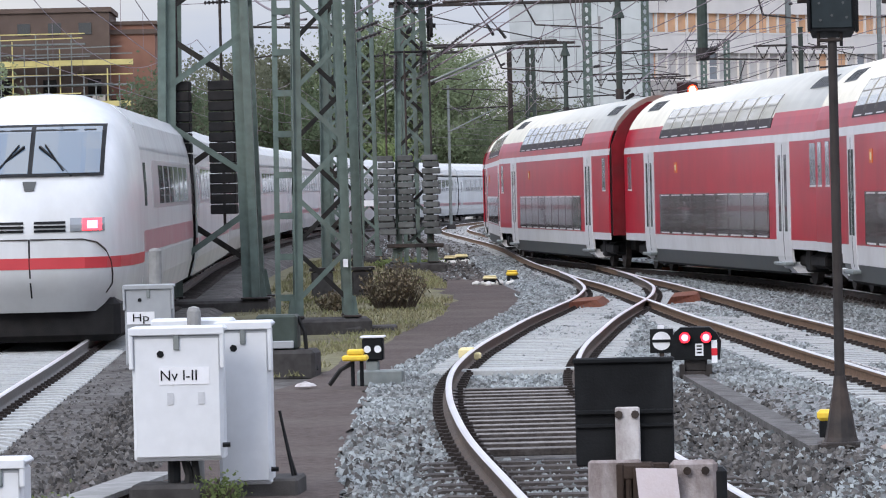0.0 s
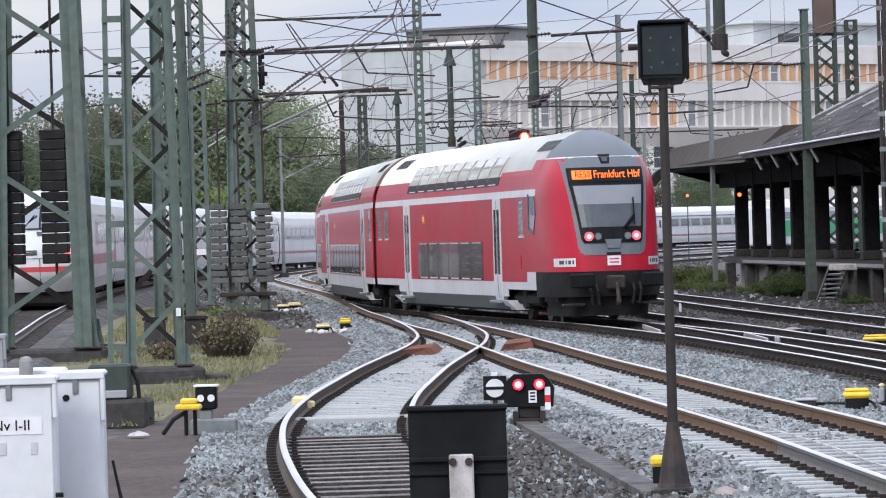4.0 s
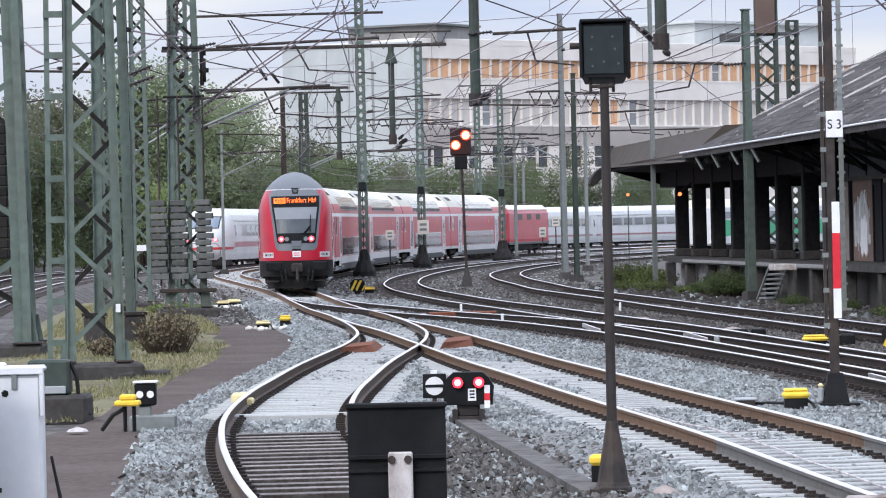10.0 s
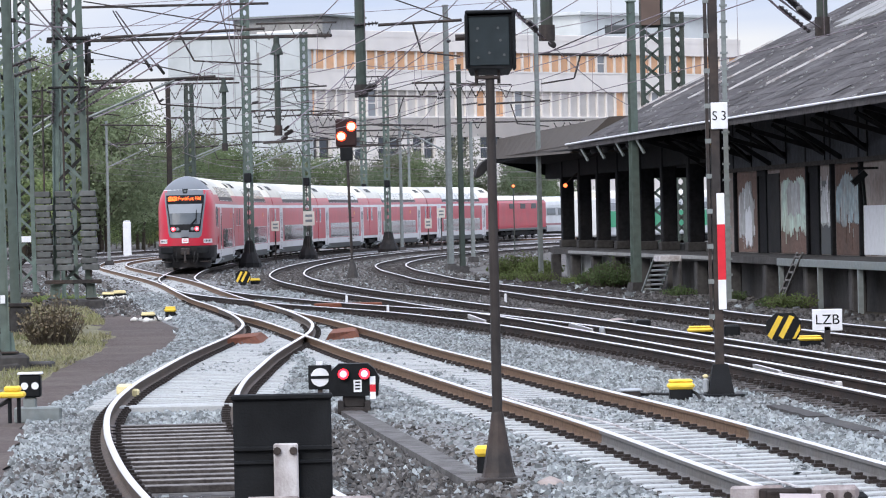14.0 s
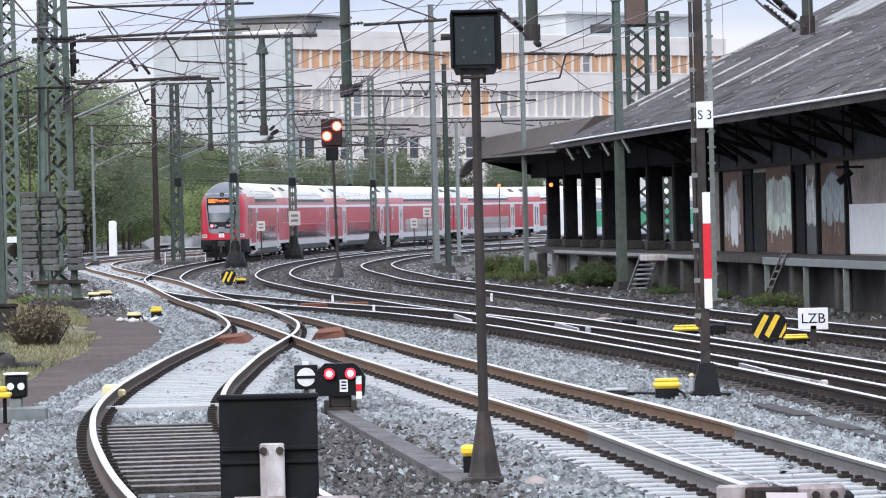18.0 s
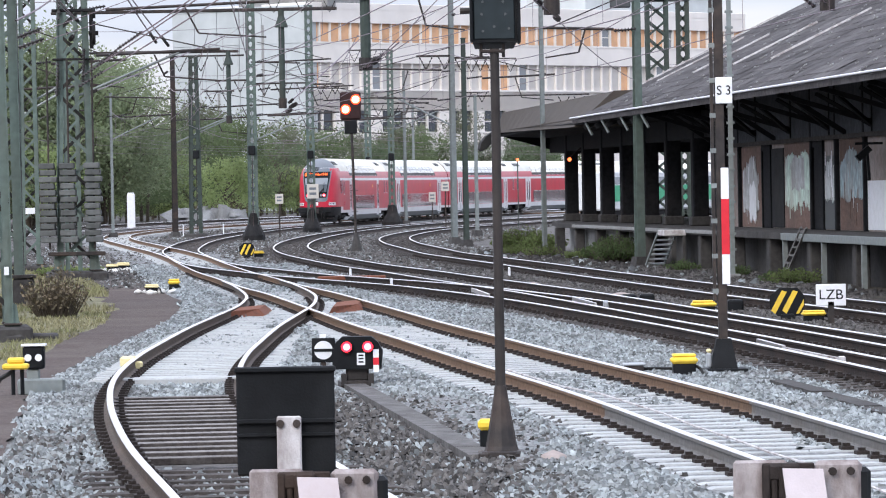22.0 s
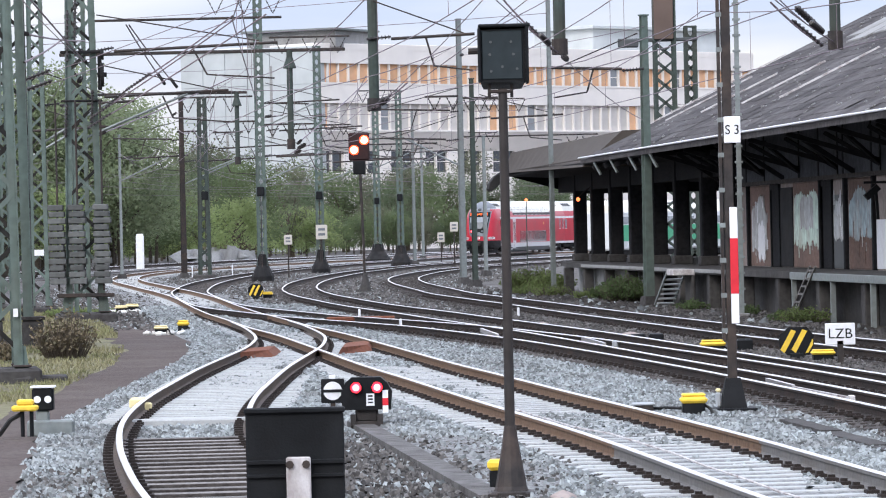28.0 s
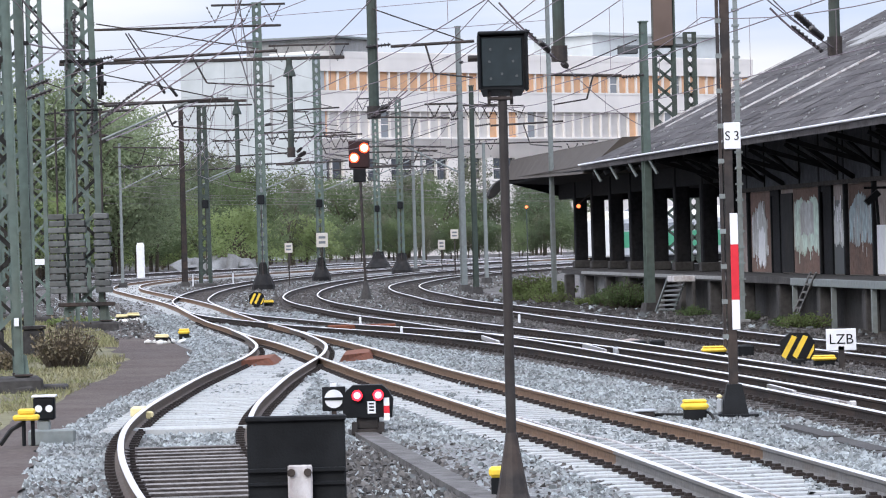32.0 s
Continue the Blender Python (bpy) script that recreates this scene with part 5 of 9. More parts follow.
# ---- masts, poles and overhead line ----
def lattice_mast(x, y, height, w0, w1, panel, leg=0.1, turn=0.0, material=GREEN, lace=0.06, foot=1.0, label="green lattice mast on a concrete foot", name="lattice_mast", z=None, depth=1.0, big=False, cone=0, solid=False, gap=0.0, shade_mat=None, gusset=0.0):
    shade_mat = shade_mat or material
    base = rise(y) if z is None else z
    mast = thing(name, pose(x, y, base, 0, 0, turn), label, "catenary mast", "overhead line masts")
    part("foundation", Shape().box(-w0 / 2 - 0.25 * foot, w0 / 2 + 0.25 * foot, -w0 * depth / 2 - 0.2 * foot, w0 * depth / 2 + 0.2 * foot, -0.3, 0.17 * foot, 0.05), CONCRETE_DARK, mast, "dark concrete foundation")

    if cone:
        part("conical_foot", Shape().lathe([(cone, 0), (cone, 0.3), (cone * 0.55, 0.9), (cone * 0.4, 1.5), (0.02, 1.52)], 10, (0, 0, -0.05)), BLACK_SOFT, mast, "dark conical foot")

    def corner(sx, sy, h):
        w = w0 + (w1 - w0) * h / height
        return Vector((sx * w / 2, sy * w * depth / 2, h))
    for sx in (-1, 1):
        for sy in (-1, 1):
            s = Shape()
            a, b = corner(sx, sy, 0.1), corner(sx, sy, height)
            s.bar(a, b, leg, 0.02 if not (big or solid) else leg * 0.6).bar(a + Vector((-sx * leg / 2, 0, 0)), b + Vector((-sx * leg / 2, 0, 0)), 0.02, leg)
            part("leg", s, material, mast)
    for face in range(4):
        s, h, k = Shape(), 0.5, 0
        while h < height - panel * 0.6:
            w = w0 + (w1 - w0) * h / height
            top = min(height, h + panel * w / w0 if not big else h + panel)
            ends = {0: ((-1, -1), (1, -1)), 1: ((1, -1), (1, 1)), 2: ((1, 1), (-1, 1)), 3: ((-1, 1), (-1, -1))}[face]
            a, b = ends if k % 2 == 0 else ends[::-1]
            lo_, hi_ = corner(*a, h + (top - h) * gap), corner(*b, top - (top - h) * gap)
            s.bar(lo_, hi_, 0.03, lace)
            if big:
                s.bar(corner(*b, h), corner(*a, top), 0.03, lace)
            h, k = top, k + 1
        # faces 1 and 2 take the darker material as painted shade
        part("lattice", s, shade_mat if face in (1, 2) else material, mast, "diagonals with shade put in their dark colour" if face in (1, 2) and shade_mat is not material else "")
    if gusset:
        for sx in (-1, 1):
            for sy in (-1, 1):
                a = corner(sx, sy, 0.1)
                part("foot_gusset", Shape().add([(a.x - leg * 0.9, a.y - 0.02, 0.1), (a.x + leg * 0.9, a.y - 0.02, 0.1), (a.x + leg * 0.45, a.y - 0.02, 0.1 + gusset), (a.x - leg * 0.45, a.y - 0.02, 0.1 + gusset),
                                                 (a.x - leg * 0.9, a.y + 0.02, 0.1), (a.x + leg * 0.9, a.y + 0.02, 0.1), (a.x + leg * 0.45, a.y + 0.02, 0.1 + gusset), (a.x - leg * 0.45, a.y + 0.02, 0.1 + gusset)],
                                                [(0, 1, 2, 3), (7, 6, 5, 4), (0, 4, 5, 1), (1, 5, 6, 2), (2, 6, 7, 3), (3, 7, 4, 0)]), material, mast)
                part("base_plate", Shape().box(a.x - leg * 1.1, a.x + leg * 1.1, a.y - leg * 1.1, a.y + leg * 1.1, 0.02 + 0.17 * foot, 0.06 + 0.17 * foot, 0.01), STEEL_DARK, mast)
    part("cap", Shape().box(-w1 / 2 - 0.04, w1 / 2 + 0.04, -w1 * depth / 2 - 0.04, w1 * depth / 2 + 0.04, height - 0.06, height + 0.02), material, mast)
    return mast


def beam_pole(x, y, height, wide=0.22, material=GALV, label="grey steel pole on a concrete foot", name="catenary_pole", foot=True, taper=0.75):
    """An H-section pole."""
    pole = thing(name, pose(x, y, rise(y), 0, 0, 20), label, "pole", "overhead line masts")
    s, w, f, b = Shape(), wide / 2, 0.03, 0.02
    o = [(-w, -w), (w, -w), (w, -w + f), (b, -w + f), (b, w - f), (w, w - f), (w, w), (-w, w), (-w, w - f), (-b, w - f), (-b, -w + f), (-w, -w + f)]
    s.v = [(x, y_, 0) for x, y_ in o] + [(x * taper, y_ * taper, height) for x, y_ in o]
    s.f = [(i, (i + 1) % 12, 12 + (i + 1) % 12, 12 + i) for i in range(12)] + [tuple(range(11, -1, -1)), tuple(range(12, 24))]
    w = wide
    part("post", s, material, pole)
    if foot:
        part("foundation", Shape().add([(-0.3, -0.3, -0.3), (0.3, -0.3, -0.3), (0.3, 0.3, -0.3), (-0.3, 0.3, -0.3), (-0.2, -0.2, 0.3), (0.2, -0.2, 0.3), (0.2, 0.2, 0.3), (-0.2, 0.2, 0.3)],
                                       [(3, 2, 1, 0), (4, 5, 6, 7), (0, 1, 5, 4), (1, 2, 6, 5), (2, 3, 7, 6), (3, 0, 4, 7)]), CONCRETE_DARK, pole)
    part("cap", Shape().box(-w * 0.5, w * 0.5, -w * 0.5, w * 0.5, height, height + 0.05, 0.01), material, pole)
    return pole


def insulator(shape, p, q, n=6, r=0.07):
    """A string of insulator sheds between two points."""
    p, q = Vector(p), Vector(q)
    shape.tube(p, q, r * 0.4, 6)
    for i in range(n):
        a, b = p.lerp(q, (i + 0.25) / n), p.lerp(q, (i + 0.6) / n)
        shape.tube(a, b, r, 8, r2=r * 0.55)


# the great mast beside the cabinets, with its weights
big = lattice_mast(-11.75, 87.1, 15, 1.95, 1.35, 1.95, 0.28, 4, GREEN, 0.12, 1.2, "broad green lattice mast with dark tension weights", "anchor_mast", solid=True, gap=0.17, shade_mat=LATTICE_SHADE, gusset=0.7)
for dx in (-0.55, 0.38):
    wgt = thing("tension_weight", pose(-11.75 + dx, 86.5, 2.0), "stack of dark cast tension weights hung in the mast", "weight", "tension weights")
    for i in range(13):
        part("weight_disc", Shape().box(-0.27, 0.27, -0.2, 0.2, i * 0.215, i * 0.215 + 0.20, 0.02), BLACK_SOFT, wgt)
    part("rod", Shape().tube((0, 0, -0.3), (0, 0, 6.0), 0.03), STEEL_DARK, wgt)
m2 = lattice_mast(-7.75, 71.6, 15, 0.98, 0.62, 0.95, 0.14, 8, GREEN, 0.08, 1.3, "green lattice mast with a side ladder on a concrete block", big=False, shade_mat=LATTICE_SHADE, gusset=0.5)
part("ladder_post", Shape().bar((-0.78, -0.42, -0.1), (-0.66, -0.3, 12), 0.09), GREEN, m2, "thin side post of the ladder")
for i in range(10):
    part("rung", Shape().bar((-0.77, -0.42, 0.6 + i * 0.70), (-0.44, -0.42, 0.6 + i * 0.70), 0.06, 0.11), GREEN, m2)
part("tag", Shape().box(0.35, 0.43, -0.56, -0.54, 1.1, 1.24), WHITE, m2, "white tag")
twin = lattice_mast(-9.8, 95.0, 15, 0.92, 0.62, 0.9, 0.2, 4, GREEN, 0.08, 1.0, "green lattice mast on stepped concrete piers", shade_mat=LATTICE_SHADE, gusset=0.55)
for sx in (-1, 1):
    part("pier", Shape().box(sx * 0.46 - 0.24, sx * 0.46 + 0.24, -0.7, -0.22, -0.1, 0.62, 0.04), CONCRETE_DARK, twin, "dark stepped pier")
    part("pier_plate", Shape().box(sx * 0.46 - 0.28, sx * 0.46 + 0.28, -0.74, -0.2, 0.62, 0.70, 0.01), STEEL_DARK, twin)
m3 = lattice_mast(-10.75, 125.5, 15.5, 1.15, 0.66, 1.1, 0.17, 6, GREEN, 0.095, 1.4, "green lattice mast with a wheel tensioner and grey weights", "tension_mast", shade_mat=LATTICE_SHADE, gusset=0.6)
for dx in (-0.72, -0.12, 0.62):
    wgt = thing("tension_weight", pose(-10.75 + dx, 124.75, 1.12), "stack of grey cast tension weights beside the mast", "weight", "tension weights")
    for i in range(12):
        part("weight_disc", Shape().box(-0.25 - 0.03 * (i % 2), 0.25 - 0.04 * (i % 3), -0.2, 0.2, i * 0.2, i * 0.2 + 0.17, 0.02), WEIGHT, wgt)
    part("rod", Shape().tube((0, 0, -0.2), (0, 0, 5.5), 0.03), STEEL_DARK, wgt)
    if dx < 0.5:
        continue
    part("tension_frame", Shape().box(dx * 0.9 - 0.06, dx * 0.9 + 0.06, -0.66, -0.5, 6.9, 7.95, 0.02).box(-0.62, 0.62, -0.66, -0.56, 8.0, 8.09, 0.02).box(-0.62, 0.62, -0.66, -0.56, 6.55, 6.62, 0.02), BLACK_SOFT, m3, "dark bracket of the tensioner")
    for px, z0, z1 in ((-0.42, 7.75, 9.3), (-0.18, 8.3, 9.6), (-0.5, 5.5, 6.5), (0.28, 5.9, 6.9)):
        st = Shape()
        insulator(st, (px, -0.7, z0), (px + 0.05, -0.66, z1), 9, 0.085)
        part("insulator_string", st, CERAMIC, m3, "black ribbed insulator string")
    part("lower_frame", Shape().box(-0.85, 0.85, -0.8, -0.68, 0.72, 0.84, 0.02), STEEL_DARK, m3)
    wh = part("tension_wheel", Shape().tube((dx - 0.05, -0.8, 7.35), (dx + 0.05, -0.8, 7.35), 0.36, 20).tube((dx - 0.04, -0.8, 7.95), (dx + 0.06, -0.8, 7.95), 0.16, 14), BLACK_SOFT, m3, "dark wheel of the tensioner")
    part("hub", Shape().tube((dx - 0.14, -0.8, 7.35), (dx + 0.14, -0.8, 7.35), 0.07, 10), BLACK_SOFT, wh)
m4 = lattice_mast(-13.6, 141, 15, 0.62, 0.46, 0.6, 0.13, 4, GREEN, 0.085, 1.2, "slim green lattice mast beside the express track", shade_mat=LATTICE_SHADE, gusset=0.4)
part("tag", Shape().box(-0.16, 0.16, -0.34, -0.32, 1.95, 2.15), WHITE, m4, "white tag")
lattice_mast(-15.6, 150, 15, 0.55, 0.44, 0.55, 0.13, 4, GREEN, 0.085, 1.2, "slim green lattice mast beside the express track", shade_mat=LATTICE_SHADE, gusset=0.4)
lattice_mast(-11.3, 131, 16, 0.5, 0.44, 0.5, 0.12, 4, GREEN, 0.08, 1.0, "slim green lattice mast behind the tension mast", shade_mat=LATTICE_SHADE)
lattice_mast(-9.75, 226, 15.5, 0.52, 0.46, 0.5, 0.15, 0, GREEN, 0.10, 1.0, "slim lattice mast on a dark conical foot", depth=0.6, cone=0.62)
lattice_mast(-7.65, 262, 14.2, 0.5, 0.46, 0.55, 0.14, 0, GREEN, 0.10, 1.0, "slim lattice mast with a grey number board", depth=0.6, cone=0.6)
lattice_mast(-14.0, 246, 10.6, 0.75, 0.5, 0.7, 0.2, 0, GREEN_DARK, 0.12, 1.2, "stout dark lattice mast on a broad foot")
lattice_mast(-2.94, 296, 12.4, 0.46, 0.42, 0.5, 0.15, 0, GREEN, 0.10, 1.2, "slim lattice mast far along the curve", depth=0.6, cone=0.75)
lattice_mast(-5.1, 330, 13.6, 0.55, 0.46, 0.55, 0.17, 0, GREEN, 0.11, 2.0, "dark lattice mast on a broad foot", cone=1)
beam_pole(-15.35, 248, 10.8, 0.30, STEEL_DARK, "dark steel pole on a concrete foot")
beam_pole(-12.3, 285, 9.1, 0.14, GALV, "thin grey steel pole beside the tracks")
beam_pole(-19.2, 250, 8.6, 0.16, GALV, "thin grey steel pole beside the tracks")
beam_pole(6.42, 130.5, 9.05, 0.27, GREEN, "grey-green steel pole beside the loading platform")
beam_pole(0.97, 199.5, 12.6, 0.27, GALV, "tall grey steel pole on a concrete foot")
beam_pole(1.46, 189.6, 9.4, 0.22, GREEN_DARK, "grey-green steel pole with a signal box")
beam_pole(4.15, 157.2, 14, 0.16, GALV, "tall thin grey pole by the platform end")
beam_pole(2.35, 228, 7.6, 0.18, GALV, "plain grey steel pole beside the tracks")
beam_pole(-1.6, 345, 9.6, 0.2, GALV, "thin street-lamp-like pole far off")
beam_pole(-2.0, 300, 11, 0.2, GALV, "thin grey steel pole beside the tracks")

# lattice poles right by the warehouse roof
for tx, ty, w, hh, p in ((11.08, 205, 1.02, 17.5, 0.85), (12.35, 205, 0.54, 12.3, 0.5)):
    tw = lattice_mast(tx, ty, hh, w, w, p, 0.15, 0, GREEN_DARK, 0.10, 1.0, "grey lattice tower behind the warehouse roof", "lattice_tower", big=True)
one("portal_sign", Shape().box(8.8, 12.7, 204.6, 205.2, 11.62, 11.78, 0.03).box(8.8, 9.8, 204.5, 205.1, 11.35, 11.75, 0.05), TRAIN_GREY, "grey gantry beam with a box behind the warehouse", "gantry")
one("tower_box", Shape().box(10.55, 11.5, 204.3, 205.7, 11.7, 19, 0.03), BROWN_FACADE, "dark boarded box on the lattice towers", "tower")


def v_hangers(parent, x0, y, z, n, gap, size=0.55, material=STEEL_DARK):
    """V-shaped insulator hangers in a row on a beam."""
    for i in range(n):
        x = x0 + i * gap
        s = Shape()
        insulator(s, (x - size / 2, y, z), (x, y, z - size), 4, 0.05)
        insulator(s, (x + size / 2, y, z), (x, y, z - size), 4, 0.05)
        part("v_hanger", s, material, parent)


def cross_beam(y, x0, x1, z, thick=0.22, drops=(), hangers=None, label="brown steel cross beam of the overhead line", posts=()):
    b = thing("cross_beam", pose(0, y, 0), label, "overhead beam", "overhead line beams")
    part("beam", Shape().box(x0, x1, -thick / 2, thick / 2, z - thick / 2, z + thick / 2, 0.02), STEEL_DARK, b)
    for x, zb, r in drops:
        d = part("drop_tube", Shape().tube((x, 0, z), (x, 0, zb + 0.35), r, 10).lathe([(r * 2.1, 0.0), (r * 2.1, 0.05), (r, 0.4)], 10, (x, 0, z - 0.65)), GREEN_DARK, b)
        part("tube_cap", Shape().tube((x, 0, zb), (x, 0, zb + 0.36), r * 1.35, 10), STEEL_DARK, d)
    for x, zb in posts:
        part("post", Shape().box(x - 0.12, x + 0.12, -0.12, 0.12, zb, z), GREEN_DARK, b)
    if hangers:
        v_hangers(b, *hangers)
    return b


# beams across the tracks, at their distances
cross_beam(150, -12.6, -5.6, 10.3, 0.09, label="thin brown upper arm from the lattice masts")
cross_beam(150, -12.4, -7.4, 7.65, 0.09, label="thin brown lower arm from the lattice masts")
cross_beam(150, -13.6, -3.35, 9.1, 0.12, [(-5.35, 5.55, 0.11)], label="long brown cross beam from the lattice masts")
cross_beam(200, -14.2, -9.2, 9.4, 0.13, [(-9.7, 5.95, 0.11)], label="brown cross beam with a drop tube")
cross_beam(262, -10.6, -5.55, 14.98, 0.12, hangers=(-9.8, 0, 14.9, 3, 1.75, 0.95))
cross_beam(226, -12.2, -8.2, 15.5, 0.12, hangers=(-12.0, 0, 15.45, 3, 1.55, 0.9))
cross_beam(296, -5.15, -0.2, 8.9, 0.11, hangers=(-4.9, 0, 8.8, 3, 1.1, 0.74))
cross_beam(300, -6.0, -2.8, 12.85, 0.09, hangers=(-5.5, 0, 12.8, 3, 1.2, 0.8))
cross_beam(300, -8.1, -6.0, 10.15, 0.08, hangers=(-7.5, 0, 10.1, 2, 1.1, 0.75))
cross_beam(280, 2.1, 5.7, 11.42, 0.08, hangers=(2.7, 0, 11.36, 3, 1.3, 0.85))
cross_beam(300, 2.0, 4.1, 9.68, 0.07, hangers=(2.5, 0, 9.64, 2, 1.1, 0.7))
cross_beam(246, -15.6, -11.0, 10.78, 0.10, hangers=(-14.8, 0, 10.72, 3, 1.25, 0.85))
cross_beam(228, 1.2, 8.6, 7.7, 0.08, hangers=(7.2, 0, 7.6, 4, 0.85, 0.6))
cross_beam(120, -2.2, 2.2, 14.4, 0.2, [(-1.87, 5.95, 0.15)], label="drop tube of the overhead line")
cross_beam(95, 0.8, 4.2, 14.8, 0.2, [(2.76, 6.38, 0.14)], label="drop tube of the overhead line")
cross_beam(80, 5.6, 9.6, 14.8, 0.2, [(7.6, 5.72, 0.11)], label="drop tube of the overhead line")


def cantilever(x, y, z, reach, drop, label="brown hinged cantilever with insulators"):
    """A registration arm: a long tube with an insulator, a steady arm and a stay."""
    c = thing("cantilever_arm", pose(x, y, 0), label, "cantilever", "overhead line arms")
    s = Shape()
    sg = 1 if reach > 0 else -1
    insulator(s, (0, 0, z), (sg * 0.7, 0, z + 0.02 * reach), 7, 0.07)
    part("insulator", s, CERAMIC, c)
    part("tube", Shape().tube((sg * 0.7, 0, z), (reach, 0, z + 0.03 * abs(reach)), 0.045, 8), STEEL_DARK, c)
    part("stay", Shape().tube((sg * 0.2, 0, z + 1.1), (reach * 0.9, 0, z + 0.04 * abs(reach)), 0.02, 6), STEEL_DARK, c)
    part("steady_arm", Shape().tube((reach * 0.55, 0, z), (reach * 0.62, 0, z - drop), 0.03, 6).tube((reach * 0.62, 0, z - drop), (reach * 0.98, 0, z - drop - 0.15), 0.025, 6), STEEL_DARK, c)
    return c


cantilever(-10.4, 125, 8.05, 5.6, 0.75)
cantilever(-2.05, 119.8, 8.0, 3.1, 0.8)
cantilever(6.4, 130.2, 7.4, -2.9, 0.7)
cantilever(-13.3, 141, 8.0, -4.4, 0.8)
cantilever(-9.4, 226, 8.2, 5.2, 0.9)
cantilever(-7.5, 262, 8.4, 4.6, 0.9)
cantilever(1.2, 199.5, 8.3, -4.2, 0.9)
cantilever(1.6, 189.6, 7.6, 4.0, 0.9)
cantilever(-15.2, 248, 8.4, -4.2, 0.9)


def wire_run(name_label, pts, r, sag=0.0, n=10):
    s = Shape()
    out = []
    for a, b in zip(pts, pts[1:]):
        a, b = Vector(a), Vector(b)
        for i in range(n):
            k = i / n
            out.append(a.lerp(b, k) - Vector((0, 0, sag * 4 * k * (1 - k))))
    out.append(Vector(pts[-1]))
    s.wire(out, r)
    return one("overhead_wire", s, WIRE, name_label, "wire", "overhead wires")


def catenary(line_name, y0, y1, span=55.0, z_contact=5.7, z_carry=7.3):
    """Contact wire, carrying wire and droppers over a track."""
    pts = []
    y = y0
    while y <= y1:
        p, _ = at_distance(LINES[line_name], y)
        pts.append(p)
        y += span
    wire_run("thin taut contact wire over the track", [(p.x + (0.25 if i % 2 else -0.25), p.y, p.z + z_contact) for i, p in enumerate(pts)], 0.010, 0.02, 6)
    wire_run("sagging carrying wire over the track", [(p.x + (0.25 if i % 2 else -0.25), p.y, p.z + z_carry) for i, p in enumerate(pts)], 0.011, 0.9, 12)
    s = Shape()
    for i, (a, b) in enumerate(zip(pts, pts[1:])):
        oa, ob_ = (0.25 if i % 2 else -0.25), (-0.25 if i % 2 else 0.25)
        for k in (0.12, 0.3, 0.5, 0.7, 0.88):
            p = a.lerp(b, k)
            x = p.x + oa + (ob_ - oa) * k
            s.tube((x, p.y, p.z + z_contact), (x, p.y, p.z + z_carry - 0.9 * 4 * k * (1 - k)), 0.007, 4, caps=False)
    one("dropper_wires", s, WIRE, "thin dropper wires of the catenary", "wire", kind="stuff")


for nm, a, b, sp in (("main", 15, 345, 55), ("commuter", 30, 410, 52), ("loop", 25, 340, 52), ("goods", 42, 310, 53), ("express", 20, 440, 58), ("outer", 45, 440, 56), ("siding", 24, 105, 40)):
    catenary(nm, a, b, sp)

# anchor wires that slant across the view, with their insulators
SLANTS = (((-13.4, 125, 6.9), (-2.0, 120, 10.6)), ((-13.2, 124, 6.6), (-1.0, 118, 10.3)), ((-7.7, 71, 7.3), (-10.6, 125, 7.8)), ((-11.7, 87, 8.3), (-7.6, 71.6, 7.2)),
          ((-10.6, 125, 7.4), (-16.5, 160, 4.9)), ((-10.6, 125, 8.2), (-17.5, 170, 5.9)), ((-1.87, 120, 6.0), (3.2, 96, 8.6)), ((-1.87, 120, 6.0), (2.2, 94, 8.9)), ((2.76, 95, 6.4), (-0.4, 82, 8.6)),
          ((2.76, 95, 6.4), (6.3, 130, 5.8)), ((7.6, 80, 5.85), (4.4, 70, 7.4)), ((7.6, 80, 5.85), (5.6, 76, 7.2)), ((-5.4, 150, 5.4), (-3.0, 160, 7.2)), ((-5.4, 150, 5.4), (1.0, 199, 8.2)),
          ((-7.65, 262, 10), (1.0, 200, 11.5)), ((-9.75, 226, 12.6), (-7.65, 262, 12.8)), ((-16, 246, 9.6), (-9.75, 226, 12)), ((-20, 170, 9.4), (-9.8, 226, 11.6)), ((-24, 160, 10.4), (6, 150, 11.4)),
          ((-18, 230, 9.2), (14, 220, 9.0)), ((-20, 140, 8.9), (4.1, 157, 10.6)), ((-9.8, 226, 8.9), (1.0, 199, 9.9)), ((0.97, 199, 10.9), (6.4, 130, 8.7)))
for a, b in SLANTS:
    wire_run("slanting dark anchor wire above the tracks", [a, b], 0.012, 0.15, 6)
    s = Shape()
    a, b = Vector(a), Vector(b)
    u = (b - a).normalized()
    insulator(s, a + u * 1.2, a + u * 2.1, 6, 0.075)
    one("line_insulator", s, CERAMIC, "dark ribbed insulator in an anchor wire", "insulator", "wire insulators")
HEAVY = (((-10.55, 125, 7.75), (-7.6, 72, 7.3)), ((-7.5, 72, 7.1), (-5.2, 60, 8.4)), ((-2.05, 119.8, 5.95), (-0.9, 119, 6.7)), ((2.6, 94.8, 6.5), (1.4, 94, 7.7)), ((7.35, 79.9, 5.8), (6.3, 79, 6.6)), ((-11.4, 87, 8.1), (-9.4, 86.5, 7.6)))
HEAVY += (((-5.12, 150, 5.75), (-2.9, 170, 8.72)), ((-10.64, 130, 5.69), (-7.37, 150, 8.19)), ((-8.86, 135, 7.42), (-9.69, 130, 9.1)), ((-8.53, 136, 7.35), (-9.6, 130, 9.09)))
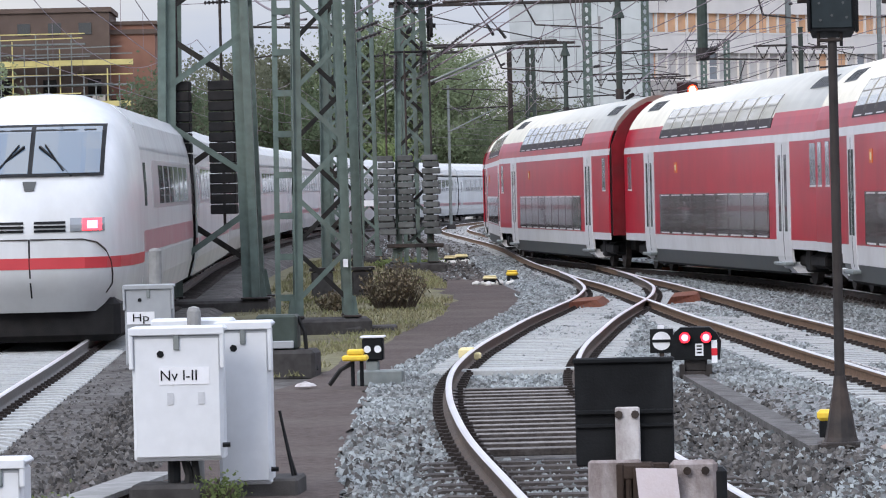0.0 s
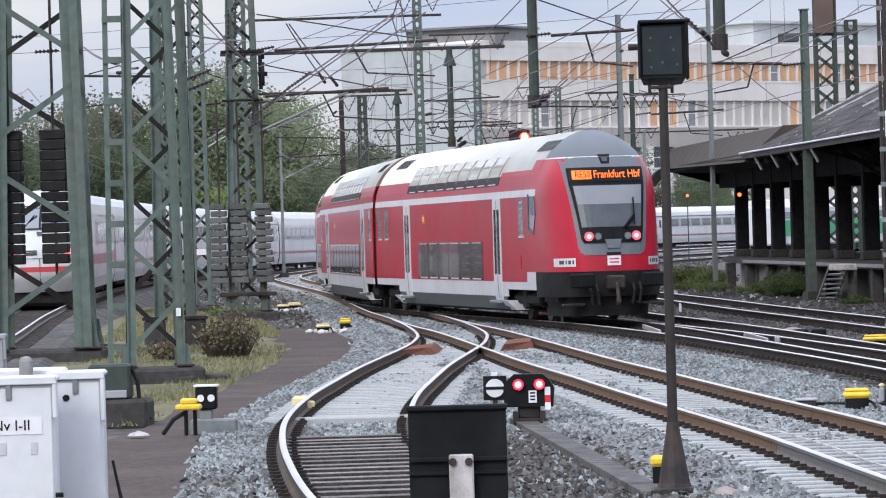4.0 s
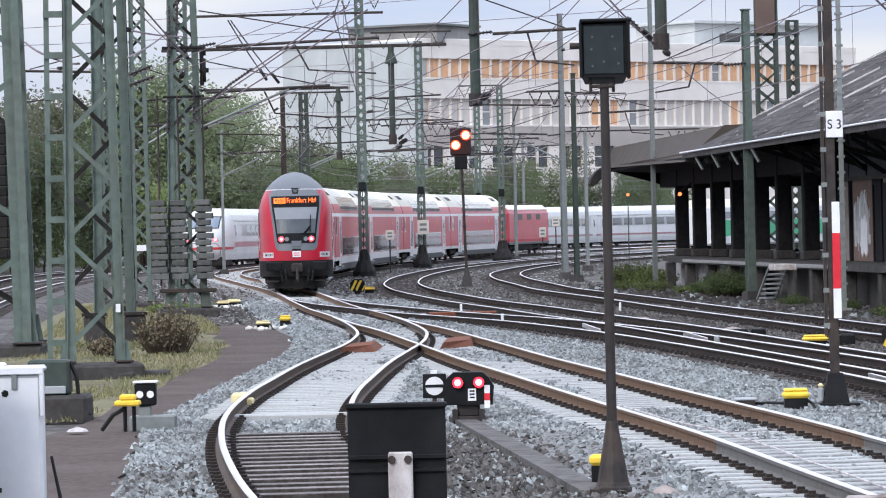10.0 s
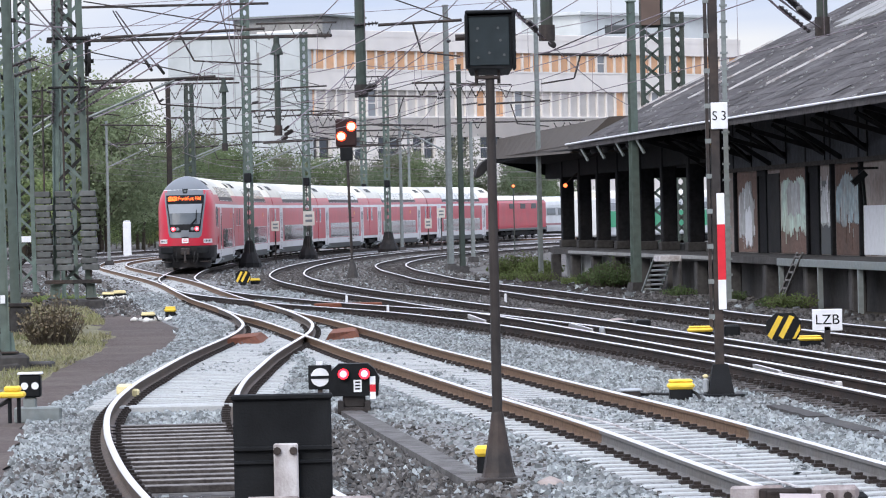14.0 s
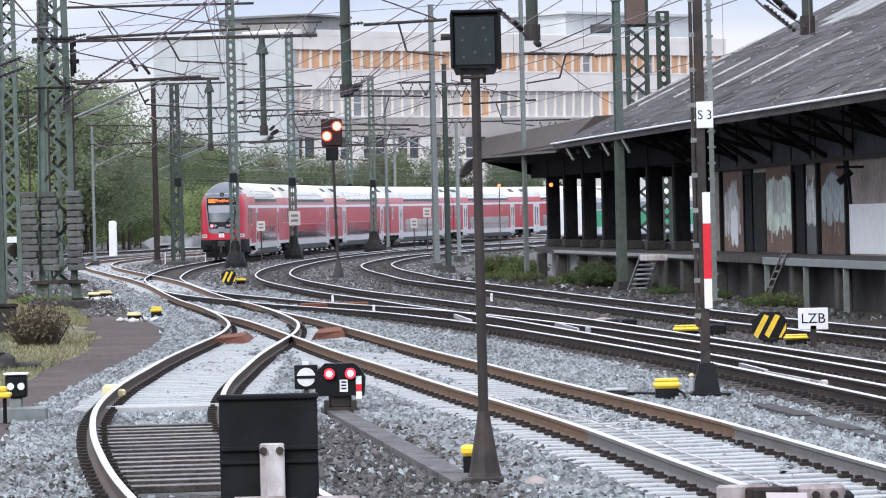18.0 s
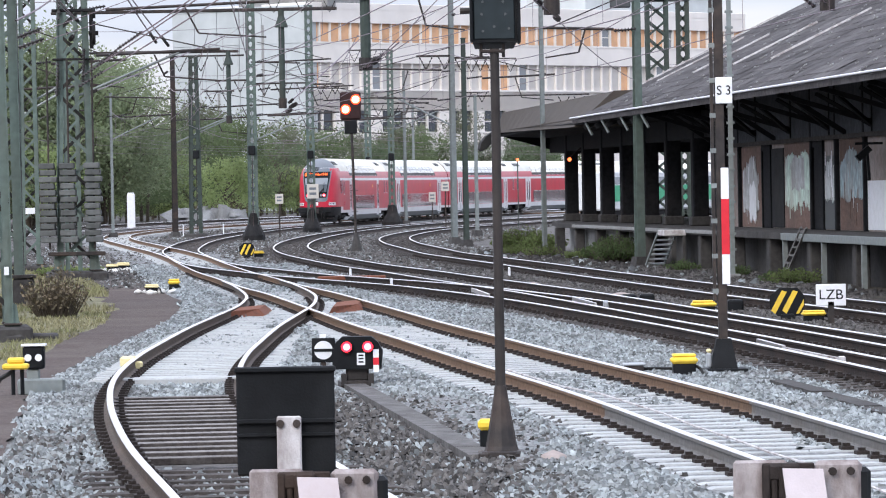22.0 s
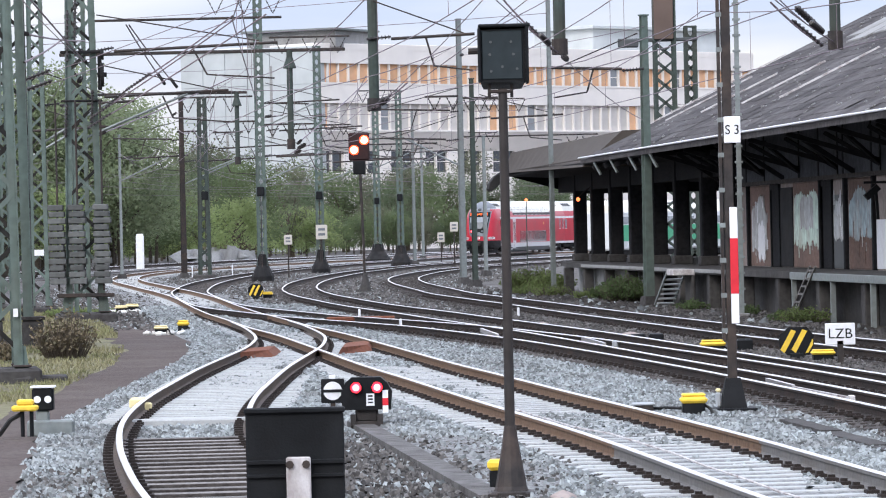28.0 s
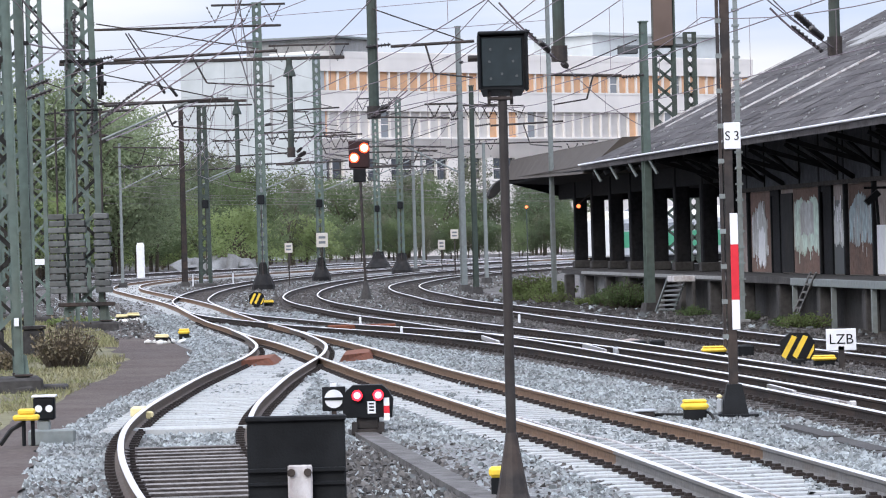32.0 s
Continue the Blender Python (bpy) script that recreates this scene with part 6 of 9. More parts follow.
HEAVY += (((-10.4, 124.4, 6.05), (-5.6, 122, 9.0)), ((-10.5, 124.4, 5.75), (-5.0, 122, 8.9)), ((-9.35, 94.6, 7.1), (-10.5, 124.3, 8.35)), ((-11.0, 86.9, 7.75), (-8.1, 71.6, 6.6)))
HEAVY += (((-8.87, 76, 5.70), (-9.87, 80, 6.16)), ((-8.87, 76, 5.70), (-7.96, 72, 5.39)), ((-11.12, 124.4, 8.47), (-7.53, 76, 5.64)), ((-9.23, 124, 6.88), (-5.98, 122, 8.88)), ((-9.23, 124, 6.88), (-10.11, 124.4, 6.24)))
for a, b in HEAVY:
    s = Shape()
    a, b = Vector(a), Vector(b)
    u = (b - a).normalized()
    insulator(s, a, a + u * 0.95, 8, 0.055)
    one("line_insulator", s, CERAMIC, "stout dark ribbed insulator on the overhead line", "insulator", "wire insulators")
    wire_run("anchor wire with a stout insulator", [tuple(a), tuple(b)], 0.022, 0.05, 5)


for x, y, z, reach in ((-13.5, 141, 7.0, 3.2), (-15.4, 150, 6.4, 3.4), (-11.2, 131, 6.9, 4.6), (-15.2, 248, 6.9, 4.4), (-13.8, 246, 7.6, 4.8), (-9.6, 226, 6.7, 4.6), (-9.6, 226, 9.6, 4.2), (-7.5, 262, 6.9, 4.8), (-7.5, 262, 10.6, -3.8),
                       (-2.9, 296, 8.0, 4.6), (-5.0, 330, 8.8, 4.4), (0.97, 199.5, 6.9, -3.6), (-19.1, 250, 7.2, 4.0), (-12.2, 285, 7.8, 3.6)):
    arm = cantilever(x, y, z + rise(y), reach, 0.7, "galvanised hinged cantilever with dark insulators")
    part("diagonal_tube", Shape().tube((0, 0, z + rise(y) - 1.3), (reach * 0.72, 0, z + rise(y) + 0.05), 0.04, 8), GALV, arm, "pale diagonal tube")
for x, y, z in ((-8.6, 262, 9.3), (-6.5, 262, 9.2), (-10.8, 226, 8.6), (-8.6, 226, 8.4), (-14.6, 246, 8.6), (-12.5, 246, 8.5), (-3.9, 296, 7.6), (-1.9, 296, 7.5), (0.2, 199.5, 8.9), (1.9, 199.5, 8.8)):
    hb = thing("hanger_beam", pose(x, y, rise(y)), "short brown beam with V-shaped insulators", "overhead beam", "overhead line beams")
    part("beam", Shape().box(-0.9, 0.9, -0.05, 0.05, z, z + 0.1, 0.01), STEEL_DARK, hb)
    v_hangers(hb, -0.45, 0, z, 2, 0.9, 0.6)
for x, y in ((-9.45, 226), (-7.35, 262), (-13.6, 246), (-2.64, 296), (-4.8, 330)):
    sb = thing("switch_gear", pose(x, y, rise(y)), "small dark switch box on the mast", "switch box", "mast switch boxes")
    part("case", Shape().box(-0.5, -0.12, -0.42, -0.2, 4.6, 5.1, 0.04), BLACK, sb)
    part("rod", Shape().tube((-0.3, -0.35, 0.4), (-0.3, -0.35, 4.6), 0.025, 6), STEEL_DARK, sb)


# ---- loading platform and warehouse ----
# board colour darkened to paint the shade under the eave
EAVE_SHADE_BOARD = surface("eave_shaded_boards", (0.060, 0.064, 0.074), 0.85, 0, 0.3, 5, (0.03, 0.03, 0.034), 0.6, 1.2, bump=0.3, streaks=4)
HALL = Matrix.Translation((10.1, 95.7, 0)) @ Matrix.Rotation(math.atan2(0.0868, 1), 4, "Z")
# inside HALL's space y runs along the platform, x away from the tracks


def hall_thing(name, label, category, group="", kind=""):
    return thing(name, HALL.copy(), label, category, group, kind)


platform = hall_thing("loading_platform", "long concrete loading platform with stained front wall", "platform", kind="structure")
DECK = [(0.0, -45), (0.0, 58), (0.35, 66), (1.0, 73), (2.2, 80), (14, 80), (14, -45)]
part("deck", Shape().add([(x, y, z) for z in (1.02, 1.2) for x, y in DECK], [(6, 5, 4, 3, 2, 1, 0), (7, 8, 9, 10, 11, 12, 13)] + [(i, (i + 1) % 7, 7 + (i + 1) % 7, 7 + i) for i in range(7)]), CONCRETE_DARK, platform, "dark platform deck")
# the dark concrete also carries part of the shade under the deck
part("front_wall", Shape().box(0.75, 1.0, -45, 50, -0.2, 1.02), CONCRETE_DARK, platform, "stained front wall under the deck, shade partly in its dark colour")
part("far_wall", Shape().add([(0.5, 40, -0.2), (0.5, 60, -0.2), (2.4, 79, -0.2), (2.9, 79, -0.2), (0.5, 40, 1.02), (0.5, 60, 1.02), (2.4, 79, 1.02), (2.9, 79, 1.02)], [(0, 1, 5, 4), (1, 2, 6, 5), (2, 3, 7, 6)]), CONCRETE, platform, "stained concrete front wall")
part("edge_strip", Shape().box(-0.03, 0.12, 22, 58, 1.06, 1.17, 0.01), CONCRETE, platform, "pale worn platform edge")
for i in range(18):
    y = -40 + i * 6.1
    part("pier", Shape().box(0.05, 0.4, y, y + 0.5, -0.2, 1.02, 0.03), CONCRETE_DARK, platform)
part("near_edge_rail", Shape().box(-0.08, 0.1, -45, 12.4, 1.0, 1.19, 0.01), GALV, platform, "grey steel edge of the near ramp")
for y in (12.2, 6.6, 1.4, -4):
    part("edge_post", Shape().box(-0.06, 0.06, y - 0.06, y + 0.06, -0.1, 1.0), GALV, platform)
stair = hall_thing("platform_stair", "short concrete stair up to the platform", "stairs")
for i in range(7):
    part("step", Shape().box(-0.62, -0.06, 33.6 - i * 0.40, 33.95 - i * 0.40, 0.06 + i * 0.15, 0.12 + i * 0.15, 0.01), WHITE, stair)
for x in (-0.64, -0.08):
    part("stringer", Shape().bar((x, 34.0, 0.0), (x, 31.0, 1.1), 0.04, 0.09), GALV, stair)
part("landing", Shape().box(-0.66, 0.0, 29.6, 31.0, 0.98, 1.16, 0.02), WORN_WHITE, stair)
part("landing_wall", Shape().box(-0.1, 0.0, 29.6, 31.0, -0.05, 0.98, 0.02), CONCRETE_DARK, stair)
LAD = (-0.28, 10.9, -0.05, 8.7)
lad = hall_thing("ladder", "rusty steel ladder leaning at the platform", "ladder")
for du in (0, 0.75):
    part("stile", Shape().bar((LAD[0], LAD[1] + du, -0.05), (LAD[2], LAD[3] + du, 1.35), 0.05), RUST_GREY, lad)
for i in range(7):
    k = (i + 0.5) / 7
    x, y, z = LAD[0] + (LAD[2] - LAD[0]) * k, LAD[1] + (LAD[3] - LAD[1]) * k, -0.05 + 1.4 * k
    part("rung", Shape().bar((x, y, z), (x, y + 0.75, z), 0.045), RUST_GREY, lad)

hall = hall_thing("warehouse", "old brick goods warehouse with dark roof and graffiti", "warehouse")
wall = part("front_wall", Shape().box(2.0, 2.35, -45, 36, 1.2, 5.9), PLASTER, hall, "sooty plastered brick wall")
part("back_wall", Shape().box(13.6, 14.0, -45, 46, 0, 6), PLASTER, hall)
part("end_wall", Shape().box(2.0, 14, 35.7, 36.1, 1.2, 5.9), PLASTER, hall)
# dark strip stands in for the eave's shadow on the upper wall
part("upper_boarding", Shape().box(1.9, 2.03, -45, 36, 3.72, 5.9), EAVE_SHADE_BOARD, hall, "boarded upper wall, eave shade put in its dark colour")
part("upper_gable", Shape().add([(0.5, 50.2, 4.9), (13, 50.2, 4.9), (13, 50.2, 10.0), (0.5, 50.2, 5.2)], [(0, 1, 2, 3), (3, 2, 1, 0)]), TIMBER_DARK, hall)


def bay_panel(y0, y1, z0, z1, mat, label, out=0.02, name="painted_panel"):
    return part(name, Shape().box(2.0 - out, 2.05, min(y0, y1), max(y0, y1), z0, z1), mat, hall, label)


def bay_door(y0, y1, label="doorway panel, the opening's shade in its near-black colour"):
    # a near-black panel paints the darkness of the opening
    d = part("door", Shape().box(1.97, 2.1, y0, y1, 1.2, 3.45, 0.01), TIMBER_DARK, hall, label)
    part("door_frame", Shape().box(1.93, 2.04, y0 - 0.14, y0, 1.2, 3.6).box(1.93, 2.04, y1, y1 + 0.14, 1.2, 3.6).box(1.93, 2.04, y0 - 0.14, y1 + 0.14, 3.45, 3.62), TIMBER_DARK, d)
    return d


for y in (35.2, 31.35, 18.9, 15.2, 11.2, 5.4, 0.0, -5.4, -10.8, -16.2, -21.6, -27, -32.4, -37.8):
    part("wall_pier", Shape().box(1.88, 2.02, y - 0.1, y + 0.1, 1.2, 5.6, 0.02), TIMBER_DARK, hall)
bay_door(25.9, 27.2)
bay_panel(23.7, 25.8, 1.22, 3.5, BLACK_SOFT, "dark grey boarded door leaf", 0.03)
bay_door(17.4, 18.8)
bay_door(-6, -3)
bay_panel(27.4, 31.2, 1.22, 3.6, BRICK, "bare brick panel", 0.02)
bay_panel(18.95, 23.5, 1.22, 3.6, BRICK, "bare brick panel", 0.03)
bay_panel(15.4, 17.2, 1.22, 3.2, TRAIN_GREY, "grey boarded door leaf", 0.025)
bay_panel(11.3, 14.9, 1.22, 3.6, BRICK, "bare brick panel", 0.03)
bay_panel(1.0, 11.1, 1.24, 2.5, WHITE, "whitewashed lower wall", 0.025)
bay_panel(-12, -6.5, 1.3, 2.95, WHITEWASH, "whitewashed lower wall", 0.025)
def paint_patch(y0, y1, z0, z1, mat, label, seed, out=0.04):
    """Sprayed paint with a ragged top and runs at the bottom."""
    rd, sh = random.Random(seed), Shape()
    n = max(8, int((y1 - y0) / 0.09))
    tops, lows = [z1] * (n + 1), [z0] * (n + 1)
    for i in range(n + 1):
        k = i / n
        tops[i] = z1 - (z1 - z0) * (0.22 * abs(2 * k - 1) ** 3 + 0.10 * rd.random() + 0.06 * math.sin(9 * k + seed))
        lows[i] = z0 + (z1 - z0) * (0.12 * rd.random() ** 2 + 0.10 * abs(math.sin(5 * k + seed)))
    for i in range(n + 1):
        y = y0 + (y1 - y0) * i / n
        sh.v += [(2.0 - out, y, lows[i]), (2.0 - out, y, tops[i]), (2.02, y, tops[i]), (2.02, y, lows[i])]
    for i in range(n):
        k = 4 * i
        sh.f += [(k, k + 4, k + 5, k + 1), (k + 1, k + 5, k + 6, k + 2), (k + 3, k + 7, k + 4, k)]
    return part("graffiti", sh, mat, hall, label)


paint_patch(28.1, 30.9, 1.5, 3.25, WHITEWASH, "white dripping graffiti", 1)
paint_patch(28.5, 29.7, 1.3, 2.6, WHITE, "thick white graffiti paint", 2, 0.046)
paint_patch(19.0, 23.4, 1.65, 3.42, PAINT_MINT, "pale mint graffiti over brick", 3)
paint_patch(20.2, 22.3, 2.2, 3.3, WHITEWASH, "whitish graffiti patch", 4, 0.046)
paint_patch(15.5, 17.1, 1.9, 3.05, WHITEWASH, "white graffiti lines", 5)
paint_patch(11.4, 14.8, 1.9, 3.35, PAINT_BLUE, "grey-blue graffiti over brick", 6)
# graffiti as drips and blots of paint
random.seed(5)
for (a, b), mat in (((28.0, 30.9), WHITE), ((28.0, 30.9), WHITEWASH), ((19.2, 23.3), WHITEWASH), ((19.2, 23.3), PAINT_MINT), ((15.6, 17.0), WHITE), ((11.4, 14.8), WHITEWASH), ((11.4, 14.8), BRICK)):
    for i in range(9):
        y = random.uniform(a, b)
        z = random.uniform(1.5, 3.2)
        h, w = random.uniform(0.15, 0.6), random.uniform(0.03, 0.09)
        part("graffiti_stroke", Shape().box(1.955, 1.965, y - w / 2, y + w / 2, z - h / 2, z + h / 2), mat, hall)
sg = part("wall_lantern", Shape().bar((1.30, 8.9, 3.05), (1.62, 8.9, 3.32), 0.22, 0.16).bar((1.55, 8.9, 3.3), (1.6, 8.9, 2.5), 0.07).box(1.25, 1.95, 8.88, 8.94, 3.4, 3.46), BLACK, hall, "dark lantern on a wall bracket")

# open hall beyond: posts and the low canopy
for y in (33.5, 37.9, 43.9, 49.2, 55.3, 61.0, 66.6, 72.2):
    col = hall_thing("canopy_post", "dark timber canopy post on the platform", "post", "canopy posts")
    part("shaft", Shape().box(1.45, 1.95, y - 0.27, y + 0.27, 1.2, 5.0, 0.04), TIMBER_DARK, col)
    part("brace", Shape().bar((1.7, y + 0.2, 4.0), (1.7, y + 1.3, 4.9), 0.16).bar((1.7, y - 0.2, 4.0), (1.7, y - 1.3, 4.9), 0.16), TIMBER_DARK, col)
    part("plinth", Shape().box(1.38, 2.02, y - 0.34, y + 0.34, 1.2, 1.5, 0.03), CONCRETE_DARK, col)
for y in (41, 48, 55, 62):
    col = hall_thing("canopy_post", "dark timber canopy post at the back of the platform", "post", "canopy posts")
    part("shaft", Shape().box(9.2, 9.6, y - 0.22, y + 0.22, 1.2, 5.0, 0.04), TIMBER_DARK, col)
can = hall_thing("platform_canopy", "low platform canopy with deep brown fascia", "canopy")
fascia = part("fascia", Shape().box(-0.75, -0.7, 50.6, 77, 4.88, 4.92), FASCIA, can, "deep brown sloping fascia")
for i in range(16):
    ya, yb = 50.5 + i * 26.5 / 16, 50.5 + (i + 1) * 26.5 / 16 - 0.012
    sec = [(x0 + (x1 - x0) * (y - 50.5) / 26.5, y, z0 + (z1 - z0) * (y - 50.5) / 26.5) for y in (ya, yb) for x0, z0, x1, z1 in ((-0.8, 4.62, -0.8, 4.85), (-0.65, 4.62, -0.65, 4.85), (0.80, 5.85, -0.42, 5.68), (0.62, 5.85, -0.56, 5.68))]
    part("fascia_board", Shape().add(sec, [(0, 1, 2, 3), (7, 6, 5, 4), (0, 4, 5, 1), (1, 5, 6, 2), (2, 6, 7, 3), (3, 7, 4, 0)]), FASCIA, fascia)
part("canopy_roof", Shape().add([(0.64, 50.5, 5.74), (11, 50.5, 6.2), (11, 84, 6.0), (-0.55, 77, 5.58), (0.64, 50.5, 5.86), (11, 50.5, 6.35), (11, 84, 6.1), (-0.55, 77, 5.69)], HEX), FASCIA, can, "flat brown canopy roof")
part("gable_board", Shape().add([(-0.8, 50.5, 4.62), (2.4, 50.5, 4.62), (2.4, 50.5, 5.93), (0.62, 50.5, 5.87), (-0.8, 50.44, 4.62), (2.4, 50.44, 4.62), (2.4, 50.44, 5.93), (0.62, 50.44, 5.87)], HEX), FASCIA, can, "brown gable board")
part("soffit", Shape().add([(-0.7, 36, 4.7), (1.9, 36, 4.7), (1.9, 79, 4.6), (-0.7, 77, 4.7), (-0.7, 36, 4.78), (1.9, 36, 4.85), (1.9, 79, 4.75), (-0.7, 77, 4.8)], HEX), TIMBER_DARK, can, "boarded soffit, shade put in its near-black colour")
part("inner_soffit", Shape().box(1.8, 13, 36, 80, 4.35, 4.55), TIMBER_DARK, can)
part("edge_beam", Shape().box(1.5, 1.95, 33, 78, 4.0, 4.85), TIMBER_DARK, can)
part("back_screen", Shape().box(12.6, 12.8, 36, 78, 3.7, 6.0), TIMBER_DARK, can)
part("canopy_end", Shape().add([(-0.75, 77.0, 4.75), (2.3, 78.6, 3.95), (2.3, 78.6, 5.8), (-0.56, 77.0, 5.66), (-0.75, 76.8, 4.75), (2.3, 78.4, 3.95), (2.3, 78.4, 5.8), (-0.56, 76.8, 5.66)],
                               [(0, 1, 2, 3), (7, 6, 5, 4), (0, 4, 5, 1), (1, 5, 6, 2), (2, 6, 7, 3), (3, 7, 4, 0)]), TIMBER_DARK, can, "dark gable board")
HOOD = ((-0.7, 4.98), (-1.05, 4.88), (-1.3, 4.72), (-1.5, 4.46), (-1.57, 4.2), (-1.48, 4.1), (-1.3, 4.2), (-1.1, 4.4), (-0.7, 4.6))
part("corner_hood", Shape().add([(x, y, z) for y in (76.3, 77.3) for x, z in HOOD], [tuple(range(9)), tuple(range(17, 8, -1))] + [(i, 9 + i, 9 + (i + 1) % 9, (i + 1) % 9) for i in range(9)]), BLACK_SOFT, can, "dark drooping corner hood")
part("far_end_beam", Shape().box(2.2, 12.8, 78.2, 78.6, 3.95, 6.0), TIMBER_DARK, can)

roof = hall_thing("warehouse_roof", "long slope of worn dark roofing with pale ribs", "roof", kind="structure")
SLOPE = 0.48
part("deck", Shape().add([(-0.8, -45, 4.78), (11.6, -45, 4.78 + 12.4 * SLOPE), (11.6, 51, 4.88 + 12.4 * SLOPE), (-0.8, 51, 4.88), (-0.8, -45, 4.64), (11.6, -45, 4.64 + 12.4 * SLOPE), (11.6, 51, 4.74 + 12.4 * SLOPE), (-0.8, 51, 4.74)],
                         [(0, 1, 2, 3), (7, 6, 5, 4), (0, 4, 5, 1), (1, 5, 6, 2), (2, 6, 7, 3), (3, 7, 4, 0)]), ROOF_TILE, roof, "worn dark roofing felt")
part("back_slope", Shape().add([(11.6, -45, 4.78 + 12.4 * SLOPE), (24, -45, 4.78), (24, 49, 4.88), (11.6, 51, 4.88 + 12.4 * SLOPE)], [(0, 1, 2, 3), (3, 2, 1, 0)]), ROOF_TILE, roof)
gut = part("gutter", Shape().tube((-0.86, -45, 4.82), (-0.86, 51.1, 4.94), 0.028, 8), WHITE, roof, "pale metal gutter")
for y, v0, v1 in ((50.7, 1.6, 6.5), (46.5, 1.6, 4.6), (39.0, 1.7, 4.2), (30.8, 1.7, 4.3), (22.7, 1.5, 4.4), (13.5, 4.0, 5.2)):
    za, zb = 4.93 + (v0 + 0.8) * SLOPE, 4.93 + (v1 + 0.8) * SLOPE
    part("seam", Shape().bar((v0, y, za), (v1, y, zb), 0.13, 0.05), WORN_WHITE, roof, "pale roofing rib")
for y in range(36, 49, 3):
    part("rafter_tail", Shape().box(-0.85, 2.0, y - 0.06, y + 0.06, -0.16, 0.0), TIMBER_DARK, roof,
         m=Matrix.Translation((0, 0, 4.98)) @ Matrix.Rotation(-math.atan(SLOPE), 4, "Y"))
for y in range(-44, 36, 11):
    part("strut", Shape().bar((1.92, y + 2.6, 3.75), (0.4, y + 2.6, 4.75), 0.13), TIMBER_DARK, roof)
for y in range(-20, 35, 6):
    part("eave_truss", Shape().bar((1.9, y, 4.0), (-0.5, y, 4.72), 0.12).bar((1.9, y, 3.9), (0.7, y + 1.2, 4.75), 0.09).bar((1.9, y, 3.9), (0.7, y - 1.2, 4.75), 0.09), TIMBER_DARK, roof, "dark timber truss under the eave")
    part("wall_post", Shape().box(1.86, 1.95, y - 0.08, y + 0.08, 3.7, 5.4), BLACK, roof)
part("wall_plate", Shape().box(1.84, 1.9, -30, 35, 3.62, 3.74), WOOD_SLEEPER, roof, "long timber rail on the wall")
chips = Shape()
chip = random.Random(41)
for i in range(420):
    x, y, q = chip.uniform(-0.7, 9.0), chip.uniform(-18, 46), chip.uniform(0.015, 0.05)
    z = 4.825 + (y + 45) / 94 * 0.10 + (x + 0.8) * SLOPE
    chips.box(-q, q, -q, q, 0, 0.03, m=Matrix.Translation((x, y, z)) @ Matrix.Rotation(-math.atan(SLOPE), 4, "Y") @ Matrix.Rotation(chip.uniform(0, 3), 4, "Z"))
tagged(part("felt_chips", chips, CONCRETE, roof, "pale curled chips of roofing"), kind="stuff")
for y in (33.6, 38.4, 43.2, 47.6):
    part("bracket_tail", Shape().bar((-0.75, y, 4.75), (-0.55, y - 0.25, 4.3), 0.07), GALV, roof, "pale eave bracket")
for y0, y1, v0, v1 in ((30.5, 33.0, 6.2, 7.6), (33.2, 36.4, 6.0, 7.9), (36.6, 39.6, 6.6, 8.1)):
    za, zb = 4.90 + (v0 + 0.8) * SLOPE, 4.90 + (v1 + 0.8) * SLOPE
    part("pale_roof_sheet", Shape().add([(v0, y0, za), (v1, y0, zb), (v1, y1, zb), (v0, y1, za), (v0, y0, za + 0.05), (v1, y0, zb + 0.05), (v1, y1, zb + 0.05), (v0, y1, za + 0.05)], HEX), CONCRETE, roof, "grey patched roofing sheet")
part("ridge_box", Shape().box(7.6, 9.0, 30, 32, 8.7, 9.35, 0.05), WORN_WHITE, roof, "pale roof vent")
random.seed(11)
# felt courses, each a little proud
felt = Shape()
for i in range(24):
    x0 = -0.8 + i * 0.52
    for j in range(30):
        y0 = -20 + j * 2.3 + random.uniform(-0.2, 0.2)
        if y0 > 48.5:
            continue
        lift = 0.006 + random.random() * 0.014
        za = 4.80 + (y0 + 45) / 94 * 0.10 + (x0 + 0.8) * SLOPE
        felt.add([(x0, y0, za + lift), (x0 + 0.55, y0, za + 0.55 * SLOPE + lift * 0.4), (x0 + 0.55, y0 + 2.28, za + 0.55 * SLOPE + lift * 0.4 + 0.0024), (x0, y0 + 2.28, za + lift + 0.0024), (x0, y0, za - 0.01), (x0, y0 + 2.28, za - 0.01)],
                 [(0, 1, 2, 3), (4, 0, 3, 5)])
ob = part("felt_courses", felt, surface("roofing_felt_sheets", (0.06, 0.054, 0.055), 0.95, 0, 0.5, 5, (0.14, 0.135, 0.135), 0.6, 0.6, bump=0.5, bump_scale=12, per_island=0.3), roof)
tagged(ob, kind="stuff")
lamp = hall_thing("hall_lamp", "small warm lamp under the canopy", "lamp")
part("bulb", Shape().lathe([(0.02, 0), (0.07, 0.04), (0.08, 0.1), (0.03, 0.15)], 10, (0.95, 66.5, 3.55)), LAMP_WARM, lamp)
part("bracket", Shape().bar((0.95, 66.5, 3.7), (1.5, 67.2, 4.1), 0.04), STEEL_DARK, lamp)

sl = thing("street_lamp", pose(5.3, 262, rise(262)), "thin street lamp with warm light beyond the platform", "street lamp")
part("pole", Shape().tube((0, 0, -0.1), (0, 0, 4.2), 0.035, 8), GREEN_DARK, sl)
part("bulb", Shape().lathe([(0.03, 0), (0.10, 0.06), (0.09, 0.13), (0.03, 0.17)], 10, (0, 0, 4.2)), LAMP_WARM, sl)


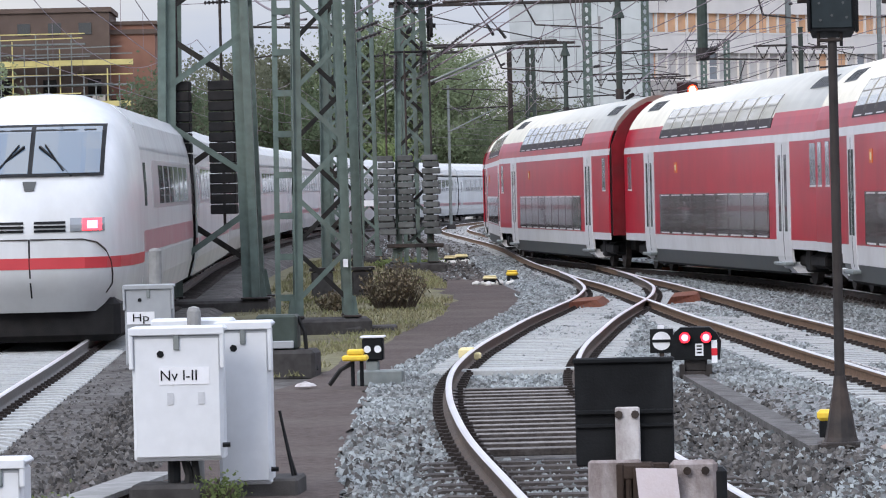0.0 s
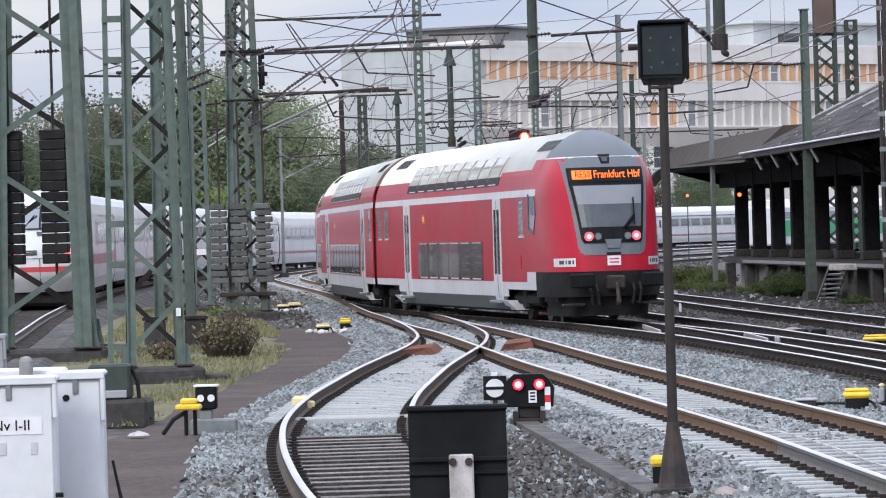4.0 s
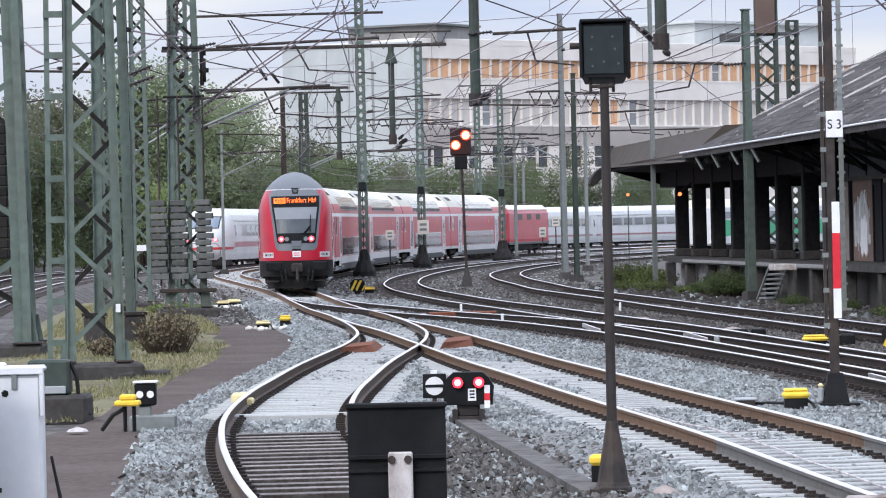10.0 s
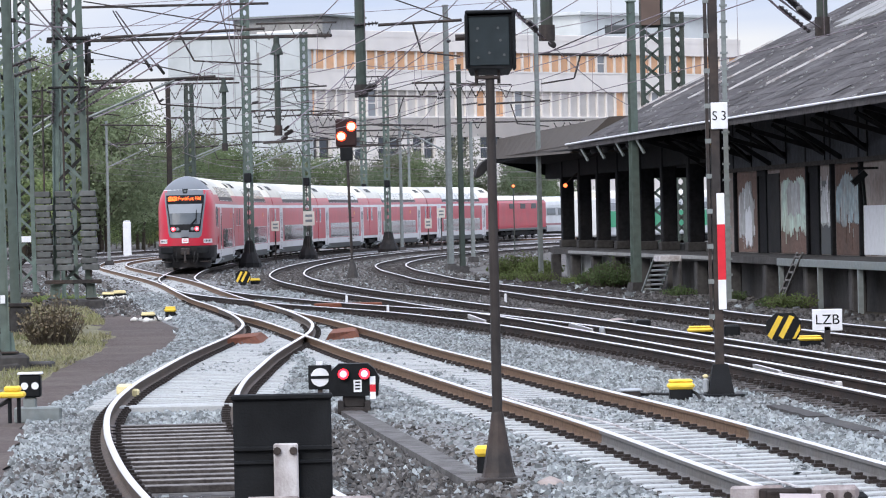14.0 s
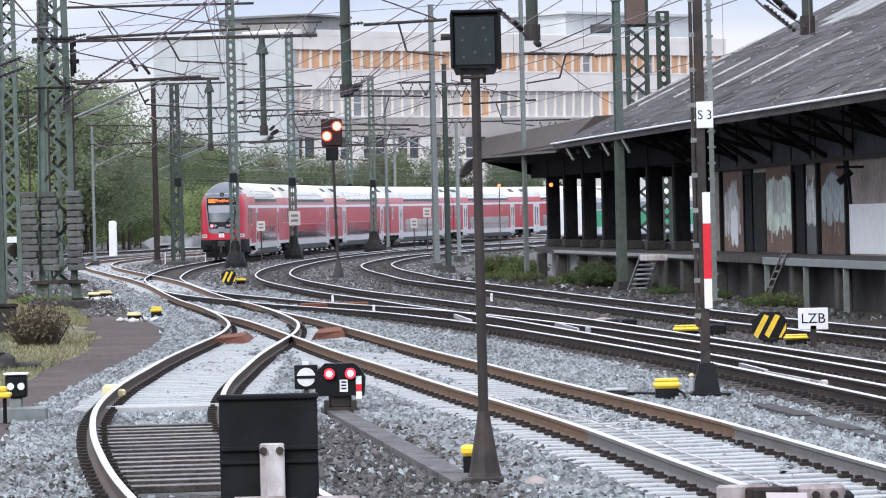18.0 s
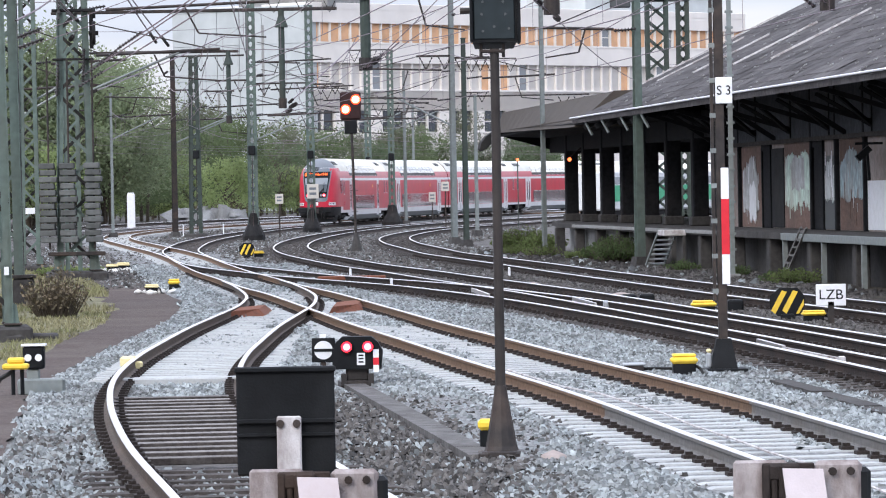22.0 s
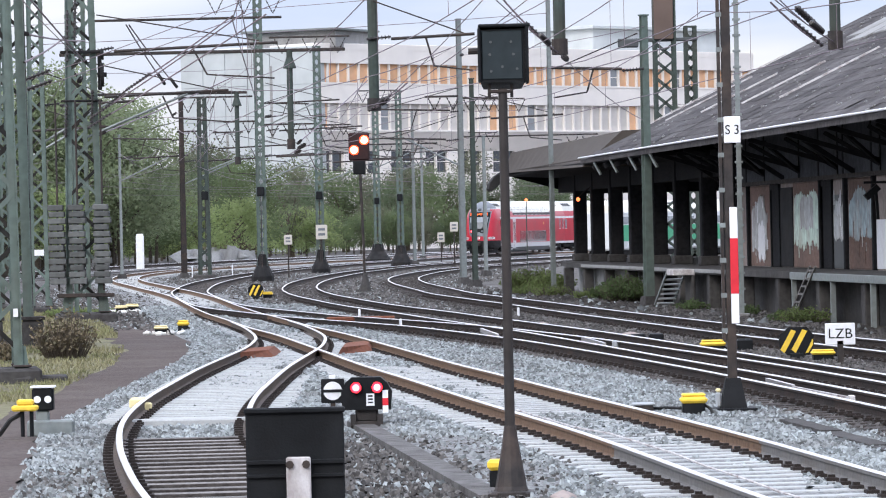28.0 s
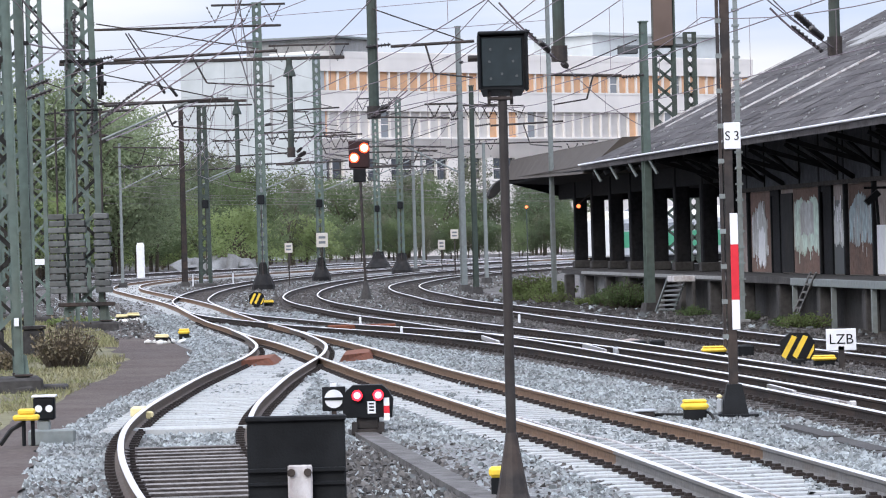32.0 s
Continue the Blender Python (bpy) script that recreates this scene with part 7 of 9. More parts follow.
# ---- signals, signs, cabinets and small trackside things ----
sig = thing("signal_mast", pose(0.565, 37.2, -0.02), "dark post with an unlit black signal head", "signal")
part("base_plate", Shape().box(-0.18, 0.18, -0.2, 0.2, 0.0, 0.06, 0.01).box(-0.21, -0.12, -0.22, 0.22, -0.04, 0.05, 0.01).box(0.12, 0.21, -0.22, 0.22, -0.04, 0.05, 0.01), STEEL_DARK, sig)
part("flared_base", Shape().lathe([(0.16, 0.05), (0.14, 0.1), (0.065, 0.54), (0.055, 0.62), (0.05, 0.64)], 12), STEEL_DARK, sig, "flared steel foot")
part("pole", Shape().tube((0, 0, 0.6), (0.0, 0, 3.64), 0.046, 14, 0.04), surface("dark_signal_post_paint", (0.032, 0.029, 0.028), 0.5, 0.1, 0.25, 8, (0.07, 0.055, 0.05), 0.5, 2, streaks=5), sig, "dark worn pole")
part("collar", Shape().box(-0.13, 0.09, -0.06, 0.06, 3.60, 3.63, 0.01).tube((-0.12, 0, 3.56), (-0.12, 0, 3.68), 0.015, 6).tube((0.08, 0, 3.56), (0.08, 0, 3.68), 0.015, 6), STEEL_DARK, sig)
head = part("signal_head", Shape().add([(-0.20, -0.10, 3.70), (0.20, -0.10, 3.69), (0.22, -0.10, 4.17), (-0.20, -0.10, 4.16), (-0.17, 0.16, 3.64), (0.17, 0.16, 3.64), (0.24, 0.16, 4.20), (-0.19, 0.16, 4.19)],
                                   [(0, 1, 2, 3), (7, 6, 5, 4), (0, 4, 5, 1), (1, 5, 6, 2), (2, 6, 7, 3), (3, 7, 4, 0)]), BLACK, sig, "black signal head")
part("glass_plate", Shape().box(-0.18, 0.18, -0.115, -0.102, 3.72, 4.15, 0.01), surface("dark_blue_green_signal_glass", (0.02, 0.028, 0.031), 0.25, 0, 0.15, 9, (0.035, 0.045, 0.05), 0.5, 3, bump=0, spec=0.3), head, "blue-green signal glass")
for lx, lz in ((-0.10, 4.05), (0.08, 4.05), (-0.11, 3.94), (0.10, 3.94), (0.0, 3.83), (0.13, 3.81), (-0.10, 3.79)):
    part("lens", Shape().tube((lx, -0.108, lz), (lx, -0.122, lz), 0.012, 10), TRAIN_GREY, head)
part("visor_bracket", Shape().tube((-0.30, 0.05, 3.98), (-0.18, 0.05, 3.98), 0.028, 8), STEEL_DARK, head)
part("visor_rim", Shape().box(-0.21, 0.25, -0.15, 0.16, 4.18, 4.21, 0.01).box(0.205, 0.235, -0.15, 0.16, 3.68, 4.19, 0.01).box(-0.215, -0.19, -0.15, 0.16, 3.70, 4.18, 0.01), BLACK, head)
pad = thing("yellow_track_device", pose(0.455, 38.2, -0.09), "small black device with yellow cap behind the signal post", "track device", "yellow-capped track devices")
part("cap", Shape().box(-0.09, 0.09, -0.1, 0.1, 0.26, 0.36, 0.03), YELLOW, pad)
part("body", Shape().box(-0.07, 0.07, -0.08, 0.08, 0, 0.27, 0.02), BLACK, pad)

# mast with the striped board
s3 = thing("signal_mast", pose(3.68, 53.6, 0), "dark square mast with number board and red-white stripe", "signal")
part("flared_base", Shape().add([(-0.17, -0.2, 0), (0.18, -0.2, 0), (0.18, 0.2, 0), (-0.17, 0.2, 0), (-0.09, -0.09, 0.42), (0.10, -0.09, 0.42), (0.10, 0.09, 0.42), (-0.09, 0.09, 0.42)],
                                [(3, 2, 1, 0), (4, 5, 6, 7), (0, 1, 5, 4), (1, 2, 6, 5), (2, 3, 7, 6), (3, 0, 4, 7)]).box(-0.27, 0.30, -0.25, 0.25, -0.05, 0.04, 0.01), BLACK, s3)
part("shaft", Shape().box(-0.058, 0.06, -0.06, 0.06, 0.4, 6.6, 0.01), STEEL_DARK, s3, "dark square shaft")
part("ladder_strip", Shape().box(-0.115, -0.075, -0.05, 0.05, 0.9, 6.6), STEEL_DARK, s3)
for i in range(12):
    part("clip", Shape().box(-0.12, -0.05, -0.06, 0.06, 1.0 + i * 0.45, 1.06 + i * 0.45), GALV, s3)
for z0, z1, mt in ((1.12, 1.50, WHITE), (1.50, 2.21, RED_SIGN), (2.21, 2.61, WHITE)):
    part("stripe_board", Shape().box(0.0, 0.10, -0.095, -0.075, z0, z1), mt, s3, "red and white board")
nb = part("number_board", Shape().box(-0.05, 0.165, -0.10, -0.08, 3.43, 3.77, 0.008), WHITE, s3, "white board lettered S 3")
lettering("letters", "S 3", 0.17, BLACK, nb, pose(0.058, -0.103, 3.595, 90, 0, 0), 0.17)
yb = part("side_box", Shape().box(-0.22, -0.15, -0.08, 0.08, 0.05, 0.24, 0.02), GREY_BOX, s3)
part("cap", Shape().box(-0.22, -0.15, -0.07, 0.07, 0.24, 0.29, 0.02), YELLOW_PALE, yb)
tp = thing("guide_pole", pose(7.9, 110.8, 0), "slim galvanised lattice pole by the platform", "pole")
part("shaft", Shape().box(-0.06, 0.06, -0.06, 0.06, 0.0, 10.5), GALV, tp)
for i in range(24):
    part("clip", Shape().box(-0.1, 0.1, -0.08, 0.08, 0.3 + i * 0.42, 0.36 + i * 0.42), GALV, tp)
part("foot", Shape().box(-0.2, 0.2, -0.2, 0.2, -0.05, 0.1, 0.02), CONCRETE, tp)

lzb = thing("letter_sign", pose(6.7, 70.8, 0), "white square sign lettered LZB on a dark post", "sign")
part("post", Shape().box(-0.05, 0.05, -0.02, 0.02, 0, 0.40), STEEL_DARK, lzb)
bd = part("board", Shape().box(-0.255, 0.255, -0.02, 0.0, 0.33, 0.70, 0.012), WHITE, lzb)
lettering("letters", "LZB", 0.24, BLACK, bd, pose(0, -0.023, 0.515, 90, 0, 0), 0.40)


def stripe_board(x, y, w, h, label):
    b = thing("striped_board", pose(x, y, 0), label, "marker board", "striped marker boards")
    a, c = w / 2, 0.28 * w
    o = [(-a, 0.06 + h * 0.3), (-a * 0.55, 0.06), (a * 0.75, 0.06), (a, 0.06 + h * 0.35), (a, 0.06 + h * 0.7), (a * 0.6, 0.06 + h), (-a * 0.45, 0.06 + h), (-a, 0.06 + h * 0.72)]
    bd = part("board", Shape().prism(o, -0.02, 0.02), BLACK, b)
    for k in (-0.62, 0.02, 0.66):
        z0, z1 = 0.1, 0.02 + h
        s = Shape().prism([(a * k - 0.16 * w, z0 + h * 0.12), (a * k - 0.04 * w, z0), (a * k + 0.30 * w, z1 - h * 0.06), (a * k + 0.16 * w, z1)] if k < 0.5 else
                          [(a * 0.5, z0), (a * 0.66, z0), (a * 0.95, z0 + h * 0.3), (a * 0.95, z0 + h * 0.52)], -0.028, -0.018)
        part("yellow_stripe", s, YELLOW, bd)
    part("foot", Shape().box(-0.12, 0.12, -0.1, 0.1, -0.02, 0.1, 0.02), BLACK, b)
    return b


stripe_board(6.27, 74.5, 0.62, 0.5, "black board with yellow stripes beside the loop track")
stripe_board(-7.45, 165.9, 0.6, 0.52, "black and yellow striped board by the mast foot")


def track_device(x, y, w, h, label="black track device with a yellow cap", turn=0, pale=False):
    d = thing("yellow_track_device", pose(x, y, rise(y), 0, 0, turn), label, "track device", "yellow-capped track devices")
    part("body", Shape().box(-w * 0.42, w * 0.42, -0.14, 0.14, -0.03, h * 0.6, 0.02), BLACK, d)
    part("cap", Shape().box(-w / 2, w / 2, -0.18, 0.18, h * 0.55, h * 0.85, 0.03).box(-w * 0.44, w * 0.44, -0.15, 0.15, h * 0.85, h, 0.03), YELLOW_PALE if pale else YELLOW, d, "yellow cap")
    part("cable", Shape().wire([(w * 0.4, 0, 0.12), (w * 0.6, -0.1, 0.08), (w * 0.7, -0.25, 0.0), (w * 0.9, -0.5, -0.03)], 0.02), RUBBER, d)
    return d


track_device(3.12, 52.7, 0.34, 0.27)
track_device(5.06, 78.9, 0.48, 0.25)
track_device(6.62, 73.2, 0.42, 0.19, "flat yellow cap beside the striped board")
track_device(-7.0, 166.5, 0.42, 0.25, "yellow track device beside the mast foot")
track_device(-6.72, 107.6, 0.30, 0.30, "black box with a yellow lid beside the path")
track_device(-7.2, 106.2, 0.36, 0.2, "pale yellow device on a white plate", pale=True)
track_device(-10.6, 142.2, 0.45, 0.24, "pale yellow device on a white plate", pale=True)
track_device(-10.85, 140.5, 0.42, 0.22, "pale yellow device on a white plate", pale=True)
rk = random.Random(31)
for x, y, w in ((-7.15, 106.1, 0.42), (-10.6, 141.5, 0.75), (-10.9, 140.3, 0.55)):
    heap = thing("rubble_heap", pose(x, y, 0), "low heap of white rubble on the path", "rubble", "white rubble heaps")
    for i in range(24):
        a, r, q = rk.uniform(0, 6.28), w * math.sqrt(rk.random()) * 1.2, rk.uniform(0.04, 0.11)
        part("rubble_stone", Shape().box(-q, q, -q * 0.8, q * 0.8, -q * 0.5, q * 0.5, q * 0.25), RUBBLE, heap,
             m=Matrix.Translation((r * math.cos(a), 1.6 * r * math.sin(a), 0.0)) @ Euler((rk.uniform(-0.5, 0.5), rk.uniform(-0.5, 0.5), a)).to_matrix().to_4x4())
cb = thing("cable_box", pose(2.53, 53.6, 0), "small flat grey box beside the track", "cable box")
part("body", Shape().box(-0.12, 0.12, -0.2, 0.2, -0.03, 0.10, 0.01), STEEL_DARK, cb)
part("lid", Shape().box(-0.14, 0.14, -0.22, 0.22, 0.10, 0.125, 0.01), GREY_BOX, cb, "grey lid")
part("lead", Shape().wire([(0.12, 0, 0.05), (0.3, -0.1, 0.06), (0.45, -0.3, 0.06), (0.6, -0.4, 0.08)], 0.02, 6), RUBBER, cb, "black cable to the yellow device")
one("line_conductor", Shape().wire([(0.9, 54, 0.055), (1.5, 48.9, 0.05), (1.82, 46.8, 0.07), (2.09, 44.8, 0.05), (2.3, 42.4, 0.065), (2.48, 40.3, 0.05), (2.69, 37.9, 0.06), (2.86, 36.1, 0.05), (3.16, 33.2, 0.06), (3.4, 30, 0.05), (3.8, 25, 0.05)], 0.012, 6), WORN_WHITE, "thin pale cable lying along the sleepers", "cable")
duct = thing("cable_duct", pose(0, 0, 0), "half-buried concrete cable duct beside the main track", "cable duct")
for i in range(9):
    ya = 50.2 - i * 1.1
    xa, xb = 4.12 + i * 0.068, 4.12 + (i + 1) * 0.068
    part("duct_lid", Shape().add([(x, y, z) for z in (-0.06, 0.035 + 0.006 * (i % 3)) for x, y in ((xa - 0.12, ya), (xa + 0.12, ya), (xb + 0.12, ya - 1.08), (xb - 0.12, ya - 1.08))], HEX), CONCRETE_DARK, duct)
one("pale_rod", Shape().bar((4.78, 59.2, 0.10), (5.26, 54.2, 0.10), 0.035).box(5.22, 5.30, 54.1, 54.3, 0.06, 0.14, 0.01).bar((4.9, 57.5, 0.02), (4.9, 57.5, 0.1), 0.03), WORN_WHITE, "thin pale rod beside the rail", "rod")
for x, y, w, h in ((4.35, 86.0, 0.3, 0.22), (4.02, 86.8, 0.3, 0.2), (5.75, 80.2, 0.3, 0.22), (5.2, 79.6, 0.6, 0.07), (4.05, 86.3, 0.6, 0.06), (3.35, 82.0, 0.12, 0.2)):
    one("point_motor_box", Shape().box(x - w / 2, x + w / 2, y - 0.2, y + 0.2, -0.02, h, 0.03), GREY_BOX if h < 0.1 or w < 0.2 else BLACK, "small trackside box at the points", "track device", "point machine boxes")

# clamp on the siding rail and its machine beside the path
one("rail_clamp", Shape().box(-4.30, -4.08, 56.7, 57.0, 0.06, 0.21, 0.03).box(-4.2, -4.0, 56.75, 56.95, 0.03, 0.14, 0.02), YELLOW_PALE, "pale yellow clamp on the siding rail", "rail clamp")
pm = thing("point_lamp", pose(-5.1, 51.4, 0), "black lantern with white dots beside a yellow-topped device", "point lamp")
part("lantern", Shape().box(0.02, 0.28, -0.1, 0.1, 0.28, 0.56, 0.02), BLACK, pm)
for dx in (0.085, 0.215):
    part("dot", Shape().tube((dx, -0.11, 0.42), (dx, -0.1, 0.42), 0.045, 12), WHITE, pm)
part("lantern_lid", Shape().box(0.0, 0.3, -0.12, 0.12, 0.56, 0.585, 0.005), WHITE, pm)
part("stand", Shape().box(0.06, 0.22, -0.06, 0.06, -0.03, 0.28, 0.02), GALV, pm)
part("plinth", Shape().box(-0.05, 0.52, -0.12, 0.16, -0.04, 0.16, 0.02), GALV, pm)
yd = thing("yellow_track_device", pose(-5.08, 50.6, 0), "yellow cap on dark legs beside the path", "track device", "yellow-capped track devices")
part("cap", Shape().box(-0.17, 0.14, -0.12, 0.12, 0.31, 0.38, 0.02).box(-0.11, 0.09, -0.1, 0.1, 0.38, 0.45, 0.02), YELLOW, yd)
for dx in (-0.05, 0.06):
    part("leg", Shape().tube((dx, 0, 0), (dx, 0, 0.32), 0.025, 8), BLACK, yd)
part("cable", Shape().wire([(-0.05, 0, 0.28), (-0.2, 0, 0.2), (-0.34, 0.05, 0.02)], 0.03), RUBBER, yd)
one("rag", Shape().lathe([(0.14, 0), (0.11, 0.03), (0.05, 0.045), (0.01, 0.06)], 7, (-5.75, 50.9, 0)), WORN_WHITE, "crumpled pale sheet on the path", "sheet")
# iron box at the foot of the mast with the ladder
gb = thing("switch_box", pose(-6.5, 54.6, 0), "grey-green open box with a pale tray on a concrete block", "switch box")
part("block", Shape().box(-0.55, 0.5, -0.3, 0.5, -0.1, 0.32, 0.05), CONCRETE_DARK, gb)
part("case", Shape().box(-0.28, 0.26, -0.2, 0.25, 0.32, 0.78, 0.03), GREEN_DARK, gb)
part("tray", Shape().box(-0.3, 0.22, -0.26, -0.18, 0.34, 0.44, 0.01), GREY_BOX, gb)
part("hose", Shape().wire([(0.25, 0, 0.75), (0.34, 0, 0.55), (0.36, 0, 0.3), (0.5, -0.1, 0.05)], 0.03, 6), RUBBER, gb)
one("concrete_slab", Shape().box(-8.5, -7.0, 70.9, 72.6, -0.1, 0.10, 0.05).box(-7.0, -6.5, 71.2, 72.0, -0.1, 0.08, 0.03), CONCRETE_DARK, "dark concrete slab round the mast foot", "concrete slab")

# dwarf signal with its round plate
dw = thing("dwarf_signal", pose(-0.98, 51.6, 0), "black dwarf signal with two lit red lamps", "signal")
part("housing", Shape().prism([(-0.30, 0.20), (0.30, 0.20), (0.32, 0.42), (0.26, 0.53), (0.18, 0.60), (-0.18, 0.60), (-0.26, 0.53), (-0.31, 0.42)], -0.14, 0.16), BLACK, dw)
for dx in (-0.125, 0.135):
    hood = part("lamp_hood", Shape().tube((dx, -0.14, 0.475), (dx, -0.2, 0.475), 0.075, 14, caps=False), BLACK, dw)
    part("red_lamp", Shape().tube((dx, -0.13, 0.475), (dx, -0.155, 0.475), 0.066, 14), SIGNAL_RED, hood, "lit red lamp")
    part("lamp_core", Shape().tube((dx, -0.15, 0.475), (dx, -0.16, 0.475), 0.042, 12), TAIL_CORE, hood)
part("plate", Shape().box(0.0, 0.10, -0.152, -0.142, 0.25, 0.40), WHITE, dw, "small white plate with dark bars")
for i in range(3):
    part("plate_bar", Shape().box(0.02, 0.08, -0.156, -0.150, 0.28 + i * 0.04, 0.30 + i * 0.04), BLACK, dw)
for z0, z1, mt in ((0.16, 0.25, WHITE), (0.25, 0.34, RED_SIGN), (0.34, 0.44, WHITE)):
    part("side_stripe", Shape().box(0.20, 0.27, -0.156, -0.142, z0, z1), mt, dw)
part("stand", Shape().box(-0.14, 0.14, -0.06, 0.08, 0.05, 0.22, 0.02).box(-0.2, 0.2, -0.1, 0.12, -0.03, 0.06, 0.01).box(-0.2, -0.13, -0.12, 0.14, 0.0, 0.14).box(0.13, 0.2, -0.12, 0.14, 0.0, 0.14), STEEL_DARK, dw)
dz = thing("round_signal_plate", pose(-1.40, 51.8, 0), "square black plate with a white barred disc", "signal")
part("plate", Shape().box(-0.145, 0.145, -0.02, 0.02, 0.28, 0.58, 0.008), BLACK, dz)
disc = part("disc", Shape().tube((0, -0.03, 0.43), (0, -0.02, 0.43), 0.115, 28), WHITE, dz)
part("bar", Shape().box(-0.125, 0.125, -0.038, -0.029, 0.412, 0.448), BLACK, disc)
part("stand", Shape().box(-0.03, 0.03, 0.0, 0.03, -0.02, 0.3), STEEL_DARK, dz)
one("white_stub", Shape().box(-1.45, -1.37, 51.9, 52.0, -0.02, 0.62), WHITE, "thin white stub behind the plate", "marker post")

# distant three-lamp signal
rs = thing("signal_mast", pose(-3.36, 180, 0), "tall thin signal post with three lit orange-red lamps", "signal")
part("pole", Shape().tube((0, 0, 0.2), (-0.12, 0, 5.3), 0.06, 10), STEEL_DARK, rs)
part("foot", Shape().lathe([(0.24, 0), (0.22, 0.2), (0.09, 0.75), (0.06, 0.8)], 10), CONCRETE_DARK, rs)
part("lower_box", Shape().box(-0.42, 0.12, -0.1, 0.2, 5.05, 5.65, 0.04), BLACK, rs)
# red tint paints the lamps' glow onto the black housing
hd = part("signal_head", Shape().box(-0.60, 0.30, 0.0, 0.3, 5.65, 6.85, 0.06), surface("red_lit_black_housing", (0.03, 0.014, 0.014), 0.5), rs, "dark signal head")
for lx, lz, r in ((0.08, 6.52, 0.21), (-0.36, 6.10, 0.21)):
    part("lamp", Shape().tube((lx, -0.04, lz), (lx, 0.02, lz), r, 18), SIGNAL_ORANGE, hd, "lit orange-red lamp")
    part("lamp_core", Shape().tube((lx, -0.05, lz), (lx, 0.0, lz), r * 0.72, 14), LAMP_CORE, hd)
for i in range(10):
    part("rung", Shape().bar((-0.16, -0.06, 0.8 + i * 0.45), (0.1, -0.06, 0.8 + i * 0.45), 0.02), STEEL_DARK, rs)

# boards far off along the curve
for x, y, z, w, h, lab in ((-7.55, 261.6, 2.1, 0.72, 0.9, "grey number board on the lattice mast"), (-8.75, 237, 1.9, 0.45, 0.55, "small grey board beside the track"), (-0.1, 300, 1.6, 0.5, 0.7, "small white board on a dark post"), (0.75, 265, 2.4, 0.5, 0.6, "small grey board beside the track")):
    b = thing("number_board", pose(x, y, rise(y)), lab, "sign", "small boards along the curve")
    part("board", Shape().box(-w / 2, w / 2, -0.03, 0, z, z + h, 0.01), BOARD, b)
    for i in range(2):
        part("writing_bar", Shape().box(-w * 0.3, w * 0.3, -0.036, -0.028, z + h * (0.25 + 0.35 * i), z + h * (0.42 + 0.35 * i)), CAB_GREY, b)
    part("post", Shape().box(-0.04, 0.04, 0.0, 0.05, -0.1, z + 0.1), STEEL_DARK, b)
mp = thing("marker_post", pose(-21.5, 297, rise(297)), "tall white concrete marker post beside the tracks", "marker post")
part("post", Shape().box(-0.28, 0.28, -0.15, 0.15, -0.1, 2.55, 0.05), WHITE, mp)
part("cap", Shape().box(-0.24, 0.24, -0.13, 0.13, 2.55, 2.65, 0.04), WHITE, mp)
for x, y in ((-15.0, 250), (-12.7, 252), (-2.45, 121), (-1.1, 105.5), (2.1, 118)):
    one("white_stub", Shape().box(x - 0.035, x + 0.035, y - 0.035, y + 0.035, rise(y) - 0.05, rise(y) + (0.26 if y < 200 else 0.7), 0.02), WHITE, "small white marker stub beside a rail", "marker post", "white marker stubs")

# rust-red wedge plates at the turnout
for x, y, ln, w in ((-3.7, 83.4, 2.6, 0.72), (-1.78, 86.0, 3.2, 0.7)):
    one("wedge_plate", Shape().add([(x - w / 2, y - ln, 0.0), (x + w / 2, y - ln * 0.4, 0.0), (x + w / 2, y + ln, 0.0), (x - w / 2, y + ln * 0.3, 0.0), (x - w * 0.38, y - ln * 0.9, 0.15), (x + w * 0.3, y - ln * 0.4, 0.15), (x + w * 0.3, y + ln * 0.8, 0.15), (x - w * 0.38, y + ln * 0.2, 0.15)],
                                   [(3, 2, 1, 0), (4, 5, 6, 7), (0, 1, 5, 4), (1, 2, 6, 5), (2, 3, 7, 6), (3, 0, 4, 7)]), RUST_RED, "rust-red wedge plate beside the turnout rail", "track plate", "wedge plates")
one("point_cover", Shape().box(-3.2, -1.35, 113.6, 114.4, -0.02, 0.17, 0.02), RUST_RED, "rust-red cover over the point rods", "track plate", "wedge plates")
one("white_sleeper", Shape().box(-4.0, -2.5, 53.0, 53.35, -0.05, 0.07, 0.02), CONCRETE_SLEEPER, "white painted crossbar between the siding rails", "sleeper")
for x, y, ln in ((4.75, 58.5, 1.4), (1.15, 93, 3.0), (3.1, 83.6, 2.6)):
    one("guard_rail", Shape().bar((x, y - ln, 0.14), (x - ln * 0.1, y + ln, 0.14), 0.05, 0.09), RAIL_TOP, "short bright guard rail at the points", "guard rail", "guard rails")


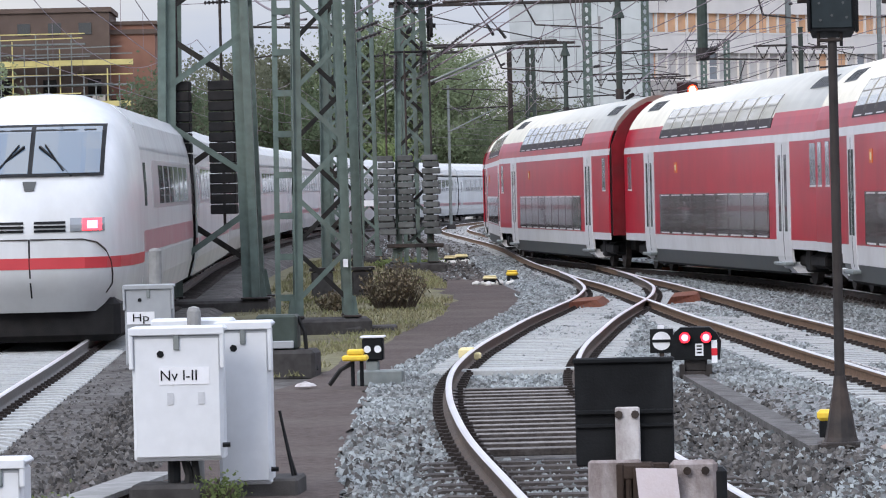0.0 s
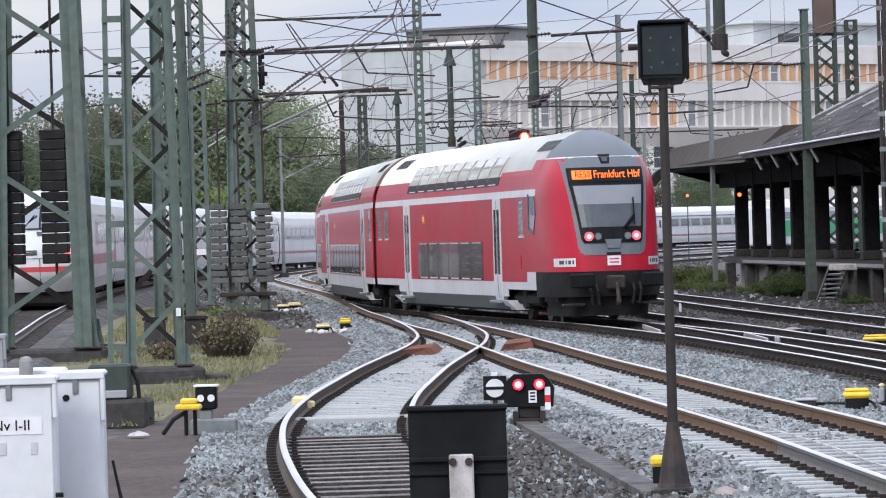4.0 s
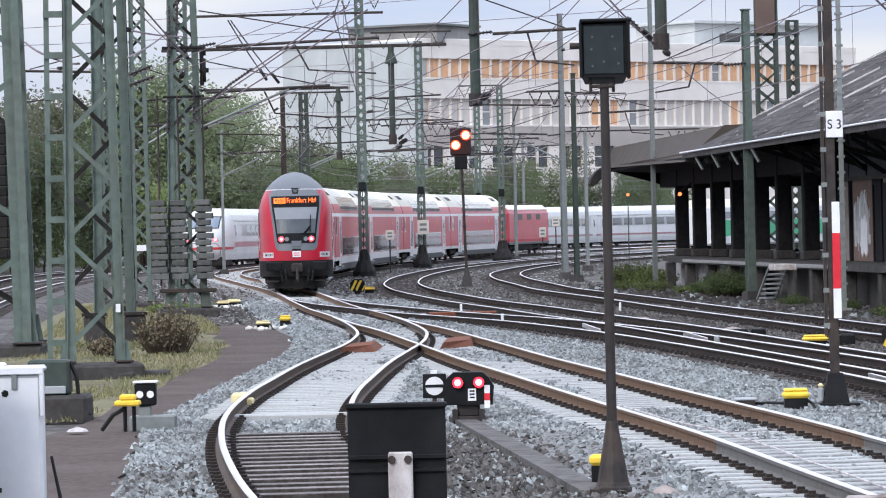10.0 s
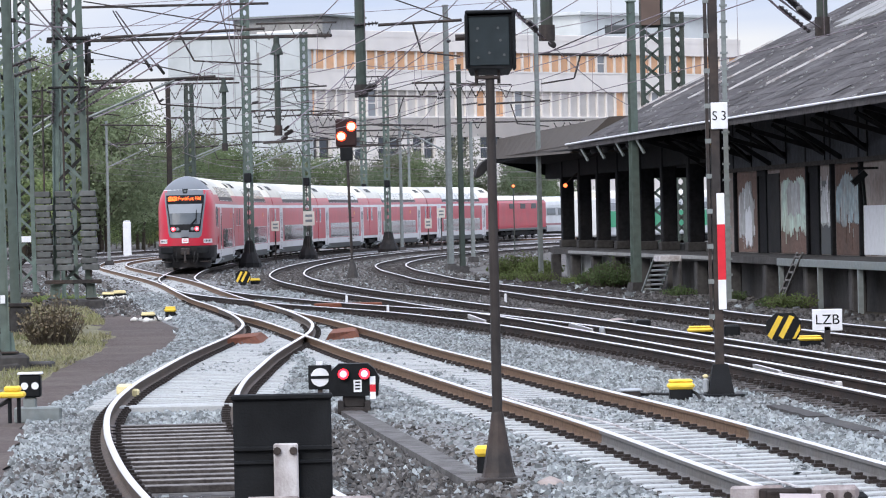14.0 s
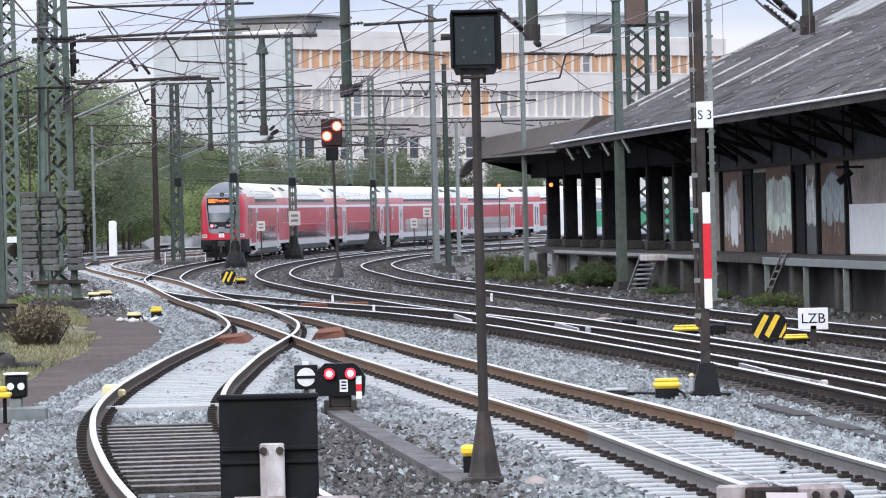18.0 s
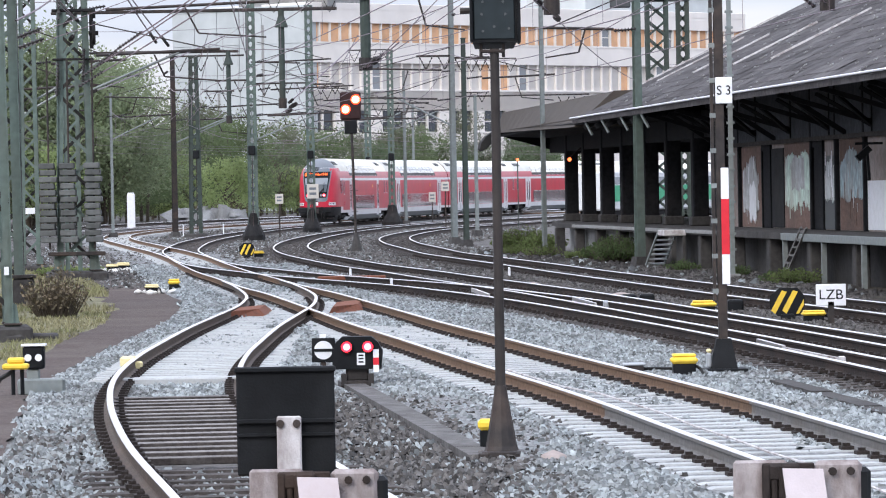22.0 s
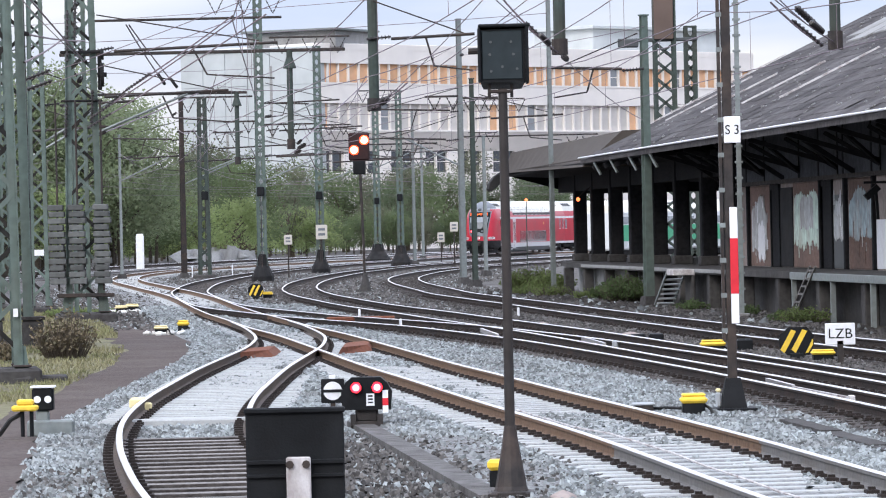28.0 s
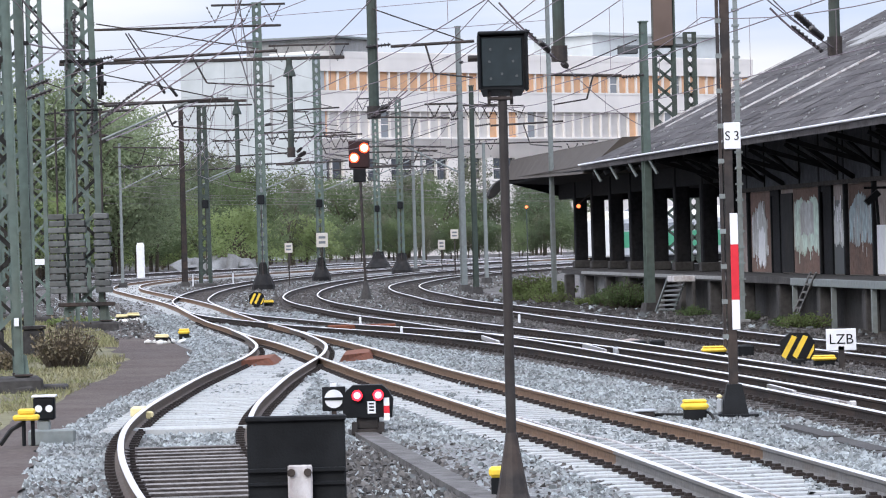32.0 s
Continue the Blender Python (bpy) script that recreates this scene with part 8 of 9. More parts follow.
# buffer stops
def buffer_stop(x, y, panel, label):
    b = thing("buffer_stop", pose(x, y, 0), label, "buffer stop", "buffer stops")
    if panel:
        pn = part("end_panel", Shape().box(-0.33, 0.33, -0.03, 0.0, 0.46, 1.18, 0.01), BLACK, b, "black square end board")
        part("panel_lip", Shape().box(-0.34, 0.34, -0.06, 0.01, 1.15, 1.19, 0.01), BLACK, pn)
        part("panel_rail", Shape().box(-0.33, 0.33, -0.07, -0.03, 0.81, 0.84, 0.005).box(-0.33, 0.33, -0.06, -0.03, 0.72, 0.745, 0.005), BLACK, pn)
        part("post", Shape().box(-0.06, 0.105, -0.10, -0.06, 0.30, 0.86, 0.01), WORN_WHITE, b, "worn white post")
        for dx in (-0.035, 0.075):
            part("bolt", Shape().tube((dx, -0.12, 0.81), (dx, -0.1, 0.81), 0.028, 8), STEEL_DARK, b)
    part("back_plate", Shape().box(-0.24, 0.12, -0.32, -0.28, 0.0, 0.52, 0.02), STAINED, b, "rust-stained white plate")
    part("clamp", Shape().box(0.06, 0.2, -0.4, -0.2, 0.02, 0.50, 0.02).box(-0.05, 0.0, -0.38, -0.26, 0.02, 0.5, 0.01).box(-0.05, 0.1, -0.37, -0.3, 0.38, 0.5, 0.02).tube((0.03, -0.34, 0.02), (0.03, -0.34, 0.4), 0.025, 8), RUST_DARK, b)
    part("rust_plate", Shape().box(-0.04, 0.3, -0.335, -0.31, 0.0, 0.5, 0.01), RUST_DARK, b, "dark rusty backing plate")
    part("hook", Shape().lathe([(0.05, 0), (0.085, 0.02), (0.085, 0.06), (0.05, 0.08)], 10, (-0.14, -0.36, 0.12)), RUST_DARK, b)
    part("slanted_plate", Shape().add([(0.12, -0.5, 0.05), (0.40, -0.5, 0.0), (0.35, -0.42, 0.46), (0.08, -0.42, 0.47), (0.12, -0.47, 0.05), (0.40, -0.47, 0.0), (0.35, -0.39, 0.46), (0.08, -0.39, 0.47)],
                                      [(0, 1, 2, 3), (7, 6, 5, 4), (0, 4, 5, 1), (1, 5, 6, 2), (2, 6, 7, 3), (3, 7, 4, 0)]), PINK_PLATE, b, "faded pinkish-white slanted plate")
    part("side_plate", Shape().box(0.30, 0.62, -0.32, -0.24, 0.0, 0.51, 0.03), STAINED, b, "rust-stained grey plate")
    part("rubber_block", Shape().box(0.55, 0.68, -0.3, -0.1, 0.0, 0.46, 0.03), BLACK, b)
    for x, z in ((0.42, 0.44), (0.54, 0.44)):
        part("bolt", Shape().tube((x, -0.36, z), (x, -0.32, z), 0.028, 8), RUST_DARK, b)
    part("base_beam", Shape().box(-0.6, 0.8, -0.2, 0.2, -0.05, 0.14, 0.02), RUST, b)
    return b


buffer_stop(-1.02, 28.1, True, "buffer stop with black board on worn white brackets")
buffer_stop(2.2, 28.1, False, "worn white and rusty buffer stop bracket")


# cabinets
def cabinet(x, y, w, h, d, turn, z0, label, legs=True, material=WHITE_BOX, text=None, faded=None):
    c = thing("signal_cabinet", pose(x, y, 0, 0, 0, turn), label, "cabinet", "trackside cabinets")
    body = part("body", Shape().box(-w / 2, w / 2, -d / 2, d / 2, z0, z0 + h, 0.02), material, c)
    part("lid", Shape().box(-w / 2 - 0.02, w / 2 + 0.02, -d / 2 - 0.03, d / 2 + 0.02, z0 + h, z0 + h + 0.05, 0.02), material, c)
    for hx in (-w / 2 - 0.02, w / 2 - 0.015):
        part("hood_edge", Shape().box(hx, hx + 0.035, -d / 2 - 0.05, -d / 2, z0 + h * 0.72, z0 + h + 0.01, 0.008), material, c)
    part("hood_lip", Shape().box(-w / 2 - 0.02, w / 2 + 0.02, -d / 2 - 0.055, -d / 2 - 0.025, z0 + h - 0.015, z0 + h + 0.045, 0.006), material, c)
    part("rain_seam", Shape().box(-w / 2 + 0.015, w / 2 - 0.015, -d / 2 - 0.028, -d / 2 - 0.02, z0 + h - 0.04, z0 + h - 0.02), GREY_BOX, c)
    door = part("door", Shape().box(-w / 2 + 0.02, w / 2 - 0.02, -d / 2 - 0.025, -d / 2, z0 + 0.03, z0 + h - 0.03, 0.008), material, c)
    part("hasp", Shape().box(-0.022, 0.022, -d / 2 - 0.045, -d / 2 - 0.02, z0 + h - 0.13, z0 + h + 0.03, 0.005), GALV, door)
    part("keyhole", Shape().tube((-w * 0.18, -d / 2 - 0.032, z0 + h - 0.16), (-w * 0.18, -d / 2 - 0.024, z0 + h - 0.16), 0.03, 6), BLACK, door)
    part("hinge_pin", Shape().tube((w / 2 - 0.01, -d / 2 - 0.03, z0 + 0.12), (w / 2 + 0.05, -d / 2 - 0.03, z0 + 0.12), 0.02, 6), BLACK, door)
    if text:
        lp = part("label_plate", Shape().box(-w * 0.20, w * 0.36, -d / 2 - 0.031, -d / 2 - 0.026, z0 + h * 0.60, z0 + h * 0.735), WHITE, door, "white label plate")
        lettering("letters", text, 0.115, BLACK, lp, pose(w * 0.02, -d / 2 - 0.034, z0 + h * 0.667, 90, 0, 0), w * 0.40)
    if legs:
        part("leg", Shape().tube((-0.06, 0.03, -0.2), (-0.06, 0.03, z0), 0.05, 8), BLACK, c)
        part("cable_bundle", Shape().wire([(0.03, 0, z0), (0.06, 0, z0 * 0.6), (0.02, -0.02, -0.1)], 0.035, 7).wire([(0.1, 0.02, z0), (0.12, 0, z0 * 0.5), (0.12, 0, -0.1)], 0.03, 7), RUBBER, c)
    return c


nv = cabinet(-4.62, 32.2, 0.70, 0.99, 0.32, 3, 0.30, "white steel cabinet lettered Nv I-II on a cable post", text="Nv I-II")
for i, dx in enumerate((-0.08, 0.16)):
    part("faded_mark", Shape().box(dx, dx + 0.05, -0.192, -0.186, 0.74, 0.83), FADED, nv, "faded mark")
one("cabinet_back_panel", Shape().box(-4.92, -4.27, 32.75, 33.0, 0.35, 1.38, 0.02), WHITE_BOX, "white panel of the cabinet behind", "cabinet", "trackside cabinets")
cabinet(-4.19, 32.9, 0.42, 1.24, 0.36, 3, 0.06, "tall narrow white cabinet with raised door", legs=False)
one("concrete_slab", Shape().box(-4.45, -3.78, 32.75, 33.4, -0.06, 0.1, 0.02).box(-5.0, -4.42, 31.95, 32.5, -0.06, 0.12, 0.03), CONCRETE_DARK, "dark concrete slab under the cabinets", "concrete slab")
hp = cabinet(-8.55, 56.9, 0.66, 1.06, 0.34, 4, 0.06, "grey cabinet lettered Hp beside the express track", legs=False, material=GREY_BOX)
lpp = part("label_plate", Shape().box(-0.30, 0.08, -0.206, -0.200, 0.63, 0.80), WHITE, hp, "white label plate")
lettering("letters", "Hp", 0.15, BLACK, lpp, pose(-0.11, -0.212, 0.715, 90, 0, 0), 0.22)
for x, y, z, h, r in ((-8.5, 57.2, 1.0, 0.62, 0.09), (-4.55, 32.6, 1.28, 0.16, 0.055)):
    one("cabinet_post", Shape().tube((x, y, 0.0), (x, y, z + h), r, 12).lathe([(r, 0), (r * 0.75, 0.03), (0.01, 0.04)], 12, (x, y, z + h)), CONCRETE, "weathered round post behind a cabinet", "post", "cabinet posts")
cabinet(-4.97, 26.6, 0.30, 0.48, 0.3, 0, 0.16, "small white junction box on a post", legs=True)
for pts in (((-3.93, 33.2, 0.45), (-3.88, 33.15, 0.25), (-3.80, 33.1, 0.0)), ((-3.95, 33.1, 0.62), (-3.9, 33.1, 0.35), (-3.84, 33.1, 0.02))):
    one("ground_cable", Shape().wire(pts, 0.013, 6), RUBBER, "black cable beside the cabinet", "cable")
one("cable_duct", Shape().add([(-6.1, 20, -0.02), (-5.75, 20, -0.02), (-5.0, 34.5, 0.02), (-5.35, 34.5, 0.02), (-6.1, 20, 0.05), (-5.75, 20, 0.05), (-5.0, 34.5, 0.06), (-5.35, 34.5, 0.06)],
                              [(3, 2, 1, 0), (4, 5, 6, 7), (0, 1, 5, 4), (1, 2, 6, 5), (2, 3, 7, 6), (3, 0, 4, 7)]), CONCRETE, "concrete cable duct beside the cabinets", "cable duct")


# ---- far buildings ----
def office_block():
    """The long pale office building: storeys of panels, window bands with blinds, plant rooms on the roof."""
    o = thing("office_building", Matrix.Translation((-15.4, 520, 0.6)) @ Matrix.Rotation(math.atan2(58, 58.5), 4, "Z"), "long pale office building with bands of blinded windows", "building")
    L = 83.0
    part("wall", Shape().box(0, L, 0.6, 18, -1, 25.6), FACADE, o, "pale panelled facade")
    part("parapet", Shape().box(-0.1, L + 0.1, 0.0, 18, 25.2, 26.1, 0.05), FACADE, o)
    levels = ((21.2, 23.6, BLIND_ORANGE, 0.97), (15.3, 18.6, BLIND, 0.9), (9.9, 12.6, None, 0.5))
    for z0, z1, mat, share in levels:
        part("spandrel", Shape().box(0, L, 0.0, 0.62, z1, z1 + (25.3 - z1 if z1 > 20 else 2.6)), FACADE, o)
        n = 46 if mat else 40
        for i in range(n):
            x0 = 0.6 + (L - 1.2) * i / n
            x1 = 0.6 + (L - 1.2) * (i + 1) / n
            if mat and random.random() < share:
                mm = mat if mat is BLIND_ORANGE else (BLIND_ORANGE if random.random() < 0.12 else BLIND)
                w = part("window", Shape().box(x0 + 0.06, x1 - 0.10, 0.45, 0.6, z0, z1), mm, o)
            else:
                if not mat and i % 3 == 2:
                    part("pier", Shape().box(x0, x1, 0.0, 0.62, z0 - 0.2, z1 + 0.2), FACADE, o)
                    continue
                w = part("window", Shape().box(x0 + 0.06, x1 - 0.10, 0.45, 0.6, z0, z1), GLASS_DARK if not mat else GLASS_SKY, o)
                part("glazing_bar", Shape().box(x0 + 0.1, x1 - 0.14, 0.4, 0.46, (z0 + z1) / 2 - 0.06, (z0 + z1) / 2 + 0.06), FACADE, w)
            part("mullion", Shape().box(x1 - 0.12, x1 + 0.08, 0.1, 0.62, z0, z1), FACADE, o)
        part("sill_band", Shape().box(0, L, -0.05, 0.62, z0 - 0.25, z0, 0.02), FACADE, o)
    part("lower_wall", Shape().box(0, L, 0.0, 0.62, 12.6, 15.05), FACADE, o)
    part("base_wall", Shape().box(0, L, 0.0, 0.62, -1, 9.65), FACADE, o)
    part("roof_plant", Shape().box(56, 82, 5, 16, 25.6, 29.2, 0.1), FACADE_GREY, o, "grey plant room")
    part("plant_roof", Shape().box(55, 83, 4, 17, 29.2, 29.6, 0.05), FACADE_GREY, o)
    g = thing("office_wing", Matrix.Translation((-15.4, 519.5, 0.6)) @ Matrix.Rotation(math.atan2(-10, -17), 4, "Z"), "windowless grey panelled stair wing of the office building", "building")
    g.matrix_basis = Matrix.Translation((-32.6, 528, 0.6)) @ Matrix.Rotation(math.atan2(-8.5, 17.2), 4, "Z")
    for i in range(6):
        for j in range(6):
            part("panel", Shape().box(i * 3.2 + 0.03, i * 3.2 + 3.17, 0, 0.4, -1 + j * 4.4, 3.36 + j * 4.4, 0.02), FACADE_GREY, g)
    part("core", Shape().box(0.05, 19.2, 0.3, 16, -1, 25.2), FACADE_GREY, g)
    part("parapet", Shape().box(-0.1, 19.3, -0.1, 16, 25.2, 25.7, 0.05), FACADE_GREY, g)
    part("plant_room", Shape().box(8.0, 20.6, 3, 13, 25.6, 27.7, 0.05), CONCRETE, g, "grey roof plant room")
    part("plant_roof", Shape().box(7.6, 21.2, 2, 14, 27.7, 28.0, 0.05), GALV, g)
    for x, z in ((6.4, 12), (12.8, 20.4), (11.5, 15)):
        part("facade_stain", Shape().box(x, x + 0.35, -0.03, 0.0, z - 6, z + 3), CONCRETE, g)


office_block()

bh = thing("brown_building", pose(-67.5, 352, 0.4, 0, 0, 6), "brown brick building with yellow scaffolding", "building")
part("wall", Shape().box(0, 11.6, 0, 12, 0, 18.1), BROWN_FACADE, bh)
part("side_block", Shape().box(11.6, 15.4, 1.5, 12, 0, 17.0), TERRACOTTA, bh, "terracotta side block")
part("side_cornice", Shape().box(11.5, 15.6, 1.3, 12, 16.2, 16.6).box(11.5, 15.6, 1.3, 12, 17.0, 17.3), BROWN_FACADE, bh)
part("roof_edge", Shape().box(-0.2, 11.8, -0.2, 12, 18.1, 18.5), BROWN_FACADE, bh)
for i in range(4):
    part("window", Shape().box(1.2 + i * 2.6, 2.3 + i * 2.6, -0.06, 0.05, 16.2, 17.2), GLASS_DARK, bh)
sc = thing("scaffold", pose(-67.8, 349.5, 0.4, 0, 0, 6), "yellow-boarded scaffold in front of the brown building", "scaffold")
for j in range(8):
    z = 3.0 + j * 1.75
    part("scaffold_board", Shape().box(0, 14.2 - 4.0 * (j > 6), 0, 1.2, z, z + (0.45 if j in (4, 6) else 0.14)), SCAFFOLD if j in (2, 4, 6) else GALV, sc)
    part("guard_rail", Shape().box(0, 14.2 - 4.0 * (j > 6), -0.05, 0.03, z + 0.9, z + 0.99), SCAFFOLD if j % 2 else GALV, sc)
for i in range(15):
    part("standard", Shape().box(i * 1.0, i * 1.0 + 0.1, 0, 0.1, -0.4, 16.2 - (3 if i > 9 else 0) - 0.6 * (i % 3)), SCAFFOLD if i % 4 == 0 else GALV, sc)
for i in range(6):
    part("diagonal_brace", Shape().bar((i * 2.2, -0.1, 3.0 + 1.75 * (i % 3)), (i * 2.2 + 2.6, -0.1, 6.5 + 1.75 * (i % 3)), 0.09), GALV, sc)
for i in range(16):
    zz, x0 = 4.0 + 0.78 * i, (i * 1.7) % 6
    part("ledger_tube", Shape().bar((x0, -0.14, zz), (x0 + 5.5 + i % 4, -0.14, zz + 0.12), 0.09), GALV if i % 3 else SCAFFOLD, sc)
for i in range(7):
    part("dark_opening", Shape().box(0.8 + i * 1.9, 1.9 + i * 1.9, 1.6, 2.2, 9.2 + 1.75 * (i % 2), 10.6 + 1.75 * (i % 2)), BLACK_SOFT, sc)
for i in range(3):
    part("panel", Shape().box(5.5 + i * 2.6, 6.6 + i * 2.6, 0.5, 0.7, 6.9, 11.0), WORN_WHITE, sc)
dr = thing("distant_building", pose(-46, 900, 0.6), "pale blue-grey distant building between the trees", "building")
part("block", Shape().box(0, 26, 0, 10, 0, 26, 0.2), FACADE_GREY, dr)
part("roof", Shape().box(-1, 27, -1, 11, 26, 27), FACADE_GREY, dr)

# a parked railcar shows between the canopy posts
RAILCAR_GREEN = surface("leaf_green_railcar_paint", (0.06, 0.36, 0.19), 0.35, 0, 0.06, 3, bump=0, spec=0.4)
rc = thing("parked_railcar", pose(11.0, 299.2, rise(299) + 0.19, 0, 0, math.degrees(math.atan2(11.5, 6.5))), "parked white railcar with a broad green band", "train coach")
part("body", Shape().box(0, 22, -1.35, 1.35, 0.55, 3.35, 0.12), ICE_WHITE, rc, "white railcar body")
part("roof", Shape().prism([(-1.3, 3.3), (1.3, 3.3), (1.05, 3.7), (0.5, 3.85), (-0.5, 3.85), (-1.05, 3.7)], 0.1, 21.9, Matrix.Rotation(-math.pi / 2, 4, "Z")), TRAIN_ROOF, rc)
part("green_band", Shape().box(0.3, 21.7, -1.37, 1.37, 1.2, 2.35), RAILCAR_GREEN, rc, "green band")
for i in range(8):
    part("window", Shape().box(1.4 + i * 2.5, 3.2 + i * 2.5, -1.375, 1.375, 2.45, 2.95), GLASS_SKY, rc)
part("underframe", Shape().box(1, 21, -1.1, 1.1, 0.15, 0.6), BLACK_SOFT, rc)
for x in (3.0, 5.2, 16.8, 19.0):
    part("wheel", Shape().tube((x, -0.82, 0.45), (x, 0.82, 0.45), 0.45, 16), STEEL_DARK, rc)


# ---- trees and plants ----
def tree_kind(seed, height, spread, leaf, tint, clumps=70, per=26, trunk=0.22, low=0.22):
    rnd = random.Random(seed)
    t = thing("tree", Matrix(), "leafy green tree in a dense row behind the tracks", "tree", "trees behind the tracks")
    tr = Shape().tube((0, 0, -0.3), (0.15, 0.1, height * 0.45), trunk, 8, trunk * 0.6)
    tips = []
    for i in range(9):
        a = rnd.uniform(0, 6.28)
        z = height * rnd.uniform(0.2, 0.5)
        q = Vector((math.cos(a) * spread * rnd.uniform(0.3, 0.75), math.sin(a) * spread * rnd.uniform(0.3, 0.75), z + height * rnd.uniform(0.15, 0.42)))
        tr.tube((0.1, 0.05, z), q, trunk * 0.4, 6, 0.03)
        tips.append(q)
    part("trunk", tr, BARK, t)
    s = Shape()
    for c in range(clumps):
        a, u = rnd.uniform(0, 6.28), rnd.uniform(low, 1.0)
        rr = spread * (1.0 - abs(u - 0.5) ** 1.6 * 1.35) * math.sqrt(rnd.uniform(0.12, 1)) * rnd.uniform(0.75, 1.1)
        centre = Vector((math.cos(a) * rr, math.sin(a) * rr, height * u))
        size = spread * rnd.uniform(0.16, 0.32)
        for _ in range(per):
            p = centre + Vector((rnd.gauss(0, 1), rnd.gauss(0, 1), rnd.gauss(0, 0.75))) * size * 0.6
            w = leaf * rnd.uniform(0.6, 1.4)
            e = Euler((rnd.uniform(-1.0, 1.0), rnd.uniform(-1.0, 1.0), rnd.uniform(0, 6.28))).to_matrix()
            s.add([p + e @ Vector(q) * w for q in ((-0.5, 0, 0), (0, -0.32, 0.06), (0.5, 0, 0), (0, 0.32, -0.06))], [(0, 1, 2, 3)])
    part("crown", s, LEAF[tint], t)
    return t


TREES = [tree_kind(1, 10.5, 4.2, 0.29, 0, 84, 62), tree_kind(2, 9.5, 4.6, 0.29, 1, 84, 62), tree_kind(3, 6.5, 3.6, 0.27, 2, 60, 60), tree_kind(4, 12.5, 5.0, 0.24, 4, 98, 96), tree_kind(5, 11, 3.8, 0.28, 3, 72, 56)]
rnd = random.Random(17)
spots = []
for i in range(30):
    # the wooded bank behind the far curve
    a = rnd.uniform(-0.062, 0.032)
    spots.append((a, rnd.uniform(455, 500), rnd.choice((0, 1, 1, 4)), 0.76 + 0.16 * rnd.random() + max(0, -a - 0.035) * 14))
for i in range(17):
    a = rnd.uniform(-0.085, -0.035)
    spots.append((a, rnd.uniform(372, 430), rnd.choice((0, 1, 2, 2, 4)), rnd.uniform(0.68, 0.92)))
for i in range(16):
    a = rnd.uniform(-0.148, -0.098)
    spots.append((a, rnd.uniform(270, 330), rnd.choice((0, 1, 1, 4, 4)), rnd.uniform(0.8, 1.1) if a < -0.109 else rnd.uniform(0.6, 0.8)))
for i in range(9):
    spots.append((rnd.uniform(-0.105, -0.07), rnd.uniform(330, 380), rnd.choice((3, 3, 2)), rnd.uniform(0.85, 1.1)))
for i in range(8):
    spots.append((rnd.uniform(-0.075, -0.02), rnd.uniform(400, 446), 2, rnd.uniform(0.5, 0.8)))
for i in range(44):
    # undergrowth at the wood's edge
    spots.append((-0.068 + 0.1 * (i + rnd.random()) / 44, rnd.uniform(446, 454), rnd.choice((1, 0, 4)), rnd.uniform(0.30, 0.50)))
for i in range(22):
    spots.append((-0.102 + 0.04 * (i + rnd.random()) / 22, rnd.uniform(392, 405), rnd.choice((1, 0, 2)), rnd.uniform(0.28, 0.45)))
for i in range(22):
    spots.append((-0.2 + 0.095 * (i + rnd.random()) / 22, rnd.uniform(285, 300), rnd.choice((2, 0, 2)), rnd.uniform(0.24, 0.38)))
tall = random.Random(5)
for i in range(13):
    # taller crowns rising behind the lattice masts
    a = -0.123 + 0.0035 * i + tall.uniform(-0.0015, 0.0015)
    spots.append((a, tall.uniform(335, 365), tall.choice((4, 1)) if a < -0.102 else 3, tall.uniform(1.14, 1.30) if a < -0.086 else tall.uniform(0.95, 1.06)))
for i, (a, y, k, sc_) in enumerate(spots):
    ob = copy_thing(TREES[k], Matrix())
    ob.matrix_basis = Matrix.Translation((a * y, y, rise(min(y, 520)) - 0.1)) @ Matrix.Rotation(rnd.uniform(0, 6.28), 4, "Z") @ Matrix.Scale(sc_, 4)
for t, (x, y) in zip(TREES, ((-16, 492), (-4, 488), (-25, 404), (-58, 300), (4, 486))):
    t.matrix_basis = Matrix.Translation((x, y, rise(y) - 0.1))


def scrub(name, x, y, w, d, h, n, material, label, leaf=0.09, seed=1, category="bush"):
    rd = random.Random(seed)
    b = thing(name, pose(x, y, rise(y)), label, category, "trackside scrub")
    st, lf = Shape(), Shape()
    for i in range(n):
        a = rd.uniform(0, 6.28)
        r = math.sqrt(rd.random())
        p0 = Vector((math.cos(a) * r * w * 0.3, math.sin(a) * r * d * 0.3, 0))
        hh = h * rd.uniform(0.5, 1.0) * (1.05 - 0.5 * r)
        p1 = Vector((math.cos(a) * r * w * 0.5, math.sin(a) * r * d * 0.5, hh))
        st.tube(p0, p1, 0.012, 4, 0.005, caps=False)
        for k in range(9):
            c = p0.lerp(p1, rd.uniform(0.35, 1.05)) + Vector((rd.gauss(0, 0.06), rd.gauss(0, 0.06), rd.gauss(0, 0.05)))
            e = Euler((rd.uniform(-1.2, 1.2), rd.uniform(-1.2, 1.2), rd.uniform(0, 6.28))).to_matrix()
            s_ = leaf * rd.uniform(0.6, 1.4)
            lf.add([c + e @ Vector(q) * s_ for q in ((-0.5, 0, 0), (0, -0.3, 0), (0.5, 0, 0), (0, 0.3, 0))], [(0, 1, 2, 3)])
    part("stem", st, BARK, b)
    part("foliage", lf, material, b)
    return b


scrub("bush", -7.75, 85.3, 1.45, 1.9, 1.15, 210, TWIG, "brown leafy bush beside the masts", 0.075, 3)
scrub("bush", -8.9, 84.6, 0.9, 1.4, 0.5, 60, TWIG, "low brown bush behind the mast", 0.09, 4)
